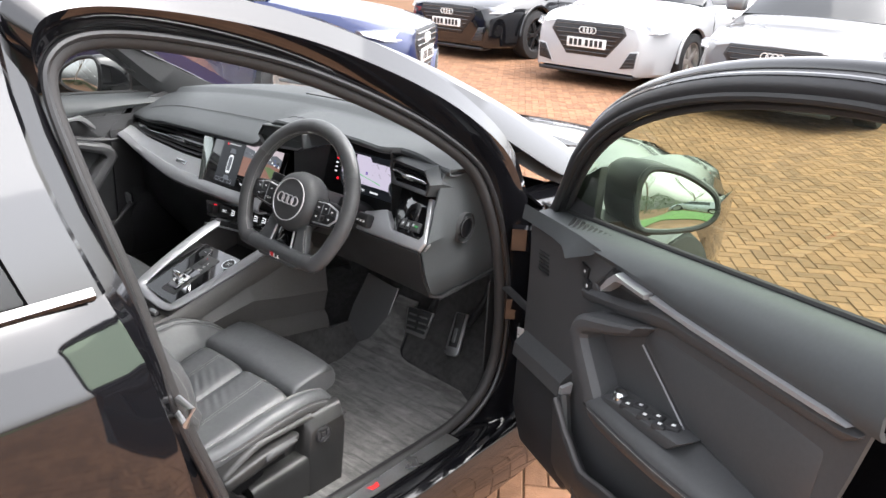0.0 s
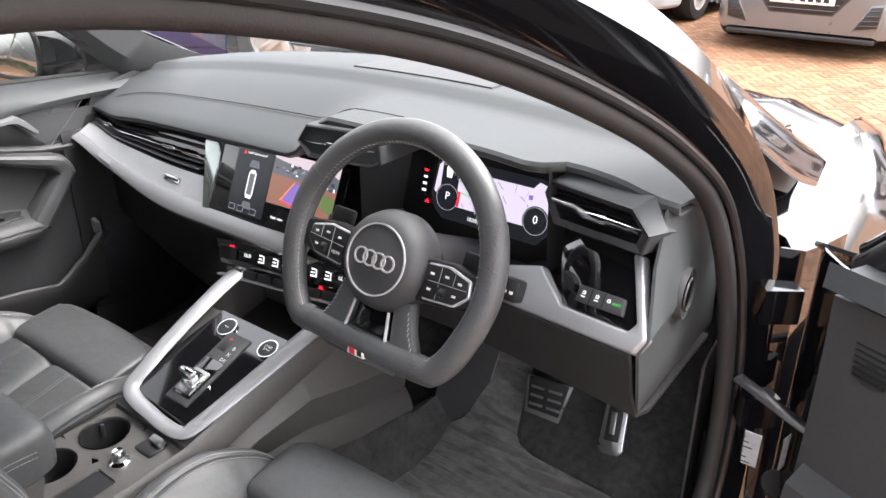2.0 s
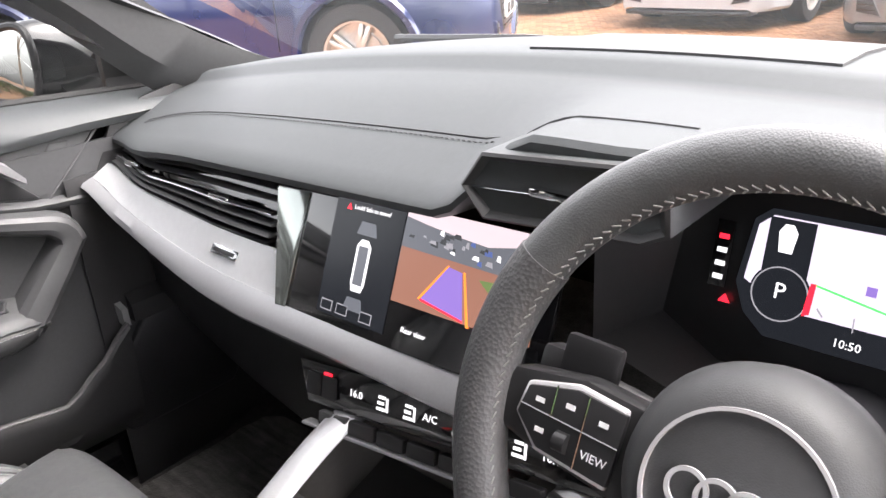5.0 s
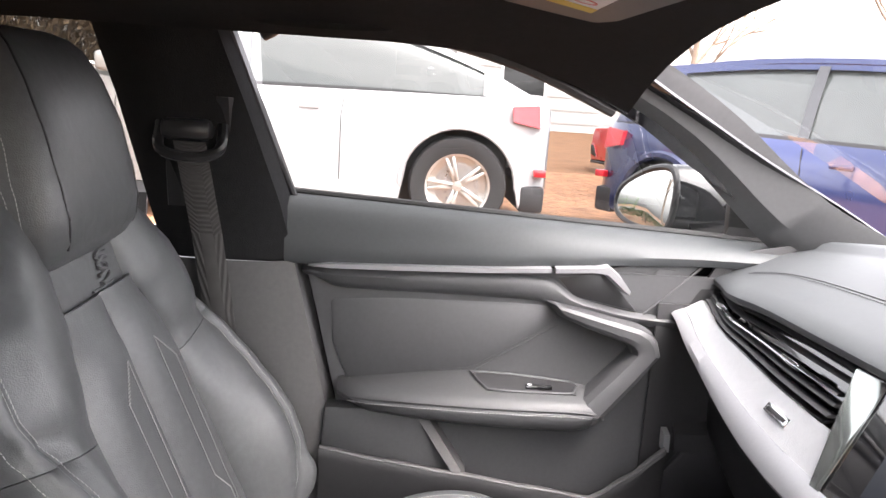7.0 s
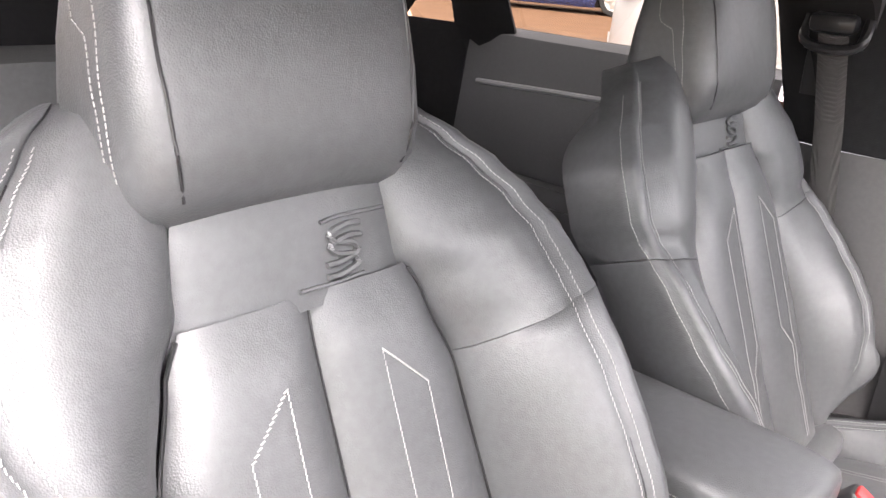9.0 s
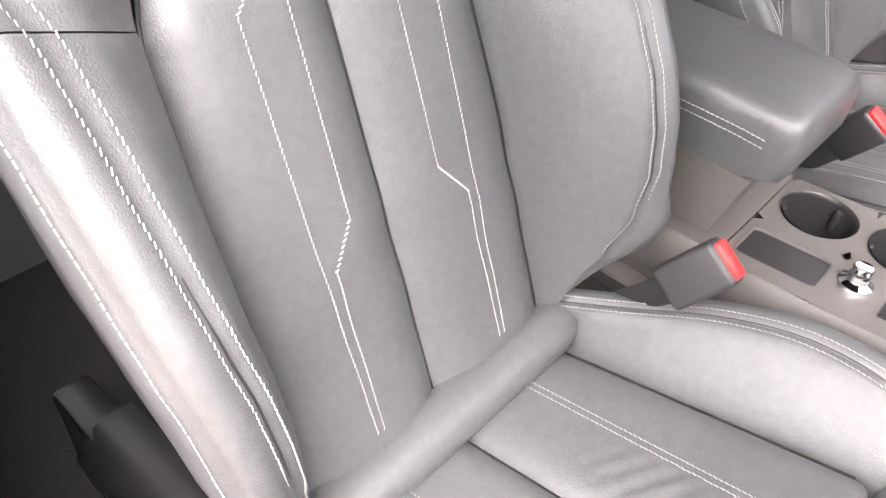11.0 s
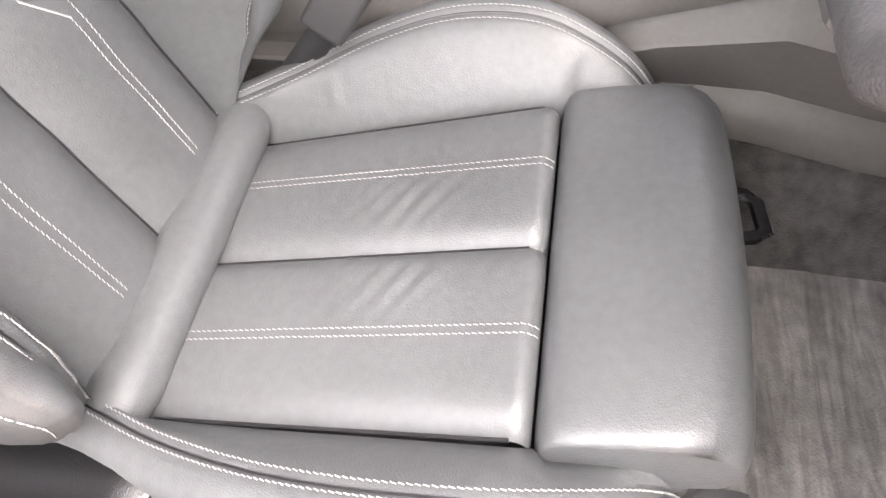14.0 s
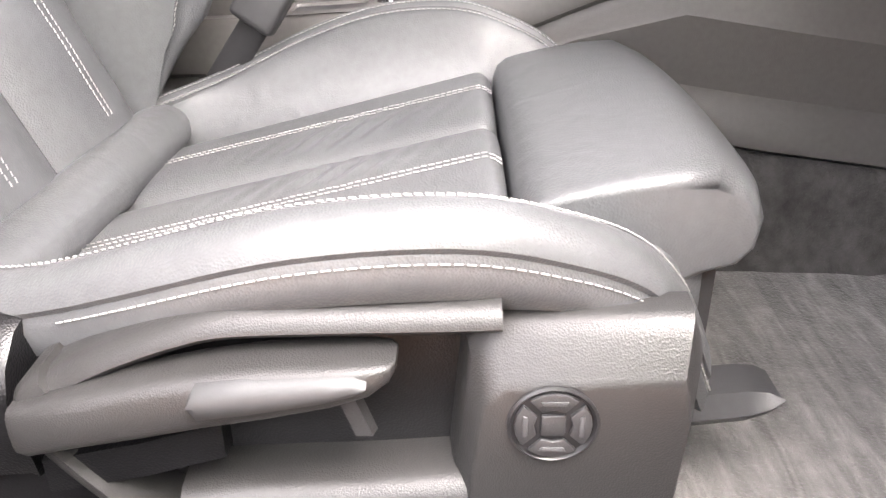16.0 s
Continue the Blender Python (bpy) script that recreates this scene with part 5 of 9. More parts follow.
# lower face, glove box and knee panels
rows = []
for x in [-0.72 + 0.72 * i / 20 for i in range(21)]:
    y, z = dash_point(min(x, -0.1), 1.0)
    rows.append([(x, y + 0.02, z - 0.006), (x, y + 0.06, z - 0.03), (x, y + 0.085, z - 0.09), (x, y + 0.09, z - 0.2), (x, y + 0.13, z - 0.26), (x, 0.95, 0.44), (x, 1.0, 0.25)])
part("glove_box", sheet(rows, 0.004), SATIN, dash, "dark glove box lid and knee panel")
rows = []
for x in [0.2 + 0.49 * i / 16 for i in range(17)]:
    j = min(max((x - 0.483) / 0.21, -0.6), 1)
    y, z = 0.558 - 0.055 * j, 0.770 + 0.024 * j
    rows.append([(x, y + 0.012, z + 0.012), (x, y, z - 0.004), (x, y + 0.004, z - 0.012), (x, y + 0.020, z - 0.07), (x, y + 0.045, z - 0.115), (x, y + 0.085, z - 0.13), (x, 0.80, 0.68)])
part("knee_panel", sheet(rows, 0.005), HARD, dash, "dark plastic panel under the steering column")

# centre screen
scr = basis((-0.05, 0.568, 0.805), (1, 0, 0.02), (0, 0.45, 1))
part("screen_glass", moved(prism([(-0.178, 0.069), (0.195, 0.080), (0.195, -0.05), (0.12, -0.054), (-0.145, -0.058)], "z", -0.006, 0.0, 0.0015), scr), PIANO, dash, "gloss black touch screen glass")


def on_screen(name, points, mat, depth=0.0006, m=None, base=0.0002):
    return part(name, moved(prism(points, "z", base, base + depth), m or scr), mat, dash, smooth=False)


def quad(x0, x1, y0, y1):
    return [(x0, y0), (x1, y0), (x1, y1), (x0, y1)]


on_screen("screen_info", quad(-0.078, 0.018, -0.045, 0.072), SCREEN)
# added wedge: the glass's pale reflection as a strip of bright metal
part("screen_reflection", moved(prism([(-0.176, 0.067), (-0.122, 0.069), (-0.126, -0.055), (-0.143, -0.056)], "z", 0.0004, 0.0014, 0.0004), scr), WEDGE_SHINE, dash, "pale mirror wedge for the reflection on the screen glass")
def shot(points):
    """Into the camera picture's field on the screen."""
    return [(0.020 + (x + 0.01) * 0.888, -0.013 + (y + 0.034) * 0.93) for x, y in points]


def side_field(points):
    return [(x * 1.03 + 0.0305, -0.045 + (y + 0.046) * 1.07) for x, y in points]


on_screen("camera_road", shot(quad(-0.010, 0.168, -0.032, 0.026)), SCREEN_ROAD)
on_screen("camera_sky", shot(quad(-0.010, 0.168, 0.040, 0.064)), SCREEN_SKY)
on_screen("camera_skyline", shot([(-0.01, 0.024), (0.168, 0.02), (0.168, 0.042), (0.14, 0.05), (0.1, 0.043), (0.06, 0.046), (0.02, 0.05), (-0.01, 0.054)]), SCREEN_CARS, 0.0009)
rng = random.Random(5)
for i in range(44):
    cx, cy, w, h = 0.166 * rng.random() - 0.006, 0.028 + 0.016 * rng.random(), 0.004 + 0.007 * rng.random(), 0.0015 + 0.004 * rng.random()
    cy -= 0.012 * max(cx - 0.06, 0) / 0.1
    tone = rng.choice((SCREEN_GREY, SCREEN_CARS, SCREEN_DARK, SCREEN_DARK, SCREEN_WHITE, SCREEN_BLUE))
    on_screen("camera_car", shot([(cx, cy), (cx + w, cy - 0.001), (cx + w * 0.8, cy + h), (cx + w * 0.2, cy + h)]), tone, 0.0011 + 0.00001 * i)
on_screen("camera_grass", shot([(0.098, 0.012), (0.140, -0.016), (0.168, -0.026), (0.168, 0.004), (0.125, 0.014)]), SCREEN_GRASS, 0.001)
on_screen("guide_field", shot([(0.03, -0.022), (0.088, -0.03), (0.076, 0.014), (0.058, 0.016)]), SCREEN_PATH, 0.001)
for a, b in (((0.026, -0.022), (0.057, 0.017)), ((0.094, -0.034), (0.078, 0.015))):
    on_screen("guide_line", shot([a, (a[0] + 0.003, a[1]), (b[0] + 0.002, b[1]), b]), SCREEN_ORANGE, 0.0014)
on_screen("guide_stop", shot([(0.03, -0.021), (0.088, -0.029), (0.088, -0.031), (0.03, -0.023)]), SCREEN_RED, 0.0014)
on_screen("car_icon", side_field([(-0.063, -0.018), (-0.05, -0.018), (-0.047, -0.01), (-0.047, 0.024), (-0.052, 0.03), (-0.061, 0.03), (-0.066, 0.024), (-0.066, -0.01)]), SCREEN_WHITE, 0.0009)
on_screen("car_icon_core", side_field(quad(-0.063, -0.05, -0.012, 0.024)), SCREEN_CARS, 0.0011)
for y in (0.034, -0.036):
    on_screen("sensor_field", side_field([(-0.07, y), (-0.043, y), (-0.047, y + 0.012), (-0.066, y + 0.012)]), SCREEN_CARS, 0.0008)
for x in (-0.1, -0.078, -0.045):
    on_screen("menu_button", side_field(quad(x, x + 0.016, -0.043, -0.033)), SCREEN_GREY, 0.0008)
    on_screen("menu_button_face", side_field(quad(x + 0.001, x + 0.015, -0.042, -0.034)), SCREEN, 0.001)
on_screen("warning_mark", side_field([(-0.09, 0.054), (-0.083, 0.054), (-0.0865, 0.060)]), SCREEN_RED, 0.0009)
part("screen_writing", moved(text_mesh("Look! Safe to move?", 0.0062, pose(-0.026, 0.0655, 0.001)), scr), SCREEN_WHITE, dash)
part("screen_caption", moved(text_mesh("Rear view", 0.0075, pose(0.055, -0.034, 0.001)), scr), SCREEN_WHITE, dash)

# climate panel below the screen
ac = basis((0.012, 0.548, 0.690), (1, 0.09, 0.06), (0, 0.3, 1))
part("climate_panel", moved(prism([(-0.165, 0.022), (0.2, 0.03), (0.2, -0.018), (-0.15, -0.022)], "z", -0.01, 0.0, 0.002), ac), PIANO, dash, "gloss black climate panel")
for x, word in ((-0.082, "16.0"), (0.012, "A/C"), (0.14, "16.0")):
    part("climate_digits", moved(text_mesh(word, 0.0105, pose(x, 0.002, 0.0006)), ac), SCREEN_WHITE, dash)
for x in (-0.048, -0.014, 0.044, 0.076, 0.108):
    for k in range(3):
        on_screen("climate_icon", quad(x - 0.006 + 0.001 * k, x + 0.005 - 0.002 * (k % 2), -0.006 + 0.006 * k, -0.003 + 0.006 * k), SCREEN_WHITE, 0.0005, ac)
    on_screen("climate_icon", quad(x + 0.006, x + 0.0085, -0.006, 0.008), SCREEN_WHITE, 0.0005, ac)
on_screen("climate_light", quad(-0.128, -0.116, 0.012, 0.015), SCREEN_RED, 0.0005, ac)
for i in range(2):
    part("climate_key", moved(rbox(-0.15 + i * 0.022, -0.130 + i * 0.022, -0.012, 0.012, 0, 0.003, 0.0015), ac), SATIN, dash)
for i in range(9):
    x = -0.145 + i * 0.038 * (0.55 if i < 2 else 1) + (0.017 if i < 2 else -0.017)
    part("climate_switch", moved(rbox(x, x + (0.018 if i < 2 else 0.034), -0.04, -0.025, -0.004, 0.006, 0.002), ac), GREYP if i < 2 else SATIN, dash)
part("climate_sill", moved(rbox(-0.15, 0.2, -0.045, -0.041, -0.006, 0.008, 0.0015), ac), SILVER, dash)

# centre vent
def hex_frame(points, inner, y0, y1, m=None):
    rings = []
    for y, pts in ((y0 + 0.03, points), (y0, points), (y0 - 0.002, [tuple(p + (q - p) * 0.35 for p, q in zip(a, b)) for a, b in zip(points, inner)]), (y0 + 0.004, inner), (y1, inner)):
        rings.append([(p[0], y, p[1]) for p in pts])
    return loft(rings, True, False)


CV = [(0.062, 0.924), (0.085, 0.954), (0.225, 0.963), (0.240, 0.952), (0.242, 0.918), (0.222, 0.908), (0.083, 0.899)]
CVI = [(0.070, 0.924), (0.089, 0.947), (0.220, 0.956), (0.231, 0.947), (0.233, 0.922), (0.218, 0.914), (0.088, 0.906)]
part("centre_vent_frame", hex_frame(CV, CVI, 0.566, 0.61), HARD, dash, "dark hexagonal vent surround")
part("centre_vent_back", prism(CV, "y", 0.606, 0.61), PIANO, dash)
part("centre_vent_cowl", loft([[(x, 0.57, z) for x, z in CV], [(x, 0.68, z + 0.002) for x, z in CV]]), SOFT, dash)
for z in (0.913, 0.936):
    part("vent_slat", tube([(0.075, 0.580, z), (0.230, 0.580, z + 0.008)], 0.008, 8, flat=0.2), GREYP, dash)
part("vent_blade", tube([(0.070, 0.570, 0.924), (0.230, 0.570, 0.935)], 0.004, 8, flat=0.35), CHROME, dash, "chrome vent blade")
part("vent_tab", rbox(0.128, 0.165, 0.564, 0.574, 0.926, 0.934, 0.003), CHROME, dash)

# driver's display
part("display_housing", loft([[(0.165, 0.60, 0.80), (0.165, 0.60, 0.965), (0.515, 0.59, 0.965), (0.515, 0.60, 0.80), (0.42, 0.60, 0.775), (0.25, 0.60, 0.775)],
                              [(0.185, 0.68, 0.80), (0.20, 0.70, 0.925), (0.495, 0.70, 0.925), (0.505, 0.685, 0.80), (0.44, 0.67, 0.775), (0.24, 0.67, 0.775)]], True, False), HARD, dash, "dark binnacle round the driver display")
clu = basis((0.36, 0.692, 0.852), (1, 0, 0.0), (0, 0.25, 1))
part("display_back", moved(rbox(-0.19, 0.16, -0.085, 0.09, -0.02, -0.003, 0.003), clu), SATIN, dash)
DISP = [(-0.118, -0.012), (-0.112, 0.040), (-0.100, 0.050), (0.085, 0.050), (0.105, 0.044), (0.112, 0.03), (0.108, -0.03), (0.09, -0.05), (-0.09, -0.05), (-0.108, -0.035)]
on_screen("driver_display", DISP, SCREEN, 0.002, clu, 0.0)
on_screen("display_map", [(-0.112, -0.008), (-0.108, 0.036), (-0.098, 0.045), (-0.02, 0.045), (-0.01, 0.034), (0.07, 0.034), (0.08, 0.045), (0.1, 0.04), (0.106, 0.028), (0.102, -0.022), (0.06, -0.026), (-0.08, -0.026)], SCREEN_MAP, 0.0006, clu, 0.0021)
on_screen("display_car_field", quad(-0.1, -0.066, -0.03, 0.044), SCREEN, 0.0005, clu, 0.0028)
on_screen("display_car", [(-0.09, 0.018), (-0.08, 0.018), (-0.078, 0.034), (-0.082, 0.040), (-0.088, 0.040), (-0.092, 0.034)], SCREEN_WHITE, 0.0004, clu, 0.0034)
rng = random.Random(2)
for i in range(11):
    x0, y0 = -0.06 + 0.13 * rng.random(), -0.02 + 0.05 * rng.random()
    dx, dy = 0.03 * (rng.random() - 0.3), 0.03 * (rng.random() - 0.5)
    on_screen("map_street", [(x0, y0), (x0 + 0.001, y0 + 0.001), (x0 + dx + 0.001, y0 + dy + 0.001), (x0 + dx, y0 + dy)], SCREEN_GREY, 0.0003, clu, 0.0028)
on_screen("map_route", [(-0.06, 0.0), (0.03, -0.016), (0.03, -0.0175), (-0.06, -0.0016)], SCREEN_GREEN, 0.0004, clu, 0.003)
for x, y in ((-0.025, 0.0), (0.065, 0.016)):
    on_screen("map_pin", quad(x, x + 0.007, y, y + 0.007), SCREEN_PATH, 0.0005, clu, 0.003)
for x, s in ((-0.083, "P"), (0.083, "0")):
    part("display_dial", moved(lathe([(0.0, 0.003), (0.023, 0.003), (0.023, 0.0042), (0.0, 0.0042)], 28), clu @ pose(x, -0.014, 0)), SCREEN, dash)
    part("dial_ring", moved(lathe([(0.0205, 0.0042), (0.0215, 0.0042), (0.0215, 0.0048), (0.0205, 0.0048), (0.0205, 0.0042)], 28), clu @ pose(x, -0.014, 0)), SCREEN_GREY, dash)
    part("dial_letter", moved(text_mesh(s, 0.018, pose(x, -0.012, 0.0046)), clu), SCREEN_WHITE, dash)
part("dial_warning", moved(prism([(-0.064, -0.026), (-0.059, -0.024), (-0.058, 0.0), (-0.062, 0.0)], "z", 0.0044, 0.005), clu), SCREEN_RED, dash)
part("clock_writing", moved(text_mesh("10:50", 0.009, pose(-0.03, -0.04, 0.0026)), clu), SCREEN_WHITE, dash)
on_screen("display_caption", quad(0.0, 0.028, -0.042, -0.038), SCREEN_WHITE, 0.0004, clu, 0.0024)
on_screen("lamp_strip", quad(-0.14, -0.126, -0.02, 0.034), PIANO, 0.002, clu)
for i in range(4):
    on_screen("lamp_mark", quad(-0.137, -0.129, -0.014 + i * 0.011, -0.010 + i * 0.011), SCREEN_RED if i == 3 else SCREEN_WHITE, 0.0004, clu, 0.0024)
on_screen("warning_lamp", [(-0.13, -0.032), (-0.12, -0.032), (-0.125, -0.025)], SCREEN_RED, 0.0006, clu)
on_screen("warning_lamp", quad(0.117, 0.127, -0.032, -0.027), SCREEN_RED, 0.0006, clu)

# driver's outer vent, turned towards the driver
vb = basis((0.59, 0.567, 0.92), (1, -0.34, 0), (0, 0.25, 1))
RV = [(-0.084, 0.026), (0.060, 0.034), (0.094, 0.010), (0.089, -0.016), (-0.060, -0.028), (-0.089, 0.008)]
RVI = [(-0.076, 0.018), (0.057, 0.026), (0.080, 0.009), (0.076, -0.006), (-0.054, -0.018), (-0.078, 0.005)]
part("outer_vent_frame", moved(loft([[(x, y, -0.05) for x, y in RVI], [(x, y, -0.004) for x, y in RVI], [(x * 0.97 + RVI[i][0] * 0.03, y * 0.8 + RVI[i][1] * 0.2, 0.0) for i, (x, y) in enumerate(RV)], [(x, y, -0.004) for x, y in RV]], True, False), vb), SATIN, dash, "dark angular vent surround", angle=25)
back = [(0.014, 0.016), (0.014, 0.016), (0.012, 0.006), (0.0, 0.0), (0.0, 0.0), (-0.002, 0.004)]
part("outer_vent_cowl", moved(loft([[(x, y, -0.003) for x, y in RV], [(x + dx - 0.010, y + dy, -0.030) for (x, y), (dx, dy) in zip(RV, back)], [(x + dx - 0.048, y + dy - 0.012, -0.12) for (x, y), (dx, dy) in zip(RV, back)]], True, False), vb), SOFT, dash, "soft grey vent cowl", angle=20)
part("outer_vent_back", moved(prism(RVI, "z", -0.052, -0.048), vb), SATIN, dash)
for x0, x1, y0, y1 in ((-0.076, 0.060, 0.012, 0.0205), (-0.077, 0.068, 0.0065, 0.0150), (-0.070, 0.076, -0.0055, 0.0025), (-0.060, 0.076, -0.0115, -0.0030)):
    part("vent_slat", moved(tube([(x0, y0, -0.014), (x1, y1, -0.014)], 0.008, 8, flat=0.14, up=(0, 1, 0)), vb), SATIN, dash)
for x in (-0.05, -0.015, 0.02, 0.055):
    part("vent_fin", moved(rbox(x - 0.001, x + 0.001, -0.014, 0.022, -0.045, -0.026, 0.0005), vb), SATIN, dash)
part("vent_blade", moved(tube([(-0.077, 0.002, -0.004), (-0.030, 0.0055, -0.002), (-0.010, 0.002, 0.001), (0.022, 0.005, 0.001), (0.030, 0.0065, -0.002), (0.077, 0.009, -0.004)], [0.0035, 0.0035, 0.0055, 0.0055, 0.0035, 0.0035], 8, flat=0.6), vb), CHROME, dash, "chrome vent blade")

# gloss panel with the light switch, silver frame and end cap
rp = basis((0.60, 0.5555, 0.83), (1, -0.36, 0), (0, 0.69, 1))
part("switch_panel", moved(prism([(-0.087, 0.060), (-0.060, 0.010), (-0.026, -0.034), (0.087, -0.020), (0.093, -0.007), (0.040, 0.066)], "z", -0.012, -0.002, 0.001), rp), PIANO, dash, "gloss black switch panel")
sw = rp @ basis((-0.011, 0.001, 0.0), (0.074, 0.011, 0), (0, 1, 0))
part("light_switch", moved(prism([(0.0, 0.0), (0.075, 0.0), (0.079, -0.022), (0.001, -0.022)], "z", -0.003, 0.003, 0.002, 3), sw), GREYP, dash, "grey light switch strip with three keys")
for x in (0.012, 0.034, 0.053):
    on_screen("switch_mark", quad(x - 0.0025, x + 0.0025, -0.011, -0.0065), SCREEN_WHITE, 0.0005, sw, 0.003)
    on_screen("switch_mark_core", quad(x - 0.0012, x + 0.0012, -0.0098, -0.0077), GREYP, 0.0005, sw, 0.0032)
for x in (0.012, 0.034):
    on_screen("switch_caption", quad(x - 0.0035, x + 0.0035, -0.0145, -0.0132), SCREEN_WHITE, 0.0005, sw, 0.003)
part("switch_writing", moved(text_mesh("AUTO", 0.0052, pose(0.066, -0.0105, 0.0032)), sw), SCREEN_GREEN, dash)
for x in (0.0235, 0.045):
    on_screen("switch_gap", quad(x, x + 0.0008, -0.021, -0.001), PIANO, 0.0005, sw, 0.003)
part("silver_frame", moved(prism([(-0.165, -0.034), (-0.137, -0.024), (-0.085, -0.003), (-0.022, -0.035), (0.088, -0.020), (0.094, -0.007), (0.041, 0.066), (0.055, 0.070), (0.116, -0.018), (0.108, -0.041), (-0.11, -0.074), (-0.165, -0.082)], "z", -0.014, 0.005, 0.004, 3), rp), SILVER, dash, "satin silver angular trim frame")
rows = []
for t in [i / 10 for i in range(11)]:
    rows.append([(0.684, 0.580 + 0.27 * t, 0.950), (0.687, 0.566 + 0.27 * t, 0.92), (0.689, 0.552 + 0.28 * t, 0.885), (0.709 - 0.03 * t, 0.508 + 0.33 * t, 0.815), (0.700 - 0.02 * t, 0.502 + 0.33 * t, 0.795), (0.700 - 0.02 * t, 0.515 + 0.32 * t, 0.74), (0.692 - 0.01 * t, 0.545 + 0.29 * t, 0.685), (0.672, 0.60 + 0.24 * t, 0.655)])
part("end_cap", sheet(rows, 0.004), SOFT, dash, "grey plastic dash end cap", angle=30)
ev = basis((0.691, 0.645, 0.817), (0.1, -1, 0), (0, 0, 1))
part("side_vent_ring", moved(lathe([(0.034, -0.010), (0.036, 0.003), (0.032, 0.010), (0.027, 0.008), (0.024, -0.004), (0.022, -0.012)], 32), ev), GREYP, dash, "round side window vent")
part("side_vent_core", moved(lathe([(0.0, -0.010), (0.024, -0.010), (0.024, -0.008), (0.0, -0.006)], 24), ev), PIANO, dash)
for i in (-1, 0, 1):
    part("side_vent_slat", moved(rbox(-0.022, 0.022, i * 0.011 - 0.0015, i * 0.011 + 0.0015, -0.008, 0.004, 0.001), ev), SATIN, dash)

# ---- steering wheel ----
wheel = thing("steering_wheel", "flat-bottomed black leather steering wheel with perforated grips", "steering wheel", at=(0.37, 0.42, 0.85))
WA = radians(24)
WM = basis((0.345, 0.459, 0.831), (1, 0, -0.03), (0, math.sin(WA), math.cos(WA))) @ Matrix.Scale(1.05, 4)


def rim_point(a):
    x, y = 0.163 * math.sin(a), 0.163 * math.cos(a)
    if y < -0.120:
        y = -0.120 - 0.18 * (-(y + 0.120)) * 0.35
    if y < -0.06:
        x *= 1 + 0.05 * ease(0.06, 0.12, -y)
    return x - 0.004, y + 0.007


def rim_part(name, a0, a1, mat, r=0.0175, label=""):
    n = max(8, int(abs(a1 - a0) / 0.06))
    pts = [Vector((*rim_point(a0 + (a1 - a0) * i / n), 0)) for i in range(n + 1)]
    return part(name, moved(tube(pts, r, 16, flat=0.86, up=(0, 0, 1)), WM), mat, wheel, label)


def rad(d):
    return d * math.pi / 180


rim_part("rim_top", rad(-62), rad(62), LEATHER, label="smooth leather rim")
rim_part("rim_bottom", rad(148), rad(212), LEATHER, label="flat leather rim bottom")
rim_part("rim_grip", rad(61.5), rad(148.5), GRIP, 0.0185, "perforated leather grip")
rim_part("rim_grip", rad(211.5), rad(298.5), GRIP, 0.0185, "perforated leather grip")
inner = [Vector((x * 0.905, y * 0.905, 0.009)) for x, y in (rim_point(rad(-150 + 300 * i / 140)) for i in range(141))]
part("rim_stitching", join(moved(dashes(inner, 0.0045, 0.002, 0.0006, 0, 0.0012), WM), moved(dashes([p + Vector((0, 0, -0.006)) for p in inner], 0.0045, 0.002, 0.0006, 0, -0.0015), WM)), THREAD, wheel, "pale stitching inside the rim")
part("hub", moved(lathe([(0.0, -0.055), (0.05, -0.05), (0.066, -0.03), (0.068, -0.004), (0.063, 0.012), (0.054, 0.021), (0.046, 0.024), (0.0, 0.025)], 48), WM), VINYL, wheel, "round airbag cover")
part("hub_ring", moved(lathe([(0.0455, 0.0235), (0.0475, 0.0235), (0.0475, 0.0262), (0.0455, 0.0262), (0.0455, 0.0235)], 48), WM), BRIGHT, wheel, "thin silver ring")
for i in range(4):
    c = pose(-0.0225 + 0.015 * i, 0, 0.0262)
    part("badge_ring", moved(lathe([(0.0088, 0), (0.0112, 0), (0.0112, 0.002), (0.0088, 0.002), (0.0088, 0)], 28), WM @ c), BRIGHT, wheel)
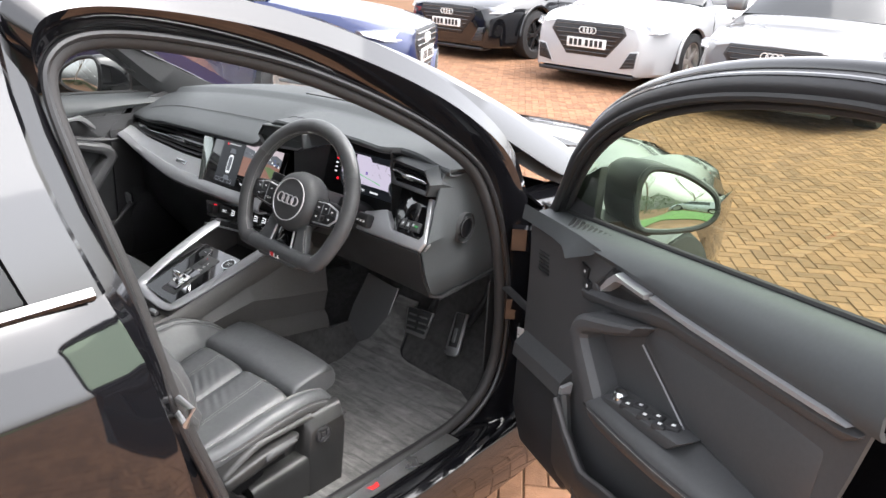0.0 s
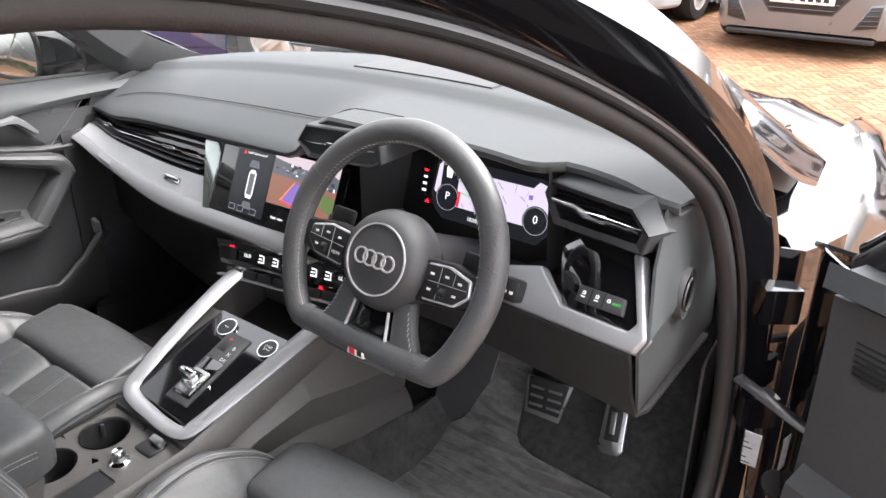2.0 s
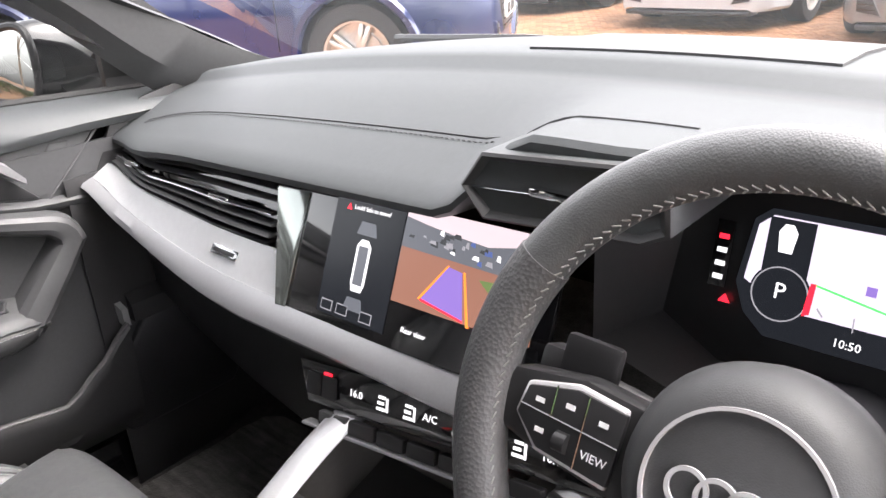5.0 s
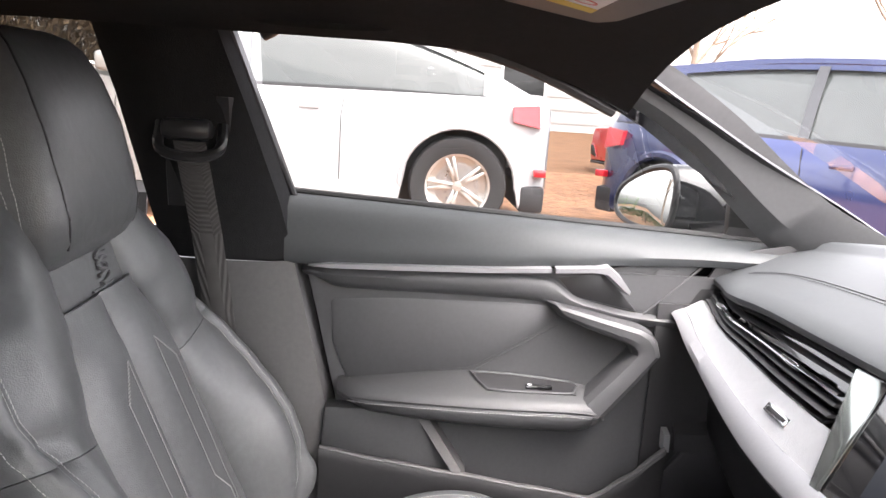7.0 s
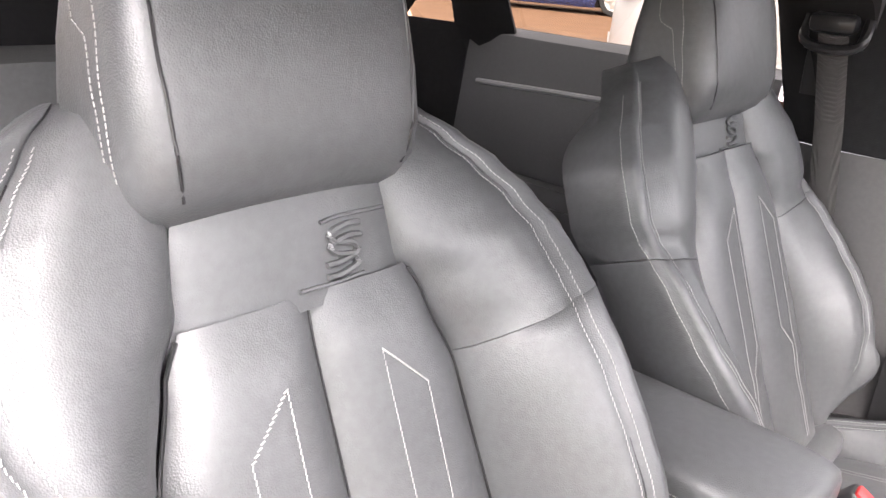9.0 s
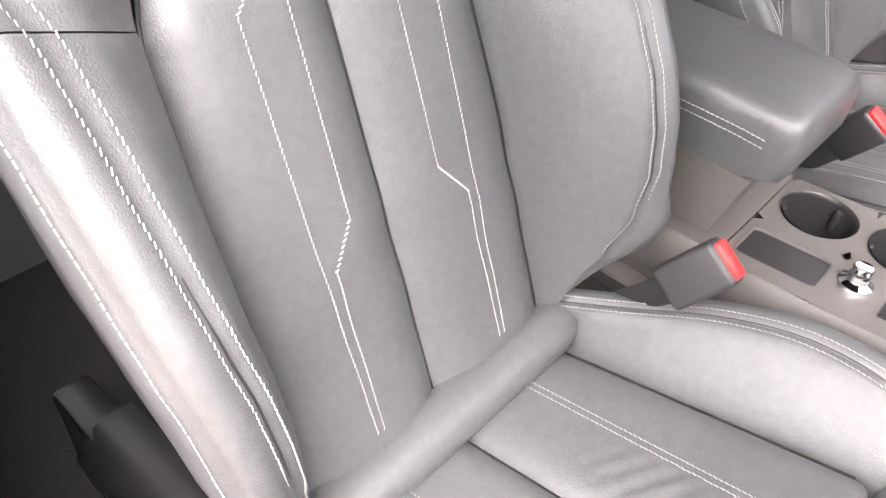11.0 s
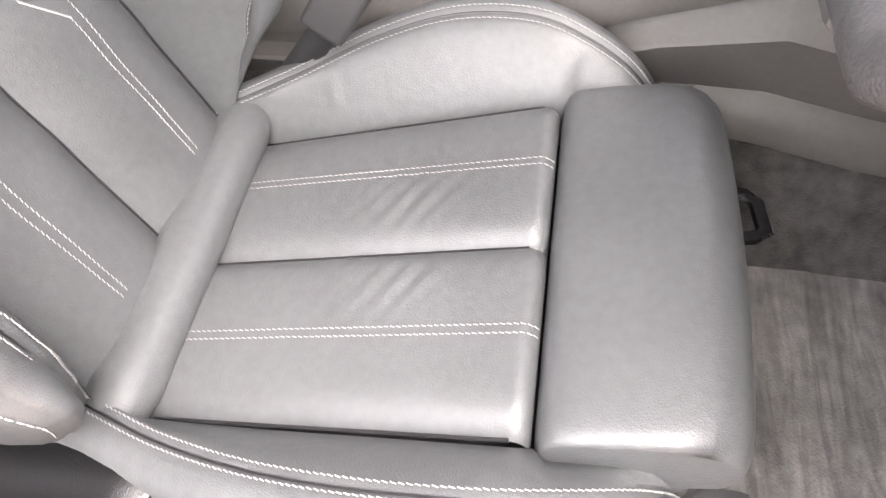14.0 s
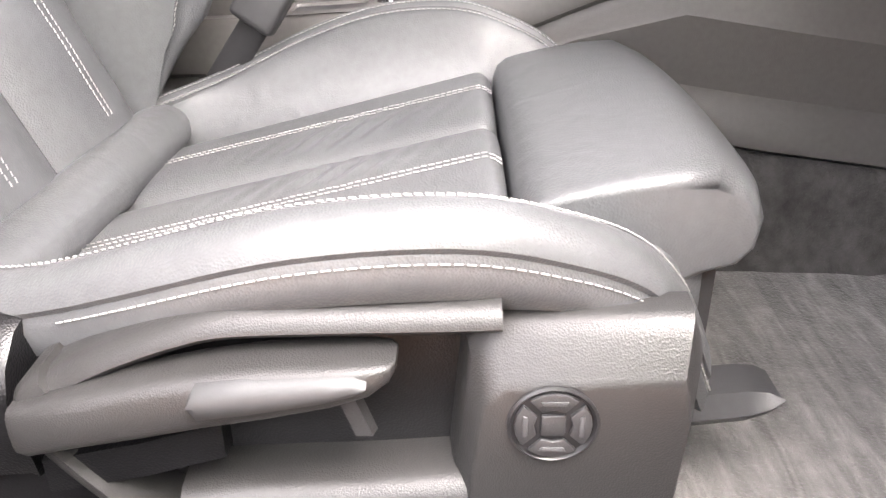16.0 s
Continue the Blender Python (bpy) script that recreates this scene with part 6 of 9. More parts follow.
for s in (-1, 1):
    spoke = [(s * 0.055, 0.022), (s * 0.10, 0.026), (s * 0.150, 0.018), (s * 0.163, 0.002), (s * 0.155, -0.020), (s * 0.12, -0.028), (s * 0.058, -0.036)]
    part("spoke", moved(prism(spoke, "z", -0.022, 0.002, 0.005), WM), SATIN, wheel)
    key = [(s * 0.068, 0.017), (s * 0.100, 0.020), (s * 0.132, 0.012), (s * 0.136, -0.006), (s * 0.118, -0.022), (s * 0.070, -0.026)]
    part("key_bezel", moved(prism([(x * 1.02, y * 1.12) for x, y in key], "z", 0.0, 0.006, 0.002), WM), BRIGHT, wheel, "thin silver key surround")
    part("key_pad", moved(prism(key, "z", 0.003, 0.0085, 0.0015), WM), SATIN, wheel, "black multifunction keys")
    for a, b in (((s * 0.069, -0.003), (s * 0.134, 0.0)), ((s * 0.092, 0.019), (s * 0.092, -0.024)), ((s * 0.113, 0.018), (s * 0.113, -0.001))):
        part("key_gap", moved(tube([(a[0], a[1], 0.0087), (b[0], b[1], 0.0087)], 0.0006, 4), WM), PIANO, wheel)
    part("key_roller", moved(tube([(s * 0.098, -0.012, 0.009), (s * 0.106, -0.012, 0.009)], 0.006, 12), WM), SATIN, wheel)
    for x, y in ((0.08, 0.007), (0.102, 0.009), (0.122, 0.006), (0.08, -0.013), (0.118, -0.011)):
        if s < 0 and x == 0.08 and y < 0:
            continue
        part("key_mark", moved(rbox(s * x - 0.003, s * x + 0.003, y - 0.0015, y + 0.0015, 0.0085, 0.0089, 0), WM), WHITEP, wheel, smooth=False)
    part("paddle", moved(rbox(s * 0.115 - 0.02, s * 0.115 + 0.02, 0.012, 0.044, -0.035, -0.026, 0.004), WM), SATIN, wheel)
    low = [(s * 0.031, -0.048), (s * 0.060, -0.038), (s * 0.070, -0.075), (s * 0.088, -0.108), (s * 0.112, -0.128), (s * 0.060, -0.136), (s * 0.030, -0.122), (s * 0.038, -0.100)]
    part("lower_spoke", moved(prism(low, "z", -0.016, 0.004, 0.006), WM), LEATHER, wheel)
    part("spoke_stitching", moved(dashes([(s * 0.058, -0.052, 0.0045), (s * 0.066, -0.078, 0.0045), (s * 0.082, -0.106, 0.0045), (s * 0.10, -0.122, 0.0045)], 0.0045, 0.002, 0.0009, 0, 0.0012), WM), THREAD, wheel)
    part("spoke_trim", moved(tube([(s * 0.029, -0.062, 0.005), (s * 0.035, -0.100, 0.005), (s * 0.018, -0.116, 0.005), (0, -0.117, 0.005)], 0.0022, 8), WM), BRIGHT, wheel)
part("view_writing", moved(text_mesh("VIEW", 0.007, pose(-0.081, -0.014, 0.0088)), WM), WHITEP, wheel)
part("lower_bar", moved(prism([(-0.052, -0.105), (0.052, -0.105), (0.066, -0.138), (-0.066, -0.138)], "z", -0.014, 0.006, 0.006), WM), LEATHER, wheel)
part("lower_insert", moved(prism([(-0.028, -0.062), (0.028, -0.062), (0.033, -0.1), (0.018, -0.114), (-0.018, -0.114), (-0.033, -0.1)], "z", -0.02, -0.002, 0.003), WM), PIANO, wheel)
bm_b = basis(WM @ Vector((0, -0.126, 0.0125)), WM.to_3x3() @ Vector((1, 0, 0)), WM.to_3x3() @ Vector((0, 1, 0)))
part("wheel_badge", moved(rbox(-0.015, 0.015, -0.0055, 0.0055, -0.008, 0.001, 0.001), bm_b), WHITEP, wheel, "small silver and red badge")
part("badge_red", moved(prism([(-0.0145, 0.0045), (-0.003, 0.0045), (0.001, -0.0045), (-0.0085, -0.0045)], "z", 0.001, 0.0015), bm_b), RED, wheel)
part("badge_bar", moved(prism([(0.002, 0.0035), (0.010, 0.0035), (0.0125, -0.0035), (0.0045, -0.0035)], "z", 0.001, 0.0014), bm_b), SATIN, wheel)

column = thing("steering_column", "black plastic steering column cover with stalks", "steering column", at=(0.37, 0.5, 0.8))
part("shroud", moved(loft([[(0.06 * math.cos(a), 0.05 * math.sin(a) - 0.005, z) for a in [6.283 * k / 20 for k in range(20)]] for z in (-0.05, -0.12, -0.25)]), WM), HARD, column)
for s in (-1, 1):
    part("stalk", moved(tube([(s * 0.05, 0.0, -0.07), (s * 0.10, 0.006, -0.068), (s * 0.155, 0.012, -0.06)], [0.009, 0.010, 0.012], 10, flat=0.7), WM), SATIN, column, "indicator stalk")
    part("stalk_end", moved(rbox(s * 0.15 - 0.012, s * 0.15 + 0.022, -0.002, 0.028, -0.07, -0.048, 0.005), WM), SATIN, column)
    for i in range(3):
        part("stalk_mark", moved(rbox(s * 0.145 + i * 0.009 - 0.003, s * 0.145 + i * 0.009 + 0.002, 0.008, 0.012, -0.048, -0.0475, 0), WM), WHITEP, column, smooth=False)
part("lower_stalk", moved(tube([(-0.05, -0.03, -0.07), (-0.1, -0.035, -0.06)], [0.008, 0.011], 10, flat=0.8), WM), SATIN, column)

# ---- centre console ----
console = thing("centre_console", "black centre console with silver rails, gear selector and cup holders", "centre console", at=(0.03, 0.25, 0.4))


def deck(y):
    return 0.538 + 0.38 * (y - 0.27)


side = []
for y, wl_, wr_, zt, cut in ((-0.35, 0.10, 0.10, 0.50, 0), (0.0, 0.095, 0.10, 0.505, 0), (0.066, 0.0935, 0.102, 0.508, 0), (0.07, 0.0933, 0.1022, 0.508, 0.06), (0.16, 0.09, 0.105, 0.512, 0.06), (0.250, 0.0855, 0.114, 0.527, 0.075), (0.254, 0.0853, 0.1145, 0.528, 0), (0.26, 0.085, 0.115, 0.53, 0), (0.36, 0.092, 0.130, 0.572, 0), (0.464, 0.098, 0.1455, 0.6135, 0), (0.468, 0.0982, 0.146, 0.615, 0.075), (0.56, 0.102, 0.16, 0.65, 0.085), (0.596, 0.103, 0.161, 0.658, 0.085), (0.60, 0.103, 0.161, 0.66, 0), (0.70, 0.105, 0.165, 0.68, 0)):
    zb = min(0.52 - 0.14 * (y - 0.42), zt - 0.085)
    zs = min(0.445 - 0.13 * (y - 0.47), zb - 0.05)
    z0 = min(0.397 - 0.13 * (y - 0.46), zs - 0.035)
    side.append([(-wl_ - 0.03, y, 0.27), (-wl_ - 0.028, y, 0.36), (-wl_ - 0.005, y, zt - 0.06), (-wl_, y, zt - 0.012), (-wl_ + 0.006, y, zt - 0.004), (-wl_ + 0.0065, y, zt - 0.0042 - cut), (wr_ - 0.0065, y, zt - 0.0042 - cut), (wr_ - 0.006, y, zt - 0.004), (wr_, y, zt - 0.010), (wr_ + 0.005, y, zt - 0.05), (wr_ + 0.003, y, zt - 0.058), (wr_ - 0.008, y, zt - 0.064), (wr_ - 0.004, y, zt - 0.075), (wr_ + 0.012, y, zb + 0.004), (wr_ + 0.014, y, zb), (wr_ + 0.012, y, zb - 0.006), (wr_ - 0.001, y, zs + 0.006), (wr_ - 0.002, y, zs), (wr_ + 0.003, y, zs - 0.004), (wr_ + 0.013, y, zs - 0.018), (wr_ + 0.019, y, z0 + 0.012), (wr_ + 0.018, y, z0 + 0.002), (wr_ + 0.012, y, z0), (wr_, y, z0 - 0.005), (wr_, y, 0.27)])
part("body", loft(side), CONSOLE, console, "dark plastic console sides")
part("side_step", tube([(0.10, 0.05, 0.425), (0.105, 0.2, 0.43), (0.12, 0.40, 0.49), (0.135, 0.55, 0.56)], [0.006, 0.01, 0.012, 0.014], 8, flat=1.6), CONSOLE, console)
gap = [(-0.052, 0.282), (0.09, 0.276), (0.128, 0.448), (-0.03, 0.452), (-0.068, 0.32)]
rows = [(-0.055, 0.280), (0.090, 0.274), (0.100, 0.30), (0.138, 0.462), (-0.052, 0.462), (-0.072, 0.33)]
part("gloss_panel", loft([[(x, y, deck(y) + dz) for x, y in rows] for dz in (-0.03, 0.004)]), PIANO, console, "gloss black selector panel")
# silver rails, one bent frame round the panel
rail = spline([(-0.075, 0.60, 0.672), (-0.088, 0.52, 0.648), (-0.082, 0.42, 0.612), (-0.074, 0.32, 0.568), (-0.06, 0.275, 0.545), (0.02, 0.262, 0.537), (0.088, 0.262, 0.537), (0.104, 0.29, 0.548), (0.124, 0.38, 0.585), (0.148, 0.48, 0.63), (0.178, 0.58, 0.68)], 8)
part("silver_rail", tube(rail, [0.013 + 0.007 * abs(i / (len(rail) - 1) - 0.5) * 2 for i in range(len(rail))], 8, flat=0.5), SILVER, console, "satin silver rail frame")
# open tray ahead of the panel
part("tray", loft([[(-0.088, 0.472, z), (0.136, 0.472, z), (0.148, 0.594, z + 0.028), (-0.094, 0.594, z + 0.028)] for z in (0.534, 0.542)]), RUBBER, console, "black rubber tray floor")
part("tray_back", rbox(-0.07, 0.15, 0.60, 0.62, 0.57, 0.70, 0.004), SATIN, console)
part("tray_frame", tube([(-0.068, 0.585, 0.668), (0.145, 0.585, 0.674), (0.15, 0.575, 0.655)], 0.004, 8), SILVER, console)
for i in range(4):
    part("tray_key", rbox(-0.055 + i * 0.045, -0.018 + i * 0.045, 0.57, 0.585, 0.652, 0.668, 0.002), SATIN, console)
part("hazard_mark", prism([(0.082, 0.655), (0.096, 0.655), (0.089, 0.666)], "y", 0.567, 0.5695), SCREEN_RED, console, smooth=False)
# selector
sel = basis((0.03, 0.355, deck(0.355) + 0.004), (1, 0, 0), (0.25, 0.935, 0.355))
part("selector_plate", moved(rbox(-0.026, 0.030, -0.065, 0.085, -0.004, 0.003, 0.004), sel), GREYP, console, "dark selector plate")
part("selector_slot", moved(rbox(-0.020, 0.024, -0.052, 0.026, 0.002, 0.0045, 0.003), sel), PIANO, console)
part("selector_lever", moved(prism([(-0.040, 0.004), (-0.004, 0.004), (-0.010, 0.020), (-0.018, 0.034), (-0.027, 0.034), (-0.030, 0.018)], "x", -0.014, 0.016, 0.003), sel), CHROME, console, "small chrome gear lever")
part("selector_base", moved(rbox(-0.017, 0.02, -0.048, 0.0, 0.003, 0.008, 0.003), sel), STEEL, console)
for i, (s, c) in enumerate((("P", SCREEN_RED), ("R", WHITEP), ("N", WHITEP), ("D/S", WHITEP))):
    part("gear_letter", moved(text_mesh(s, 0.009, pose(0.014 if i else -0.008, 0.07 - 0.013 * i, 0.0034)), sel), c, console)
part("park_key", moved(rbox(-0.018, 0.001, 0.045, 0.07, 0.002, 0.0036, 0.001), sel), SATIN, console)
for x, y, n in ((-0.008, 0.437, "drive_button"), (0.1, 0.434, "start_button")):
    m = basis((x, y, deck(y) + 0.004), (1, 0, 0), (0, 0.935, 0.355))
    part(n, moved(lathe([(0.0, 0.0), (0.0165, 0.0), (0.0165, 0.004), (0.013, 0.0045), (0.0, 0.0035)], 28), m), SATIN, console)
    part(n + "_ring", moved(lathe([(0.0165, 0.0), (0.0185, 0.0), (0.0185, 0.0045), (0.0165, 0.0045), (0.0165, 0.0)], 28), m), CHROME, console)
    part(n + "_mark", moved(text_mesh("START\nSTOP" if n[0] == "s" else "< >", 0.006, pose(0, 0, 0.0046)), m), WHITEP, console)
# rear deck with cup holders, knob, brake key
DZ = 0.509


def deck_z(y):
    return 0.5045 + 0.058 * (y - 0.07) + (0.5 * (y - 0.2) ** 2 if y > 0.2 else 0)


def holed(x0, x1, y0, y1, ring):
    """A flat patch of the deck with a hole along the ring."""
    n = len(ring)
    cx, cy = (x0 + x1) / 2, (y0 + y1) / 2
    outer = []
    for x, y in ring:
        dx, dy = x - cx, y - cy
        k = min(((x1 - x0) / 2) / max(abs(dx), 1e-6), ((y1 - y0) / 2) / max(abs(dy), 1e-6))
        outer.append((cx + dx * k, cy + dy * k))
    return loft([[(x, y, deck_z(y)) for x, y in outer], [(x, y, deck_z(y)) for x, y in ring], [(cx + (x - cx) * 0.97, cy + (y - cy) * 0.97, deck_z(y) - 0.003) for x, y in ring]], True, False)


def circle(cx, cy, r, n=32):
    return [(cx + r * math.cos(6.28318 * (k + 0.5) / n), cy + r * math.sin(6.28318 * (k + 0.5) / n)) for k in range(n)]


def box_ring(x0, x1, y0, y1, n=8):
    pts = []
    for k in range(n):
        pts.append((x1, y0 + (y1 - y0) * (k + 0.5) / n))
    for k in range(n):
        pts.append((x1 - (x1 - x0) * (k + 0.5) / n, y1))
    for k in range(n):
        pts.append((x0, y1 - (y1 - y0) * (k + 0.5) / n))
    for k in range(n):
        pts.append((x0 + (x1 - x0) * (k + 0.5) / n, y0))
    return pts


part("cup_surround", holed(-0.086, 0.012, 0.1615, 0.252, circle(-0.036, 0.206, 0.039)), CONSOLE, console, "grey console deck")
part("cup_surround", holed(-0.086, 0.012, 0.068, 0.1615, circle(-0.036, 0.116, 0.039)), CONSOLE, console, "grey console deck")
part("slot_surround", holed(0.012, 0.1, 0.068, 0.165, box_ring(0.028, 0.078, 0.076, 0.156)), CONSOLE, console, "grey console deck")
part("deck", sheet([[(0.012, y, deck_z(y)), (0.1, y, deck_z(y))] for y in (0.165, 0.2, 0.23, 0.252)]), CONSOLE, console, "grey console deck")
for y in (0.206, 0.116):
    part("cup_holder", lathe([(0.039, 0.0015), (0.0375, 0.0), (0.0365, -0.004), (0.034, -0.05), (0.0, -0.051)], 32, pose(-0.036, y, deck_z(y))), SATIN, console, "deep black cup holder")
    for k in range(3):
        part("cup_grip", moved(rbox(0.031, 0.037, -0.004, 0.004, -0.03, -0.006, 0.002), pose(-0.036, y, deck_z(y), 0, 0, 120 * k + 40)), RUBBER, console)
part("slot_tray", loft([[(x, y, deck_z(y) - d) for x, y in box_ring(0.028, 0.078, 0.076, 0.156)] for d in (0.003, 0.04)], True, True), SATIN, console, "narrow black tray")
part("volume_knob", lathe([(0.0, 0), (0.017, 0.0), (0.016, 0.005), (0.010, 0.008), (0.0105, 0.02), (0.008, 0.024), (0.0, 0.023)], 28, pose(0.045, 0.182, DZ)), CHROME, console, "small chrome volume knob")
part("brake_recess", rbox(0.035, 0.075, 0.212, 0.25, DZ, DZ + 0.0085, 0.003), SATIN, console)
part("brake_key", moved(rbox(-0.013, 0.013, -0.006, 0.006, 0, 0.012, 0.002), pose(0.06, 0.240, DZ + 0.008, 20)), STEEL, console)
part("brake_mark", rbox(0.044, 0.05, 0.222, 0.228, DZ + 0.0065, DZ + 0.007, 0), RED, console, smooth=False)
part("side_carpet", sheet([[(wr_ + 0.006, y, min(0.397 - 0.13 * (y - 0.46), 0.40) - 0.004), (wr_ + 0.020, y, 0.36), (wr_ + 0.034, y, 0.31), (wr_ + 0.050, y, 0.275), (wr_ + 0.064, y, 0.2645), (wr_ + 0.10, y, 0.263)] for y, wr_ in ((-0.35, 0.10), (0.0, 0.10), (0.16, 0.105), (0.26, 0.115), (0.36, 0.130), (0.46, 0.145), (0.56, 0.16), (0.70, 0.165), (0.80, 0.165))], 0.004), CARPET, console, "black carpet along the console foot")
armrest = thing("armrest", "grey-black leather centre armrest with double stitching", "armrest", at=(0, 0, 0.5))
ring = []
for y, k in ((-0.30, 1.0), (-0.1, 1.0), (0.0, 1.0), (0.04, 0.985), (0.062, 0.95), (0.078, 0.88), (0.087, 0.78), (0.091, 0.6)):
    w, zc = 0.078 * (0.7 + 0.3 * k), 0.618
    top_z = 0.040 * k
    sec = []
    for i in range(25):
        a = math.pi * i / 24
        c, sn = math.cos(a), math.sin(a)
        sec.append((w * math.copysign(abs(c) ** 0.35, c), y, zc + top_z * abs(sn) ** 0.5))
    ring.append(sec + [(-w + 0.004, y, zc - 0.040 * k), (w - 0.004, y, zc - 0.040 * k)])
part("lid", loft(ring), LEATHER, armrest, "padded leather lid", angle=60)
for s in (-1, 1):
    for o in (0.0, 0.008):
        part("lid_stitching", dashes([(s * 0.0785, -0.28, 0.626 - o), (s * 0.0785, 0.0, 0.626 - o), (s * 0.0782, 0.04, 0.625 - o), (s * 0.0775, 0.062, 0.623 - o)], 0.0036, 0.0014, 0.0006), THREAD, armrest)
part("box", loft([[(-0.075, -0.28, z), (0.075, -0.28, z), (0.075, 0.065 - (0.575 - z) * 0.3, z), (-0.075, 0.065 - (0.575 - z) * 0.3, z)] for z in (0.48, 0.578)]), CONSOLE, armrest)

# ---- seats ----
def make_seat(cx, dy, dz, s, label):
    """A sports seat; s = 1: its outer side, with the controls, lies towards +x."""
    seat = thing("sports_seat", label, "seat", "front seats", at=(cx, dy, 0.26 + dz))

    def W(x, y, z):
        return Vector((cx + s * x, dy + y, dz + z))

    # cushion
    def insert_z(x, y):
        base = 0.400 + 0.067 * y / 0.275
        d = min(abs(x), max(0.147 + 0.012 * y / 0.28 - abs(x), 0.0))
        pillow = 0.016 * (1 - math.exp(-d / 0.011))
        pull = math.exp(-(((abs(x) - 0.042) / 0.024) ** 2) - ((y - 0.165) / 0.055) ** 2)
        wrinkle = 0.0021 * pull * math.sin(6.283 * (y + 0.55 * x) / 0.021 + (1.0 if x > 0 else 0.0))
        wrinkle += 0.0010 * math.exp(-(((y - 0.05 - 0.5 * abs(x)) / 0.010) ** 2)) * math.exp(-(((x - 0.11) / 0.03) ** 2))
        k = min(max((y - 0.264) / 0.016, 0), 1)
        return base + pillow + wrinkle - 0.018 * (1 - math.sqrt(1 - k * k))

    ys = [-0.012 + 0.274 * j / 62 for j in range(63)] + [0.264 + 0.016 * math.sin(1.5708 * j / 7) for j in range(8)]
    for sign in (-1, 1):
        rows = []
        for y in ys:
            w = 0.147 + 0.012 * y / 0.28
            xs = [w * (i / 30) for i in range(31)]
            rows.append([W(sign * x, y, insert_z(sign * x, y)) for x in xs])
        rows.append([p + Vector((0, 0.0005, -0.04)) for p in rows[-1]])
        part("cushion_panel", sheet(rows), LEATHER, seat, "smooth creased leather seat panel")
        for o in (-0.0036, 0.0036):
            xs_ = 0.078 if sign < 0 else 0.083
            path = [W(sign * xs_ + o, y, insert_z(sign * xs_ + o, y) + 0.0003) for y in [0.275 * i / 90 for i in range(91)]]
            part("seat_stitching", dashes(path, 0.0036, 0.0012, 0.0005, 0.0006, 0.0005), THREAD, seat)
    part("panel_seam", tube([W(0, y, insert_z(0, y) + 0.0006) for y in [0.266 * i / 40 for i in range(41)]], 0.0013, 6), SATIN, seat)
    for sign in (-1, 1):
        part("panel_seam", tube([W(sign * (0.147 + 0.012 * y / 0.28), y, insert_z(sign * (0.147 + 0.012 * y / 0.28), y) + 0.0016) for y in [0.266 * i / 40 for i in range(41)]], 0.0016, 6), SATIN, seat)
    part("cushion_core", loft([[W(-0.17, y, z0), W(0.17, y, z0), W(0.17, y, z1), W(-0.17, y, z1)] for y, z0, z1 in ((-0.1, 0.30, 0.37), (0.276, 0.33, 0.42))]), HARD, seat)
    # thigh extension
    rings = []
    for i in range(61):
        t = -1 + 2 * i / 60
        x = 0.166 * math.sin(1.5708 * t)
        e = x / 0.166
        q = max(0.0, 1 - abs(e) ** 26) ** 0.5
        yf = 0.422 - 0.006 * e * e - 0.006 * e ** 10
        prof = ((0.286, 0.42), (0.282, 0.455), (0.2825, 0.470), (0.2855, 0.480), (0.293, 0.487), (0.306, 0.491), (0.33, 0.4965), (0.36, 0.5015), (0.385, 0.503), (yf - 0.026, 0.501), (yf - 0.014, 0.4955), (yf - 0.005, 0.486), (yf, 0.472), (yf - 0.002, 0.456), (yf - 0.010, 0.446), (yf - 0.028, 0.440), (0.36, 0.425))
        rings.append([W(x, 0.36 + (y - 0.36) * (0.93 + 0.07 * q), 0.465 + (z - 0.465 + 0.004 * (1 - e * e)) * (0.74 + 0.26 * q)) for y, z in prof])
    part("thigh_extension", loft(rings), LEATHER, seat, "padded leather thigh extension", angle=180)
    part("extension_base", loft([[W(-0.15, y, z0), W(0.15, y, z0), W(0.15, y, z1), W(-0.15, y, z1)] for y, z0, z1 in ((0.28, 0.35, 0.43), (0.395, 0.38, 0.445))]), HARD, seat)
    # bolsters
    crest = [(-0.07, 0.150, 0.430), (-0.045, 0.153, 0.438), (0.03, 0.181, 0.462), (0.109, 0.203, 0.496), (0.18, 0.213, 0.517), (0.25, 0.211, 0.521), (0.30, 0.200, 0.508), (0.34, 0.186, 0.487), (0.368, 0.172, 0.455), (0.385, 0.160, 0.42)]
    for sign in (-1, 1):
        drop = 0.0 if sign < 0 else 0.014
        sm = spline([(y, x, z) for y, x, z in crest], 5)
        rings, lines, low = [], ([], []), []
        for p in sm:
            y, x, z = p
            z -= drop * ease(-0.05, 0.12, y)
            k = min(max(y / 0.275, -0.3), 1.3)
            bz = 0.396 + 0.067 * k - (0.02 if y > 0.29 else 0)
            bx = 0.147 + 0.012 * min(max(k, 0), 1)
            bx = min(bx, x - 0.004)
            q = [(bx, bz - 0.012), (bx + (x - bx) * 0.12, bz + (z - bz) * 0.20), (bx + (x - bx) * 0.35, bz + (z - bz) * 0.45), (bx + (x - bx) * 0.66, bz + (z - bz) * 0.76), (x - 0.006, z - 0.004), (x - 0.0005, z - 0.0006), (x + 0.004, z - 0.0005), (x + 0.008, z + 0.004), (x + 0.016, z + 0.006), (x + 0.025, z + 0.004), (x + 0.032, z - 0.002), (x + 0.0345, z - 0.009), (x + 0.0325, z - 0.0125), (x + 0.035, z - 0.020), (x + 0.030, z - 0.036), (min(x + 0.014, 0.215), min(0.445, z - 0.045)), (0.185 if x > 0.185 else x, 0.345), (bx, 0.34)]
            rings.append([W(sign * a, y, b) for a, b in q])
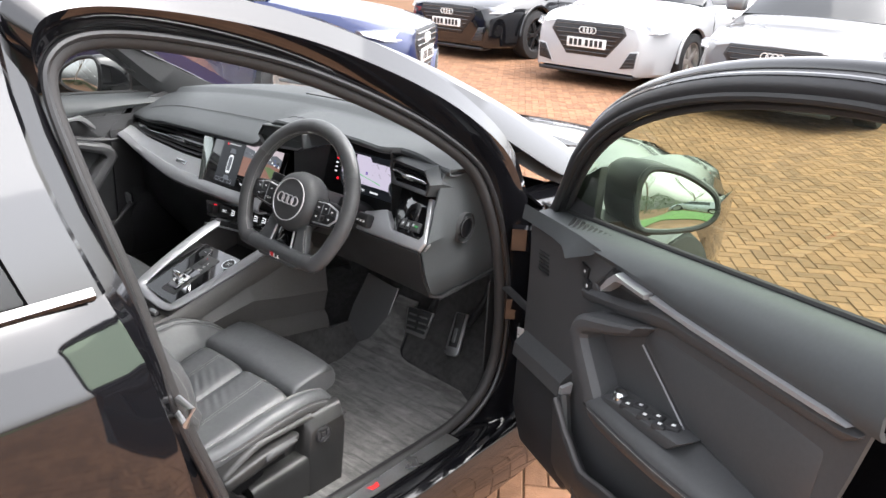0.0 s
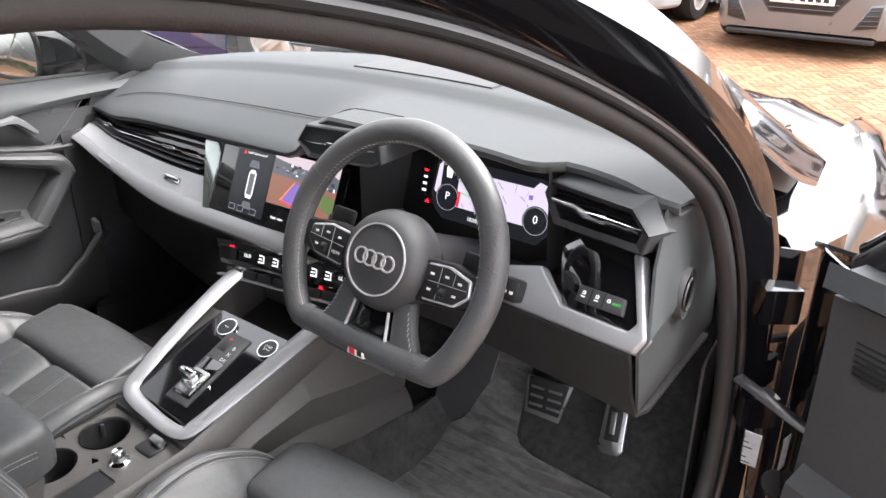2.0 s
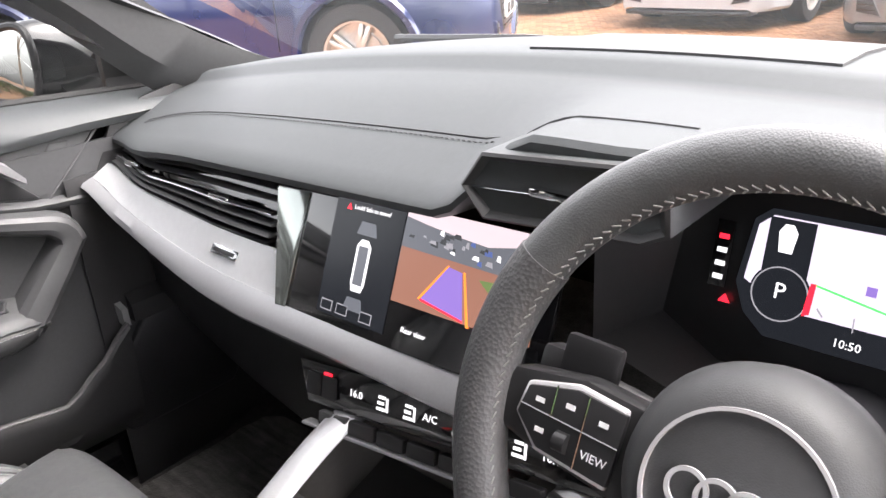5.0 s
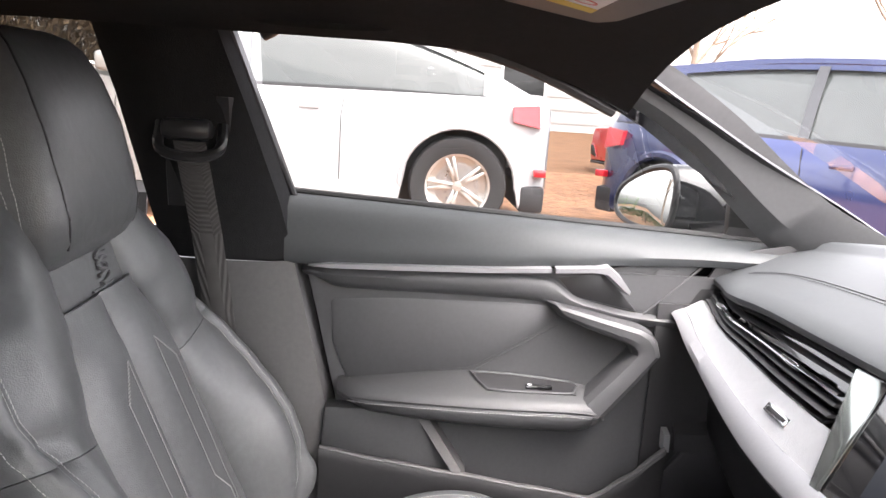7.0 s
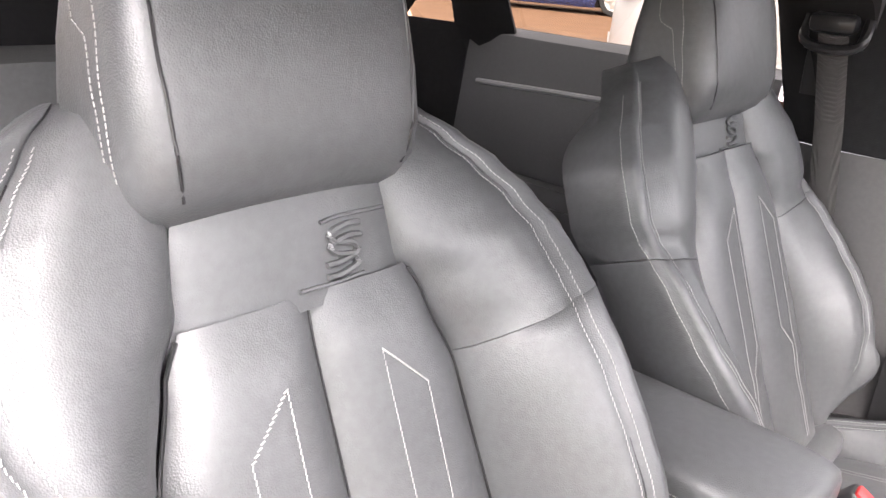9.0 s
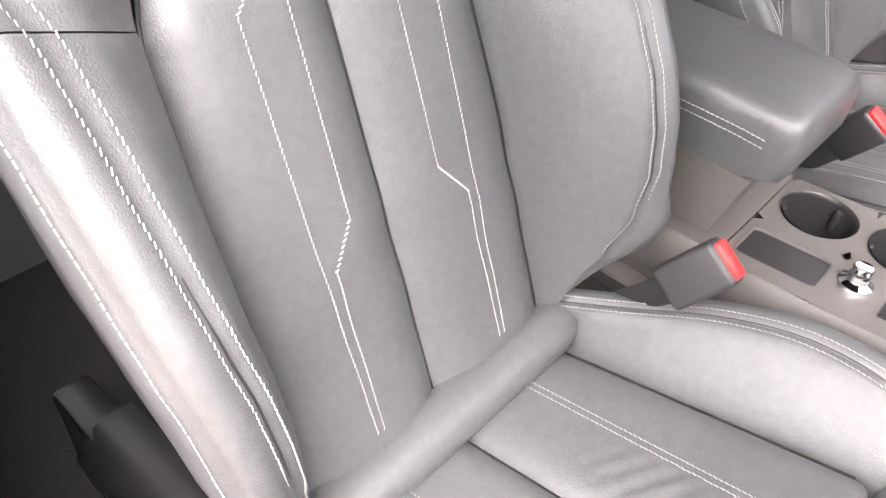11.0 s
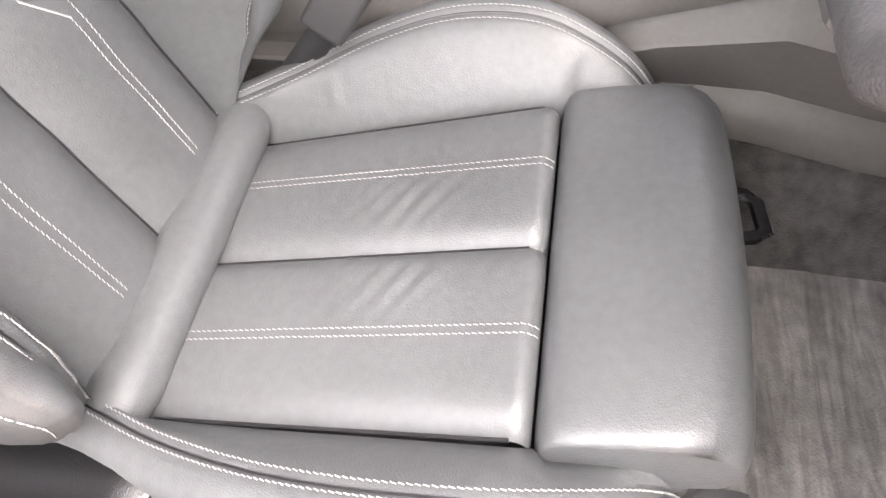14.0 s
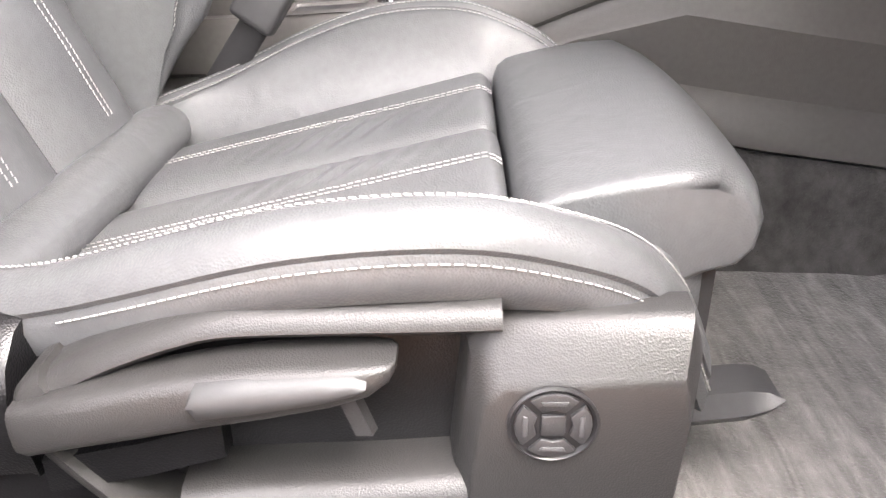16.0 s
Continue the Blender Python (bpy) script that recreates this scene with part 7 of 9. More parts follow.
            lines[0].append(W(sign * (x - 0.003), y, z - 0.0012))
            lines[1].append(W(sign * (x + 0.0085), y, z + 0.0046))
            if y > 0.05:
                low.append(W(sign * (x + 0.0350), y, z - 0.0165))
        part("cushion_bolster", loft(rings), LEATHER, seat, "raised leather side bolster")
        for ln in lines:
            part("seat_stitching", dashes(ln, 0.0036, 0.0012, 0.0005, 0.0006, 0.0005), THREAD, seat)
        part("bolster_seam", tube([a * 0.42 + b * 0.58 + Vector((0, 0, -0.0024)) for a, b in zip(*lines)], 0.0012, 6), SATIN, seat)
        part("seat_stitching", dashes(low, 0.0040, 0.0016, 0.0005, 0.0003), THREAD, seat)
    # roll between cushion and backrest
    part("lumbar_roll", tube([W(x, -0.020, 0.424) for x in [-0.166 + 0.332 * i / 12 for i in range(13)]], [0.022] + [0.0275] * 11 + [0.022], 20, flat=0.9), LEATHER, seat, "leather roll at the backrest foot")

    # backrest, in its own leaning plane
    lean = radians(22.5)
    B0 = (-0.040, 0.435)

    def R(x, h, n):
        return W(x, B0[0] - math.sin(lean) * h + math.cos(lean) * n, B0[1] + math.cos(lean) * h + math.sin(lean) * n)

    I = [(-0.05, 0.150), (0.2, 0.148), (0.35, 0.139), (0.42, 0.118), (0.46, 0.098), (0.53, 0.084), (0.57, 0.06)]
    if s > 0:
        C = [(-0.05, 0.148, -0.03), (-0.03, 0.15, -0.012), (0.0, 0.160, 0.008), (0.03, 0.168, 0.033), (0.06, 0.18, 0.066), (0.10, 0.19, 0.097), (0.14, 0.196, 0.113), (0.18, 0.200, 0.119), (0.22, 0.205, 0.118), (0.26, 0.208, 0.111), (0.30, 0.211, 0.100), (0.34, 0.213, 0.083), (0.37, 0.218, 0.069), (0.40, 0.223, 0.057), (0.44, 0.226, 0.045), (0.48, 0.220, 0.026), (0.515, 0.204, 0.008), (0.545, 0.182, -0.006), (0.58, 0.155, -0.024), (0.61, 0.125, -0.045)]
        join_h, badge_h, puff = 0.355, 0.446, 0.006
    else:
        C = [(-0.05, 0.148, -0.03), (-0.03, 0.152, -0.014), (0.0, 0.165, 0.002), (0.03, 0.175, 0.022), (0.06, 0.187, 0.047), (0.10, 0.200, 0.068), (0.14, 0.212, 0.078), (0.18, 0.223, 0.077), (0.22, 0.233, 0.067), (0.26, 0.239, 0.051), (0.30, 0.240, 0.032), (0.33, 0.238, 0.014), (0.355, 0.239, 0.003), (0.40, 0.247, 0.002), (0.44, 0.247, 0.003), (0.48, 0.240, 0.0), (0.52, 0.217, -0.008), (0.55, 0.195, -0.013), (0.585, 0.165, -0.024), (0.61, 0.138, -0.040)]
        join_h, badge_h, puff = 0.338, 0.466, 0.017

    def pad_n(x, h):
        w = table(I, h)[0]
        u = min(abs(x) / w, 1)
        n = 0.022 * (1 - abs(2 * u - 1) ** 3.2) - 0.006
        n += 0.0012 * math.sin(h * 70 + x * 40) * math.exp(-(((h - 0.14) / 0.06) ** 2))
        return n * (1 - 0.6 * ease(0.40, 0.455, h))

    for sign in (-1, 1):
        rows = []
        for j in range(41):
            h = -0.05 + (badge_h + 0.054) * j / 40
            w = table(I, h)[0]
            rows.append([R(sign * w * i / 16, h, pad_n(w * i / 16, h)) for i in range(17)])
        part("backrest_panel", sheet(rows, 0.008), LEATHER, seat, "ribbed leather backrest panel")

        def on_back(points, size=(0.0036, 0.0012, 0.0005, 0.0006, 0.0005)):
            full = []
            for (x0, h0), (x1, h1) in zip(points, points[1:]):
                for i in range(12):
                    t = i / 12
                    x, h = x0 + (x1 - x0) * t, h0 + (h1 - h0) * t
                    full.append(R(sign * x, h, pad_n(x, h) + 0.0006))
            x, h = points[-1]
            full.append(R(sign * x, h, pad_n(x, h) + 0.0006))
            part("back_stitching", dashes(full, *size), THREAD, seat)

        on_back([(0.080, 0.02), (0.083, 0.2), (0.084, 0.354)])
        on_back([(0.073, 0.02), (0.072, 0.166)])
        on_back([(0.072, 0.166), (0.047, 0.198)], (0.0034, 0.0012, 0.0008, 0.0006, 0.0008))
        on_back([(0.047, 0.198), (0.045, 0.393)])
        on_back([(0.045, 0.393), (0.084, 0.354)], (0.0034, 0.0012, 0.0008, 0.0006, 0.0008))

        def bolster(h0, h1, n):
            rings = []
            for j in range(n + 1):
                h = h0 + (h1 - h0) * j / n
                w = table(I, h)[0]
                x, f = table(C, h)
                g = f + 0.01
                near_join = math.exp(-(((h - join_h) / 0.07) ** 2))
                p = puff * ease(join_h - 0.02, join_h + 0.06, h)
                k = math.sqrt(min(max((h + 0.004) / 0.06, 0), 1)) * math.sqrt(min(max((0.614 - h) / 0.09, 0.005), 1)) * (1.0 if s > 0 else 1 - 0.35 * ease(0.1, 0.4, h))
                e = 0.030 * math.exp(-(((h - 0.072) / 0.035) ** 2))
                thin = ease(0.50, 0.60, h)
                back = -0.10 + (f + 0.085) * thin
                section = ((w - 0.004, -0.024), (w, -0.008), (w + (x - w) * 0.10, g * 0.16 + p * 0.3), (w + (x - w) * 0.3, g * 0.42 + p * 0.8), (w + (x - w) * 0.6, g * 0.74 + p), (w + (x - w) * 0.8, g * 0.86 + p * 0.8), (x - 0.007, f - 0.002), (x - 0.001, f - 0.0006), (x + 0.004 * k, f - 0.001 + 0.1 * e), (x + 0.008 * k, f + 0.003 + 0.2 * e), (x + 0.017 * k, f + 0.009 * k + 0.5 * e), (x + 0.027 * k, f + 0.0075 * k + 0.8 * e), (x + 0.0335 * k, f - 0.001 + e), (x + 0.0335 * k, f - 0.0055 + e), (x + 0.037 * k, f - 0.009 + e), (x + 0.040 * k, f - 0.022 + 0.9 * e), (x + 0.039 * k, f - 0.045 + 0.6 * e), (x + 0.034 * k, f - 0.072 * (1 - 0.7 * thin)), (x + 0.018 * k, min(f - 0.105, -0.06) * (1 - thin) + (f - 0.03) * thin), (x - 0.012, back), (w * 0.6, back))
                rings.append([R(sign * c, h + 0.012 * near_join + 0.022 * near_join * min(max((c - w) / max(x - w, 0.02), 0), 1.3), d) for c, d in section])
            return loft(rings)

        part("back_bolster", bolster(-0.045, join_h - 0.006, 32), LEATHER, seat, "raised leather backrest bolster", angle=70)
        part("shoulder", bolster(join_h - 0.005, 0.61, 26), LEATHER, seat, "leather shoulder wing", angle=70)
        for o, d in ((-0.004, 0.0002), (0.0085, 0.0040)):
            pts = []
            for j in range(91):
                h = 0.0 + 0.58 * j / 90
                x, f = table(C, h)
                pts.append(R(sign * (x + o), h + 0.034 * math.exp(-(((h - join_h) / 0.07) ** 2)), f + d))
            part("back_stitching", dashes(pts, 0.0036, 0.0012, 0.0005, 0.0006, 0.0005), THREAD, seat)
        part("bolster_seam", tube([R(sign * (table(C, h)[0] + 0.0035), h, table(C, h)[1] - 0.0012) for h in [0.0 + 0.56 * j / 60 for j in range(61)]], 0.0012, 6), SATIN, seat)
        pts = []
        for j in range(61):
            h = 0.065 + 0.5 * j / 60
            x, f = table(C, h)
            near_join = math.exp(-(((h - join_h) / 0.07) ** 2))
            k = math.sqrt(min(max((0.614 - h) / 0.09, 0.005), 1)) * (1.0 if s > 0 else 1 - 0.35 * ease(0.1, 0.4, h))
            pts.append(R(sign * (x + 0.0395 * k), h + 0.0395 * near_join, f - 0.0115 + 0.030 * math.exp(-(((h - 0.072) / 0.035) ** 2))))
        part("back_stitching", dashes(pts, 0.0040, 0.0016, 0.00045), THREAD, seat)
    part("panel_seam", tube([R(0, h, pad_n(0, h) + 0.0006) for h in [0.0 + 0.445 * i / 40 for i in range(41)]], 0.0013, 6), SATIN, seat)
    for sign in (-1, 1):
        part("panel_seam", tube([R(sign * table(I, h)[0], h, pad_n(table(I, h)[0], h) + 0.001) for h in [0.0 + 0.445 * i / 40 for i in range(41)]], 0.0016, 6), SATIN, seat)
    part("backrest_core", sheet([[R(x, h, -0.03) for x in (-0.13, -0.06, 0.0, 0.06, 0.13)] for h in (0.36, 0.45, 0.56)], 0.01), LEATHER, seat)
    # badge panel with an embossed mark
    def badge_n(h):
        return (0.000 if s > 0 else -0.010) + (0.014 if s > 0 else 0.008) * (h - badge_h) / 0.08

    rows = []
    for h in [badge_h + b for b in (-0.008, 0.0, 0.003, 0.022, 0.047, 0.072, 0.1)]:
        half = table(I, h)[0] + 0.006 if s > 0 else 0.116 - 0.12 * (h - badge_h)
        sink = 0.012 if s > 0 else 0.0
        rows.append([R(half * e, h, badge_n(h) + 0.004 * math.cos(half * e / 0.06) - sink * abs(e) ** 4) for e in [-1 + i / 8 for i in range(17)]])
    part("badge_panel", sheet(rows, 0.002), LEATHER, seat, "smooth panel with an embossed mark")
    bx = -0.035 * s

    def mark(points, r=0.0024):
        part("embossed_bar", tube(spline([R(bx - s * x, badge_h + b, badge_n(badge_h + b) + 0.004 * math.cos((bx - s * x) / 0.06) + 0.0018) for x, b in points], 4), r * 1.3, 6, flat=0.8), LEATHER, seat)

    for o in (0.0, 0.009):
        mark([(0.018, 0.046 - o), (0.004, 0.047 - o), (-0.012, 0.043 - o), (-0.008, 0.036 - o), (0.010, 0.032 - o), (0.013, 0.025 - o), (-0.004, 0.020 - o), (-0.018, 0.020 - o)])
    mark([(-0.020, 0.052), (0.0, 0.054), (0.045, 0.053)], 0.0016)
    mark([(-0.045, 0.007), (-0.01, 0.006), (0.018, 0.007)], 0.0016)
    # headrest
    HR = ((0.512, 0.094, -0.012, -0.105), (0.522, 0.110, 0.022, -0.106), (0.535, 0.118, 0.040, -0.104), (0.56, 0.122, 0.052, -0.098), (0.60, 0.122, 0.060, -0.082), (0.65, 0.118, 0.067, -0.058), (0.70, 0.109, 0.067, -0.030), (0.733, 0.099, 0.061, -0.010), (0.750, 0.088, 0.052, 0.002), (0.760, 0.071, 0.042, 0.012), (0.764, 0.046, 0.034, 0.020))

    def on_head(h, a, lift=0.0):
        w, nf, nb = table(HR, h)
        c, sn = math.cos(a), math.sin(a)
        return R((w + lift) * math.copysign(abs(c) ** 0.36, c), h, (nf + nb) / 2 + ((nf - nb) / 2 + lift) * math.copysign(abs(sn) ** 0.36, sn))

    part("headrest", loft([[on_head(row[0], 6.28318 * k / 40) for k in range(40)] for row in HR]), LEATHER, seat, "integrated leather headrest", angle=70)
    for sign in (-1, 1):
        mid = 1.5708 - sign * 1.5708
        for o in (0.0, 0.10):
            hp = [on_head(0.545 + 0.2 * j / 30, mid + sign * (0.05 + 0.6 * o - 0.1 * j / 30), 0.0005) for j in range(31)]
            part("back_stitching", dashes(hp, 0.0034, 0.0014, 0.0005, 0), THREAD, seat)
        part("headrest_seam", tube([on_head(0.53 + 0.222 * j / 24, mid + sign * (0.86 + 0.12 * math.cos(3.14 * j / 24)), 0.0002) for j in range(25)], 0.0013, 6), SATIN, seat)
    # back shell
    rows = []
    for j in range(25):
        h = -0.06 + 0.64 * j / 24
        x = table(C, h)[0]
        rows.append([R(x * e, h, -0.06 - 0.055 * (1 - abs(e) ** 2.5)) for e in (-1.05, -0.95, -0.7, -0.35, 0, 0.35, 0.7, 0.95, 1.05)])
    part("back_shell", sheet(rows, 0.006), HARD, seat)
    # side shell with controls on the outer side
    prof = [(-0.20, 0.27), (0.34, 0.27), (0.350, 0.30), (0.352, 0.40), (0.350, 0.452), (0.27, 0.456), (0.19, 0.456), (0.15, 0.454), (0.11, 0.443), (0.06, 0.42), (-0.03, 0.37), (-0.10, 0.36), (-0.16, 0.36), (-0.20, 0.35)]
    # blacker than the rest of the shell: shade behind the lever as colour
    part("side_shell", loft([[W(x, y, z) for y, z in prof] for x in (0.188, 0.2155)]), COVER, seat, "grained seat side cover, blackened for the recess shade")

    def ribbon(name, path, section, label="", angle=50):
        """A moulded lip along a line of (y, z); the section holds (x, rise)."""
        pts = spline([(y, z, 0) for y, z in path], 5)
        rings = []
        for i, p in enumerate(pts):
            d = (pts[min(i + 1, len(pts) - 1)] - pts[max(i - 1, 0)]).normalized()
            rings.append([W(x, p.x - d.y * r, p.y + d.x * r) for x, r in section])
        return part(name, loft(rings), SHELL, seat, label, angle=angle)

    lip = [(0.200, 0.004), (0.238, 0.003), (0.245, 0.001), (0.249, -0.003), (0.250, -0.007), (0.247, -0.010), (0.240, -0.011), (0.212, -0.013), (0.200, -0.013)]
    ribbon("shell_lip", [(0.062, 0.431), (0.078, 0.440), (0.098, 0.449), (0.122, 0.458), (0.148, 0.464), (0.197, 0.466), (0.240, 0.467), (0.270, 0.468)], lip, "rounded upper lip of the cover")
    bar = [(0.205, 0.007), (0.244, 0.006), (0.251, 0.002), (0.252, -0.003), (0.246, -0.007), (0.227, -0.009), (0.205, -0.008)]
    ribbon("shell_frame", [(0.116, 0.318), (0.100, 0.338), (0.083, 0.358), (0.066, 0.379), (0.053, 0.398), (0.048, 0.411), (0.051, 0.423), (0.062, 0.431)], bar, "curved rear edge of the cover")
    sill = [(0.205, 0.000), (0.229, 0.000), (0.241, -0.002), (0.248, -0.006), (0.251, -0.013), (0.252, -0.030), (0.252, -0.095), (0.205, -0.095)]
    ribbon("shell_sill", [(0.112, 0.364), (0.135, 0.367), (0.17, 0.369), (0.21, 0.371), (0.258, 0.375)], sill, "lower edge of the lever recess")
    hump = [(0.248, 0.27), (0.352, 0.27), (0.360, 0.36), (0.363, 0.440), (0.357, 0.460), (0.266, 0.458), (0.256, 0.448), (0.250, 0.38)]
    part("control_hump", loft([[W(x + 0.014, 0.312 + (y - 0.312) * ky, z + min(0, dz) if z > 0.43 else z) for y, z in hump] for x, ky, dz in ((0.20, 1.05, 0.0), (0.216, 1.03, 0.0), (0.221, 1.01, -0.003), (0.226, 0.975, -0.009), (0.232, 0.93, -0.018), (0.236, 0.90, -0.024), (0.238, 0.88, -0.027), (0.2385, 0.86, -0.029))]), SHELL, seat, "raised block with the lumbar control", angle=38)
    lm = basis(W(0.014 + 0.2385, 0.294, 0.413), (0, s, 0), (0, 0, 1)) @ Matrix.Scale(0.88, 4)
    part("lumbar_ring", moved(lathe([(0.0225, 0.0), (0.024, 0.001), (0.024, 0.002), (0.0225, 0.003), (0.0208, 0.0008)], 40), lm), SATIN, seat)
    part("lumbar_dish", moved(lathe([(0.0, 0.0), (0.0215, 0.0), (0.0215, 0.0008), (0.0, 0.0008)], 40), lm), SATIN, seat)
    part("lumbar_core", moved(rbox(-0.0065, 0.0065, -0.0065, 0.0065, 0.0, 0.0035, 0.0015), lm), HARD, seat)
    for k in range(4):
        a = radians(90 * k)
        arc = [(math.cos(a + t) * r, math.sin(a + t) * r) for r, ts in ((0.0203, (-0.68, -0.35, 0, 0.35, 0.68)), (0.0102, (0.6, 0, -0.6))) for t in ts]
        part("lumbar_key", moved(prism(arc, "z", 0.0006, 0.0035, 0.0008), lm), HARD, seat, "arched lumbar key")
        bar = [(math.cos(a + t) * r, math.sin(a + t) * r) for r, ts in ((0.0175, (-0.42, 0.42)), (0.0145, (0.42, -0.42))) for t in ts]
        part("lumbar_rib", moved(prism(bar, "z", 0.003, 0.0042, 0.0005), lm), VINYL, seat)
    rows = []
    for y, z0, z1, xo in ((0.046, 0.396, 0.422, 0.246), (0.052, 0.396, 0.424, 0.249), (0.075, 0.402, 0.431, 0.251), (0.105, 0.408, 0.439, 0.252), (0.135, 0.415, 0.445, 0.253), (0.165, 0.421, 0.449, 0.254), (0.195, 0.428, 0.4505, 0.254), (0.212, 0.434, 0.451, 0.253), (0.221, 0.441, 0.4505, 0.250), (0.224, 0.446, 0.4500, 0.245)):
        zc, hz = (z0 + z1) / 2, (z1 - z0) / 2
        rows.append([W(0.250 + (xo - 0.244 + 0.007) * math.copysign(abs(math.cos(a)) ** 0.55, math.cos(a)), y, zc + hz * math.copysign(abs(math.sin(a)) ** 0.55, math.sin(a))) for a in [6.28318 * k / 20 for k in range(20)]])
    part("height_lever", loft(rows), SHELL, seat, "long height lever", angle=60)
    part("lever_pad", loft([[W(x, y, z) for x, z in ((0.264, z0), (0.2695, z0 + 0.002), (0.2705, (z0 + z1) / 2), (0.2695, z1 - 0.002), (0.264, z1))] for y, z0, z1 in ((0.134, 0.431, 0.436), (0.138, 0.425, 0.443), (0.16, 0.428, 0.4455), (0.19, 0.4335, 0.4475), (0.206, 0.438, 0.448), (0.212, 0.442, 0.446))]), GREYP, seat, "raised grip of the lever", angle=70)
    part("tilt_lever", loft([[W(x + 0.014, y, z) for x, z in ((0.222, zc - 0.012), (0.234, zc - 0.01), (0.234, zc + 0.010), (0.222, zc + 0.012))] for y, zc in ((0.05, 0.375), (0.10, 0.386), (0.14, 0.398))]), COVER, seat)
    part("pull_tab", loft([[W(0.014 + 0.222, y - 0.006, z), W(0.014 + 0.228, y - 0.004, z), W(0.014 + 0.228, y + 0.004, z), W(0.014 + 0.222, y + 0.006, z)] for y, z in ((0.196, 0.425), (0.206, 0.396))]), HARD, seat)
    part("recliner_cover", loft([[W(x + 0.014, y, z) for x, z in ((0.175, zc - 0.09), (0.224, zc - 0.07), (0.232, zc - 0.02), (0.226, zc - 0.004), (0.212, zc + 0.008), (0.192, zc + 0.013), (0.172, zc + 0.010))] for y, zc in ((-0.24, 0.39), (-0.18, 0.40), (-0.12, 0.405), (-0.06, 0.415), (-0.02, 0.430), (0.010, 0.436), (0.036, 0.438), (0.040, 0.436))]), COVER, seat, "smooth recliner cover")
    part("rail_cover", prism([(-0.30, 0.256), (0.13, 0.256), (0.13, 0.30), (0.09, 0.345), (0.02, 0.37), (-0.06, 0.395), (-0.30, 0.40)], "x", *sorted((cx + s * 0.196, cx + s * 0.232)), 0.006), COVER, seat, "black lower seat cover")
    rw = basis(W(0.014 + 0.236, -0.110, 0.388), (0, s, 0), (0, 0, 1))
    part("recliner_wheel", moved(lathe([(0.0, 0.0), (0.045, 0.0), (0.045, 0.024), (0.038, 0.029), (0.0, 0.029)], 28), rw), COVER, seat, "ribbed recliner wheel")
    for k in range(20):
        part("wheel_rib", moved(rbox(0.043, 0.048, -0.003, 0.003, 0.002, 0.02, 0.001), rw @ pose(0, 0, 0, 0, 0, 18 * k)), COVER, seat)
    part("front_handle", loft([[W(x, y, z) for x, z in ((0.125, z0), (0.154, z0 + 0.002), (0.160, z0 + 0.010), (0.154, z1), (0.125, z1))] for y, z0, z1 in ((0.34, 0.322, 0.346), (0.37, 0.326, 0.350), (0.40, 0.330, 0.354), (0.425, 0.333, 0.357), (0.438, 0.338, 0.356), (0.446, 0.345, 0.352))]), HARD, seat, "seat slide handle")
    part("slide_loop", tube([W(-0.10, 0.40, 0.378), W(-0.104, 0.440, 0.376), W(-0.108, 0.462, 0.375), W(-0.116, 0.474, 0.375), W(-0.150, 0.470, 0.375), W(-0.160, 0.460, 0.375), W(-0.166, 0.40, 0.378)], 0.008, 8, flat=0.6), COVER, seat, "black pull loop")
    for sign in (-1, 1):
        part("seat_rail", rbox(*sorted((cx + s * sign * 0.17 - 0.02, cx + s * sign * 0.17 + 0.02)), dy - 0.25, dy + 0.36, 0.252, 0.285 + dz, 0.004), SATIN, seat)
        part("seat_leg", rbox(*sorted((cx + s * sign * 0.17 - 0.015, cx + s * sign * 0.17 + 0.015)), dy - 0.2, dy + 0.3, 0.28, 0.36 + dz, 0.004), HARD, seat)
    # buckle on the inner side
    b = basis(W(-0.195, 0.085, 0.545), (1, 0, 0.2 * s), (0, 0.55, 0.84))
    part("buckle", moved(rbox(-0.0125, 0.0125, -0.042, 0.024, -0.022, 0.022, 0.006, 3), b), HARD, seat, "belt buckle")
    part("buckle_button", moved(rbox(-0.0085, 0.0085, 0.018, 0.028, -0.018, 0.018, 0.003), b), RED, seat, "red release button")
    part("buckle_strap", tube([W(-0.195, 0.065, 0.51), W(-0.20, 0.02, 0.45), W(-0.20, -0.05, 0.38)], 0.014, 8, flat=0.3, up=(1, 0, 0)), SATIN, seat)
    part("buckle_cover", loft([[W(-0.178 - dx, y, z - 0.03), W(-0.20 - dx, y, z - 0.03), W(-0.20 - dx, y, z), W(-0.178 - dx, y, z)] for y, z, dx in ((-0.14, 0.45, 0.0), (-0.08, 0.445, 0.0), (-0.04, 0.42, 0.0))]), SATIN, seat)
    return seat


make_seat(0.37, 0.0, 0.0, 1, "black leather sports seat with white stitching, before the steering wheel")
make_seat(-0.37, 0.01, -0.005, -1, "black leather sports seat with white stitching, beside the glove box")

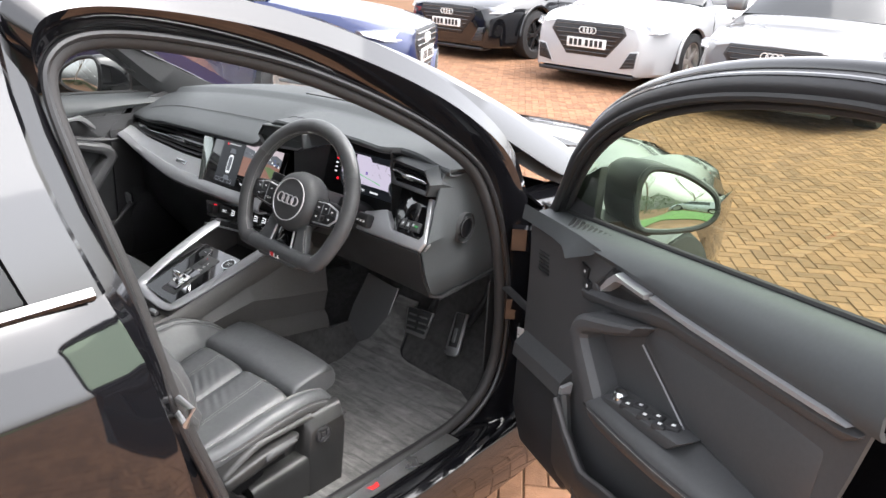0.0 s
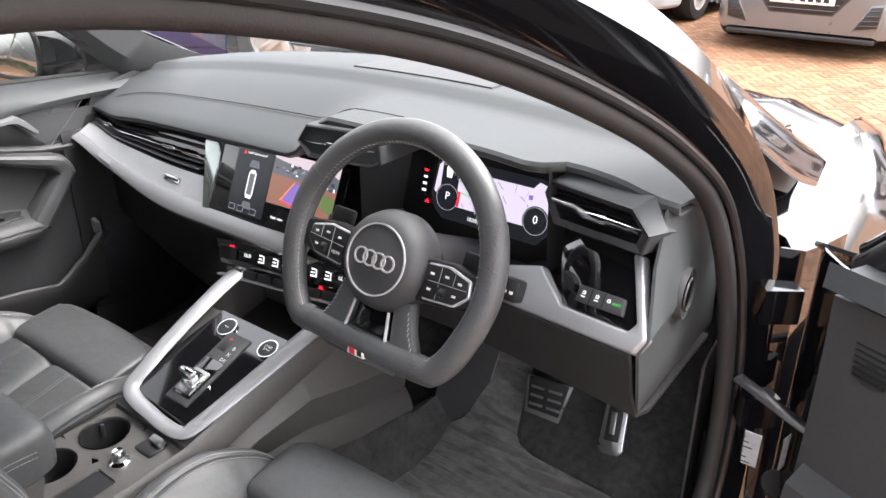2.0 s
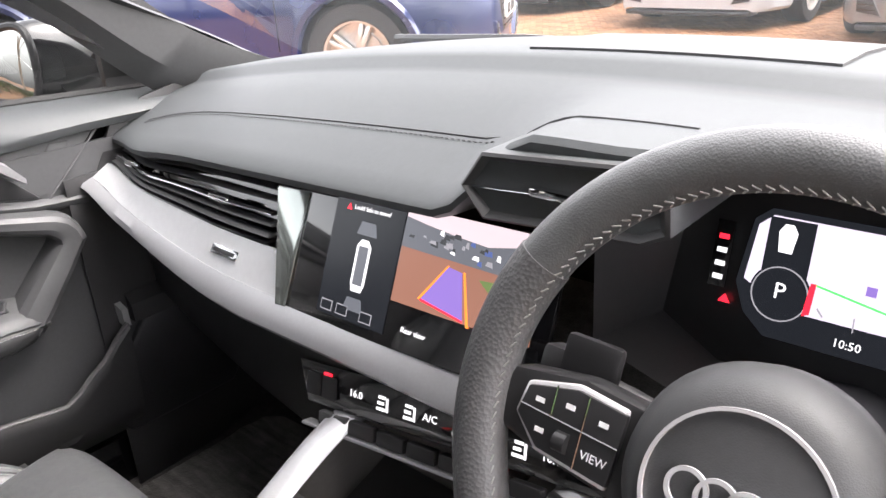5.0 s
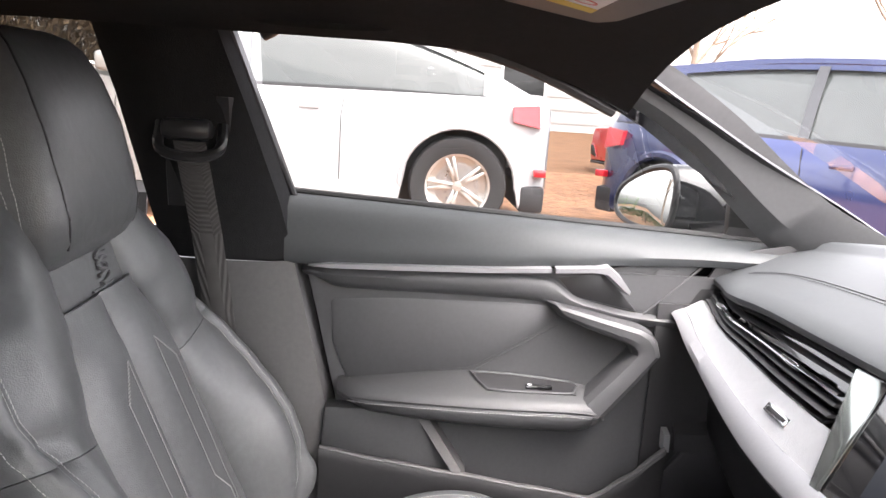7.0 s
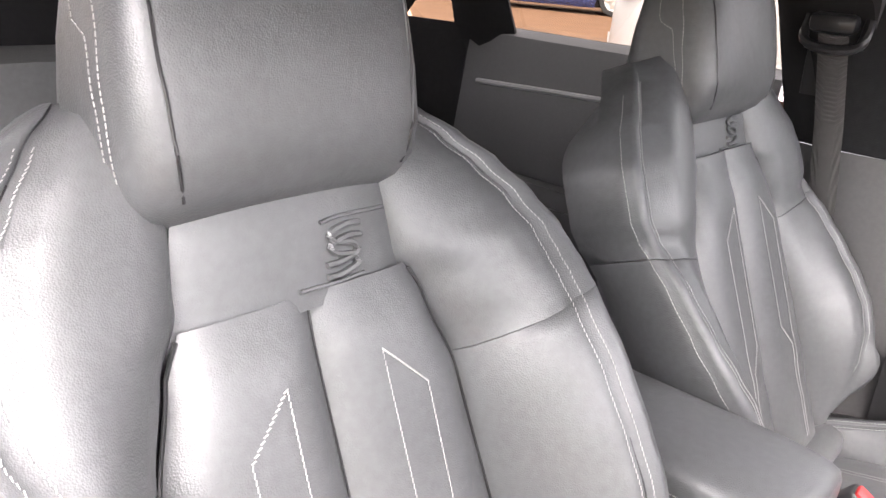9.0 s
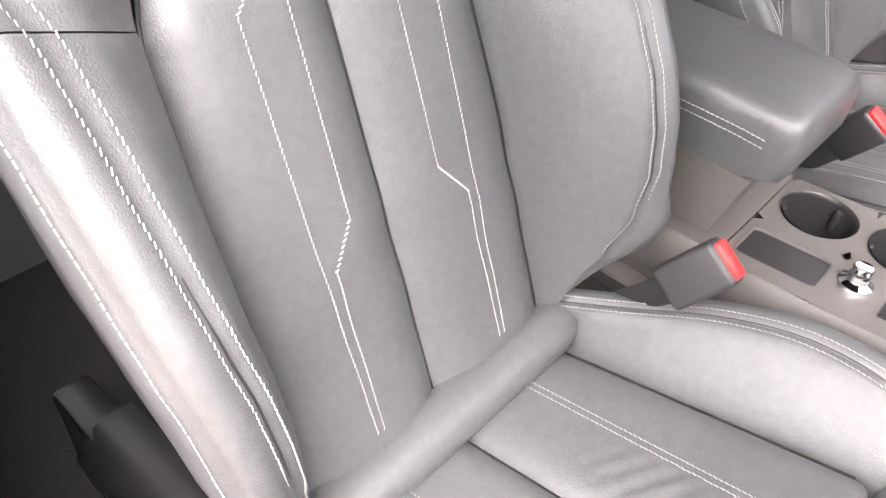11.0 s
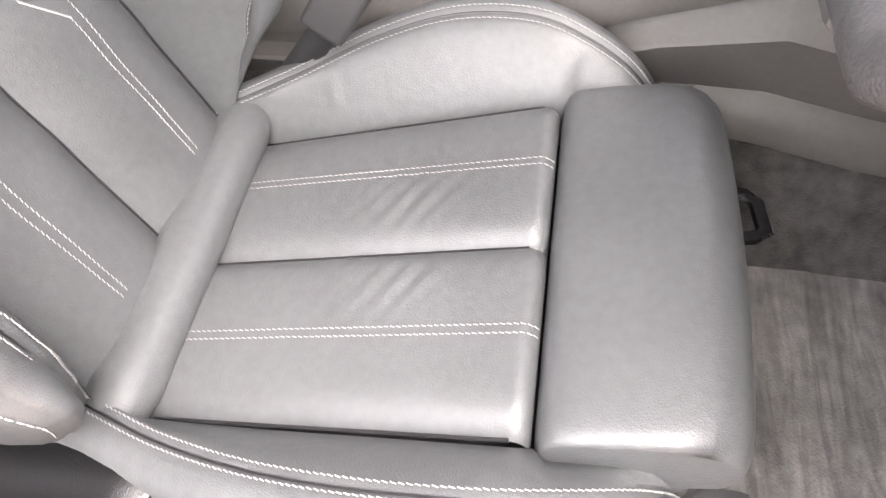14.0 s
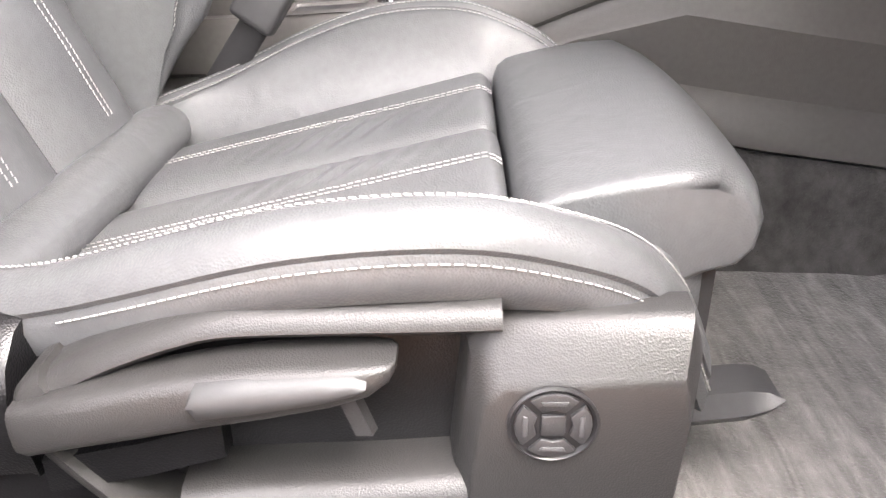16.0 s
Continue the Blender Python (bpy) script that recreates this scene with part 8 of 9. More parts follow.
# ---- outside: other cars, planting, buildings ----
def make_wheel(parent, m, r, alloy, spokes=5):
    w = part("wheel", lathe([(r * 0.66, -0.10), (r * 0.95, -0.105), (r, -0.08), (r, 0.08), (r * 0.96, 0.105), (r * 0.70, 0.112), (r * 0.655, 0.10)], 40, m), TYRE, parent, "black tyre")
    part("rim", lathe([(r * 0.66, 0.10), (r * 0.665, 0.106), (r * 0.62, 0.100), (r * 0.60, 0.02), (r * 0.3, 0.0), (0.0, 0.0)], 40, m), alloy, w, "alloy rim")
    part("brake_disc", lathe([(0.0, 0.015), (r * 0.45, 0.015), (r * 0.45, 0.03), (0.0, 0.03)], 28, m), STEEL, w)
    for k in range(spokes):
        for d in (-7, 7):
            part("spoke", moved(prism([(-0.020, 0.03), (0.020, 0.03), (0.013, r * 0.63), (-0.013, r * 0.63)], "z", 0.05, 0.088, 0.006), m @ pose(0, 0, 0, 0, 0, 360 / spokes * k + d)), alloy, w)
    part("hub_cap", lathe([(0.0, 0.05), (0.045, 0.05), (0.042, 0.09), (0.0, 0.094)], 20, m), alloy, w)
    return w


def make_vehicle(name, label, where, turn, paint, L=4.4, Wd=1.8, H=1.44, wb=2.63, front=0.88, kind="hatch", r=0.33, alloy=ALLOY, glassm=DARKGLASS, face=True, suv=False, clad=None, group="parked cars"):
    """A parked car; its nose points along local +y, its place is the middle of its front axle on the ground."""
    v = thing(name, label, "car", group)
    v.matrix_basis = Matrix.Translation(where) @ pose(0, 0, 0, 0, 0, turn)
    M = v.matrix_basis
    yf, yr = front, -(L - front)
    g = 0.20 if suv else 0.15
    belt = H * (0.63 if suv else 0.665)
    hood = H * (0.60 if suv else 0.61)
    nose = hood - 0.15
    hw = Wd / 2
    roof_rear = {"hatch": yr + 0.35, "estate": yr + 0.2, "coupe": yr + 1.5, "saloon": yr + 1.15}[kind]
    tail_top = {"hatch": yr + 0.05, "estate": yr + 0.03, "coupe": yr + 0.12, "saloon": yr + 0.5}[kind]
    ys = sorted(set([round(yr + (yf - yr) * i / 70, 3) for i in range(71)]))

    def plan(y):
        t = (y - (yf + yr) / 2) / ((yf - yr) / 2)
        return hw * (1 - 0.05 * t * t - (0.20 if t > 0 else 0.14) * abs(t) ** 9)

    def top(y):
        if y > -0.35:
            k = (y + 0.35) / (yf + 0.35)
            return belt + (hood - belt) * ease(0, 0.35, k) + (nose - hood) * max(k, 0) ** 2.6
        return belt + 0.03 * ease(-0.35, yr, y)

    def low(y):
        z = g + 0.03
        for c in (0.0, -wb):
            d = abs(y - c) / (r * 1.17)
            if d < 1:
                z = max(z, r + r * 1.17 * math.sqrt(1 - d * d) * 0.98)
        return z

    rings = []
    for y in ys:
        w, zt, zl = plan(y), top(y), low(y)
        zl2 = max(zl, g + 0.02)
        flare = 0.012 if zl > g + 0.1 else 0
        zm = max(zl2 + 0.02, zt - 0.36)
        sec = [(w * 0.97 + flare, zl2), (w + flare, zl2 + 0.03), (w + flare * 0.5, zm), (w * 0.995, zt - 0.16), (w * 0.965, zt - 0.07), (w * 0.91, zt - 0.012), (w * 0.75, zt + 0.010), (w * 0.4, zt + 0.024), (0, zt + 0.03)]
        rings.append([M @ Vector((x, y, z)) for x, z in sec] + [M @ Vector((-x, y, z)) for x, z in sec[-2::-1]])
    mid_y = [sum((p.z for p in r_)) / len(r_) for r_ in (rings[0], rings[-1])]

    def closing(ring, zc, dy, k):
        inv = M.inverted()
        out = []
        for p in ring:
            q = inv @ p
            out.append(M @ Vector((q.x * k, q.y + dy, (zc - where[2]) + (q.z - (zc - where[2])) * k)))
        return out

    rings = [closing(rings[0], mid_y[0], -0.03, 0.93)] + rings + [closing(rings[-1], mid_y[1], 0.03, 0.93)]
    shell = loft(rings, closed=False, caps=False)
    shell.verts.ensure_lookup_table()
    n_r = len(rings[0])
    shell.faces.new(shell.verts[:n_r])
    shell.faces.new(shell.verts[-n_r:])
    body = part("body", shell, paint, v, "painted body shell", angle=35)
    part("underbody", moved(rbox(-hw * 0.72, hw * 0.72, yr + 0.3, yf - 0.3, g, belt - 0.30, 0.05), M), CLADDING, v)
    for s in (-1, 1):
        for c in (0.0, -wb):
            arch = [(hw * 0.995 * s, c + r * 1.19 * math.cos(a), max(r + r * 1.19 * math.sin(a), g + 0.03)) for a in [math.pi * k / 18 for k in range(19)]]
            part("arch_lip", moved(tube(arch, 0.018 if not clad else 0.035, 6, up=(1, 0, 0)), M), clad or paint, v)
            wm = M @ Matrix.Translation((s * (hw - 0.115), c, r)) @ pose(0, 0, 0, 0, 90 if s > 0 else -90, 0)
            make_wheel(v, wm, r, alloy)
        part("side_sill", moved(prism([(-wb + r * 1.2, g), (-r * 1.2, g), (-r * 1.2 - 0.02, g + 0.10), (-wb + r * 1.2 + 0.02, g + 0.10)], "x", *sorted((s * hw * 0.93, s * (hw * 0.985))), 0.01), M), clad or paint, v)
    # glasshouse
    scr0, scr1 = -0.30, -1.02

    def roof(y):
        a = H - 0.02
        if y > scr1:
            return belt + (a - belt) * (1 - ((y - scr1) / (scr0 - scr1)) ** 1.25)
        if y < roof_rear:
            k = (roof_rear - y) / max(roof_rear - tail_top, 0.05)
            return a - 0.06 - (a - 0.06 - belt - 0.02) * min(k, 1) ** 1.3
        k = (scr1 - y) / (scr1 - roof_rear)
        return a + 0.02 * math.sin(math.pi * min(k * 1.2, 1)) - 0.06 * k * k

    gy = [scr0 - 0.01 + (tail_top - scr0 + 0.02) * i / 48 for i in range(49)]
    rings = []
    for y in gy:
        w0, zr, zb = plan(y) * 0.90, max(roof(y), top(y) + 0.012), top(y) - 0.02
        k = min((zr - zb) / (H - belt), 1)
        w1 = w0 * (1 - 0.20 * k)
        sec = [(w0, zb), (w0 + (w1 - w0) * 0.5 + 0.01, zb + (zr - zb) * 0.5), (w1 + 0.005, zb + (zr - zb) * 0.86), (w1 - 0.05 * k, zb + (zr - zb) * 0.97), (w1 * 0.5, zr + 0.012), (0, zr + 0.018)]
        rings.append([M @ Vector((x, y, z)) for x, z in sec] + [M @ Vector((-x, y, z)) for x, z in sec[-2::-1]])
    part("glasshouse", loft(rings, closed=False, caps=False), glassm, v, "dark windows all round")

    def skin_strip(name, f0, f1, ya, yb, mat, n=24, lift=0.008):
        """A painted band over the glasshouse between two shares of its height."""
        for s in (-1, 1):
            rows = []
            for i in range(n + 1):
                y = ya + (yb - ya) * i / n
                w0, zr, zb = plan(y) * 0.90, max(roof(y), top(y) + 0.012), top(y) - 0.02
                k = min((zr - zb) / (H - belt), 1)
                w1 = w0 * (1 - 0.20 * k)
                row = []
                for f in (f0, (f0 + f1) / 2, f1):
                    row.append(M @ Vector((s * (w0 + (w1 - w0) * f + 0.012 * math.sin(math.pi * f) + lift), y, zb + (zr - zb) * f)))
                rows.append(row)
            part(name, sheet(rows, 0.004), mat, v)

    rows = []
    for i in range(29):
        y = scr1 + 0.06 + (roof_rear - 0.06 - scr1 - 0.06) * i / 28
        w1 = plan(y) * 0.90 * 0.80
        zr = roof(y)
        rows.append([M @ Vector((x * w1, y, zr + 0.022 - 0.05 * abs(x) ** 4)) for x in (-1.04, -0.98, -0.9, -0.5, 0, 0.5, 0.9, 0.98, 1.04)])
    part("roof_skin", sheet(rows, 0.012), paint, v, "painted roof")
    skin_strip("roof_rail", 0.86, 1.0, scr0 - 0.04, tail_top + 0.03, paint)
    skin_strip("centre_pillar", 0.05, 0.9, scr1 - 0.42, scr1 - 0.50, PIANO, 4)
    back = {"hatch": yr + 0.75, "estate": yr + 0.45, "coupe": yr + 0.55, "saloon": yr + 1.2}[kind]
    skin_strip("rear_pillar", 0.0, 0.95, back, tail_top + 0.02, paint, 10)
    skin_strip("window_line", -0.02, 0.05, scr0 - 0.1, tail_top + 0.03, SATIN if suv else CHROME, 16, 0.010)
    for s in (-1, 1):
        part("door_mirror", moved(rbox(*sorted((s * (hw * 0.93), s * (hw + 0.16))), scr0 - 0.25, scr0 - 0.12, belt + 0.02, belt + 0.17, 0.04, 3), M), paint, v, "door mirror")
        for y in (-1.12, -1.98):
            x = s * (plan(y) + 0.004)
            part("door_handle", moved(rbox(x - 0.012, x + 0.012, y - 0.10, y + 0.06, belt - 0.16, belt - 0.13, 0.008), M), paint, v, "door handle")
        for y in (-0.52, -1.42, -2.25):
            x = s * plan(y)
            part("door_gap", moved(tube([(x * 1.001, y, g + 0.2), (x * 1.0, y, belt - 0.2), (x * 0.975, y - 0.02, belt - 0.05)], 0.004, 4), M), SATIN, v)
        # lamps
        part("headlamp", moved(loft([[(s * a * 1.015, y + 0.055, z + 0.004) for a, y, z in ring] for ring in (((hw * 0.42, yf - 0.035, nose - 0.06), (hw * 0.42, yf - 0.05, nose + 0.0), (hw * 0.43, yf - 0.12, nose + 0.01), (hw * 0.43, yf - 0.12, nose - 0.06)), ((hw * 0.70, yf - 0.075, nose - 0.085), (hw * 0.70, yf - 0.11, nose + 0.012), (hw * 0.7, yf - 0.2, nose + 0.012), (hw * 0.7, yf - 0.2, nose - 0.085)), ((hw * 0.885, yf - 0.20, nose - 0.07), (hw * 0.88, yf - 0.24, nose + 0.01), (hw * 0.8, yf - 0.34, nose + 0.02), (hw * 0.8, yf - 0.34, nose - 0.07)), ((hw * 0.96, yf - 0.36, nose - 0.03), (hw * 0.95, yf - 0.40, nose + 0.0), (hw * 0.9, yf - 0.45, nose + 0.0), (hw * 0.9, yf - 0.44, nose - 0.03)))]), M), LAMP, v, "clear headlamp")
        mouth = [(s * hw * 0.50, g + 0.10), (s * hw * 0.70, g + 0.13), (s * hw * 0.72, g + 0.30), (s * hw * 0.62, g + 0.29)]
        part("intake_frame", moved(prism([(x + (x - s * hw * 0.63) * 0.16, z + (z - g - 0.2) * 0.16) for x, z in mouth], "y", yf - 0.14, yf + 0.036, 0.008), M), paint, v)
        part("lower_intake", moved(prism(mouth, "y", yf - 0.12, yf + 0.041, 0.006), M), SATIN, v, "dark side intake")
        for k in range(4):
            part("intake_bar", moved(tube([(s * hw * (0.54 + 0.02 * k), yf + 0.043, g + 0.14 + 0.04 * k), (s * hw * 0.70, yf + 0.043, g + 0.15 + 0.04 * k)], 0.004, 5), M), PIANO, v)
        part("lamp_blade", moved(tube([(s * hw * 0.44, yf + 0.028, nose - 0.045), (s * hw * 0.70, yf - 0.012, nose - 0.065), (s * hw * 0.88, yf - 0.13, nose - 0.05)], 0.008, 6), M), WHITEP, v, "pale light blade")
        part("tail_lamp", moved(loft([[(s * hw * 0.98, yr + 0.30, belt - 0.17), (s * hw * 0.97, yr + 0.32, belt - 0.05), (s * hw * 0.85, yr + 0.3, belt - 0.05), (s * hw * 0.85, yr + 0.3, belt - 0.17)], [(s * hw * 0.925, yr + 0.08, belt - 0.21), (s * hw * 0.90, yr + 0.09, belt - 0.03), (s * hw * 0.7, yr + 0.1, belt - 0.03), (s * hw * 0.7, yr + 0.1, belt - 0.21)], [(s * hw * 0.62, yr - 0.0, belt - 0.20), (s * hw * 0.62, yr + 0.02, belt - 0.06), (s * hw * 0.5, yr + 0.1, belt - 0.06), (s * hw * 0.5, yr + 0.1, belt - 0.20)]]), M), TAIL, v, "red tail lamp")
        part("rear_reflector", moved(rbox(*sorted((s * hw * 0.70, s * hw * 0.93)), yr - 0.0, yr + 0.1, g + 0.30, g + 0.36, 0.01), M), TAIL, v)
    part("rear_bumper_insert", moved(rbox(-hw * 0.9, hw * 0.9, yr - 0.004, yr + 0.2, g, g + 0.22, 0.03), M), CLADDING, v)
    part("front_lip", moved(rbox(-hw * 0.70, hw * 0.70, yf - 0.2, yf + 0.036, g - 0.01, g + 0.035, 0.012), M), clad or SATIN, v)
    if face:
        gz, gh = nose - 0.205, 0.20
        gr = [(-hw * 0.52, gz + gh * 0.5), (-hw * 0.46, gz + gh), (hw * 0.46, gz + gh), (hw * 0.52, gz + gh * 0.5), (hw * 0.28, gz - gh * 0.75), (-hw * 0.28, gz - gh * 0.75)]
        part("grille_frame", moved(prism([(x * 1.06, gz + (z - gz) * 1.08) for x, z in gr], "y", yf - 0.04, yf + 0.034, 0.008), M), GREYP if paint is not BLACKPAINT else SATIN, v, "grille surround")
        part("hood_gap", moved(tube([(x * hw, yf - 0.03 - 0.16 * abs(x) ** 3, nose + 0.022 - 0.02 * abs(x) ** 2) for x in [-0.7 + 0.14 * i for i in range(11)]], 0.005, 5), M), SATIN, v)
        part("grille", moved(prism(gr, "y", yf - 0.03, yf + 0.038, 0.004), M), SATIN, v, "dark honeycomb grille")
        for k in range(7):
            z = gz - gh * 0.6 + k * gh * 0.25
            hwid = hw * (0.29 + 0.2 * min((z - gz + gh * 0.75) / (gh * 1.4), 1))
            part("grille_bar", moved(tube([(-hwid, yf + 0.042, z), (hwid, yf + 0.042, z)], 0.006, 6), M), PIANO, v)
        for k in range(4):
            part("badge_ring", moved(lathe([(0.030, 0), (0.039, 0), (0.039, 0.01), (0.030, 0.01), (0.030, 0)], 20), M @ basis((-0.075 + 0.05 * k, yf + 0.042, gz + gh * 0.62), (-1, 0, 0), (0, 0, 1))), PLATE, v)
        part("number_plate", moved(rbox(-0.26, 0.26, yf + 0.038, yf + 0.056, gz - 0.075, gz + 0.036, 0.004), M), PLATE, v, "white number plate with dark bars")
        for k in range(7):
            x = -0.215 + 0.062 * k + (0.025 if k > 3 else 0)
            part("plate_bar", moved(rbox(x, x + 0.042, yf + 0.056, yf + 0.058, gz - 0.055, gz + 0.018, 0), M), PLATEINK, v, smooth=False)
    return v


for sgn in (-1, 1):
    for y in (1.45, -1.18):
        make_wheel(car, Matrix.Translation((sgn * 0.758, y, 0.325)) @ pose(0, 0, 0, 0, 90 * sgn, 0), 0.325, DARKALLOY)

make_vehicle("white_suv", "white sloping-roof SUV parked alongside with silver alloy wheels", (-6.65, -2.62, 0.0), 180, WHITEPAINT, 4.92, 1.92, 1.75, 3.2, 1.0, "coupe", 0.395, suv=True, glassm=PALEGLASS)
make_vehicle("blue_suv", "dark blue compact SUV with silver trim parked across", (-3.82, 4.28, 0.0), -59, BLUEPAINT, 4.21, 1.8, 1.53, 2.6, 0.84, "hatch", 0.345, suv=True, clad=BLUEPAINT, glassm=PALEGLASS)
make_vehicle("white_hatchback", "white hatchback parked facing the black car", (-3.07, 8.46, 0.0), 180, WHITEPAINT, 4.34, 1.82, 1.43, 2.63, 0.88, "hatch", 0.33)
make_vehicle("grey_hatchback", "small grey hatchback parked facing the black car", (-0.77, 7.85, 0.0), 180, GREYPAINT, 4.03, 1.74, 1.41, 2.56, 0.8, "hatch", 0.32, DARKALLOY)
make_vehicle("black_estate", "black estate car with dark wheels parked in the row", (-5.77, 9.13, 0.0), 180, BLACKPAINT, 4.78, 1.87, 1.41, 2.83, 0.9, "estate", 0.345, DARKALLOY)
make_vehicle("silver_hatchback", "pale silver hatchback parked in the row", (1.75, 8.5, 0.0), 180, SILVERPAINT, 4.2, 1.78, 1.43, 2.6, 0.85, "hatch", 0.32)
make_vehicle("blue_estate", "blue estate car parked beyond the rear window", (-15.0, -12.2, 0.0), 211, BLUEPAINT, 4.9, 1.9, 1.5, 2.9, 0.9, "estate", 0.35)
make_vehicle("pale_saloon", "pale grey saloon parked behind the blue estate", (-21.0, -10.7, 0.0), 211, SILVERPAINT, 4.7, 1.84, 1.45, 2.8, 0.9, "saloon", 0.33)
make_vehicle("dark_hatchback", "dark blue hatchback parked behind the white SUV", (-9.0, 3.9, 0.0), 200, BLUEPAINT, 4.2, 1.8, 1.46, 2.6, 0.85, "hatch", 0.33, face=False)
make_vehicle("red_hatchback", "red hatchback parked at the far edge", (-12.5, 4.4, 0.0), 200, REDPAINT, 4.1, 1.75, 1.45, 2.55, 0.85, "hatch", 0.32, face=False)
make_vehicle("silver_saloon", "pale silver saloon standing behind the lawn", (19.5, -4.6, 0.0), 190, SILVERPAINT, 4.7, 1.82, 1.45, 2.75, 0.9, "saloon", 0.33, glassm=PALEGLASS)

# ground, lawn, road
solo("ground", rbox(-70, 70, -70, 70, -0.30, -0.006, 0), JOINT, "sandy jointed parking ground", "ground", kind="structure", smooth=False)
lawn_bm = prism([(8.5, 4.0), (17.0, 4.0), (17.0, -14), (8.5, -11)], "z", -0.02, 0.05, 0.02)
solo("lawn", lawn_bm, GRASS, "short green lawn beside the parking rows", "lawn", kind="structure")
solo("road", prism([(-60, -30), (-4, -30), (20, -30), (20, -24), (-8, -21), (-20, -11.5), (-40, 2), (-60, 10)], "z", -0.02, 0.004), TARMAC, "grey tarmac access road", "road", kind="structure", smooth=False)
rng = random.Random(11)
blades = bmesh.new()
for i in range(5000):
    x, y = 8.6 + 8.2 * rng.random(), -11 + 15 * rng.random()
    a, h = rng.random() * 6.28, 0.03 + 0.04 * rng.random()
    p = Vector((x, y, 0.045))
    d = Vector((math.cos(a), math.sin(a), 0)) * 0.008
    blades.faces.new([blades.verts.new(q) for q in (p - d, p + d, p + Vector((d.y * 2, d.x * 2, h)))])
tagged(link_mesh("grass", blades, GRASS), "short grass blades on the lawn", "grass", kind="stuff")


def make_hedge(label, x0, x1, y0, y1, h, seed, n, leaf=LEAF, size=0.04):
    rng = random.Random(seed)
    hedge = thing("hedge", label, "hedge", "hedges", at=((x0 + x1) / 2, (y0 + y1) / 2, 0))
    bm = bmesh.new()
    for i in range(n):
        x, y = x0 + (x1 - x0) * rng.random(), y0 + (y1 - y0) * rng.random()
        hh = h * (0.8 + 0.25 * noise.noise((x * 0.8, y * 0.8, seed)))
        z = hh * (0.1 + 0.9 * rng.random() ** 0.6)
        a, b, s = rng.random() * 6.28, rng.random() * 3.14, size + size * rng.random()
        u = Vector((math.cos(a) * math.sin(b), math.sin(a) * math.sin(b), math.cos(b))) * s
        w = u.orthogonal().normalized() * s * 0.5
        p = Vector((x, y, z))
        bm.faces.new([bm.verts.new(q) for q in (p - u, p + w, p + u, p - w)])
    part("leaves", bm, leaf, hedge, "small hedge leaves")
    stems = []
    for i in range(int((x1 - x0) * 2) + 2):
        x, y = x0 + (x1 - x0) * rng.random(), y0 + (y1 - y0) * rng.random()
        stems.append(tube([(x, y, 0), (x + 0.1 * (rng.random() - 0.5), y, h * 0.8)], 0.02, 5))
    part("stems", join(*stems), TWIG, hedge)
    return hedge


make_hedge("clipped green hedge along the road", -6, 24, -22.0, -20.6, 1.5, 3, 9000)
make_hedge("low green hedge behind the black car", -7.5, -1.0, -9.3, -8.3, 0.75, 4, 4200)
make_hedge("clipped green hedge beyond the lawn", 24, 25.5, -22, 10, 1.9, 5, 9000)
make_hedge("brown leafless hedge behind the far cars", -31, -29.0, -30, -6, 4.5, 6, 16000, BROWNLEAF, 0.12)


def make_tree(label, x, y, h, seed):
    rng = random.Random(seed)
    tree = thing("tree", label, "tree", "trees", at=(x, y, 0))
    part("trunk", tube([(x, y, 0), (x + 0.1, y, h * 0.3), (x, y + 0.1, h * 0.55)], [0.16, 0.12, 0.08], 8), TWIG, tree, "bare grey-brown trunk")
    twigs = []

    def grow(p, d, length, rad_, depth):
        q = p + d * length
        twigs.append(tube([p, p + d * length * 0.5 + Vector((rng.random() - 0.5, rng.random() - 0.5, 0)) * length * 0.1, q], [rad_, rad_ * 0.8, rad_ * 0.55], 5))
        if depth:
            for _ in range(3):
                e = (d + Vector((rng.random() - 0.5, rng.random() - 0.5, rng.random() - 0.25)) * 1.3).normalized()
                grow(q if rng.random() < 0.6 else p + d * length * 0.7, e, length * 0.68, rad_ * 0.55, depth - 1)

    for k in range(5):
        a = k * 1.26 + rng.random()
        grow(Vector((x, y, h * (0.28 + 0.06 * k))), Vector((math.cos(a), math.sin(a), 1.1)).normalized(), h * 0.22, 0.06, 3)
    part("crown", join(*twigs), TWIG, tree, "leafless twigs")
    return tree


for i, (x, y, h) in enumerate(((-24, 9, 7), (-21, 14, 6.5), (-3, -22, 7), (4, -23, 8), (38, -8, 8), (39, -2, 7), (37, -16, 9), (10, -21, 7), (17, -22, 8), (-12, -24, 8), (-20, -23, 7))):
    make_tree("bare winter tree at the edge of the car park", x, y, h, 20 + i)


def make_building(label, x0, x1, y0, y1, h, wallm, ribs):
    b = thing("building", label, "building", "buildings", at=((x0 + x1) / 2, (y0 + y1) / 2, 0))
    part("wall", rbox(x0, x1, y0, y1, 0, h, 0), wallm, b, smooth=False)
    part("roof", rbox(x0 - 0.2, x1 + 0.2, y0 - 0.2, y1 + 0.2, h, h + 0.35, 0.02), WHITEP, b, "white roof edge")
    for k in range(int(h / ribs)):
        part("cladding_rib", rbox(x0 - 0.03, x1 + 0.03, y0 - 0.03, y1 + 0.03, 0.3 + k * ribs, 0.3 + k * ribs + ribs * 0.45, 0.01), wallm, b)
    n = 0
    for k in range(6):
        yy = y0 + (y1 - y0) * (k + 0.5) / 6
        w = part("window", rbox(x1 + 0.0, x1 + 0.06, yy - 0.9, yy + 0.9, 1.0, 2.6, 0.01), WHITEP, b, "white window frame")
        part("pane", rbox(x1 + 0.04, x1 + 0.075, yy - 0.8, yy + 0.8, 1.1, 2.5, 0), DARKGLASS, w, smooth=False)
    return b


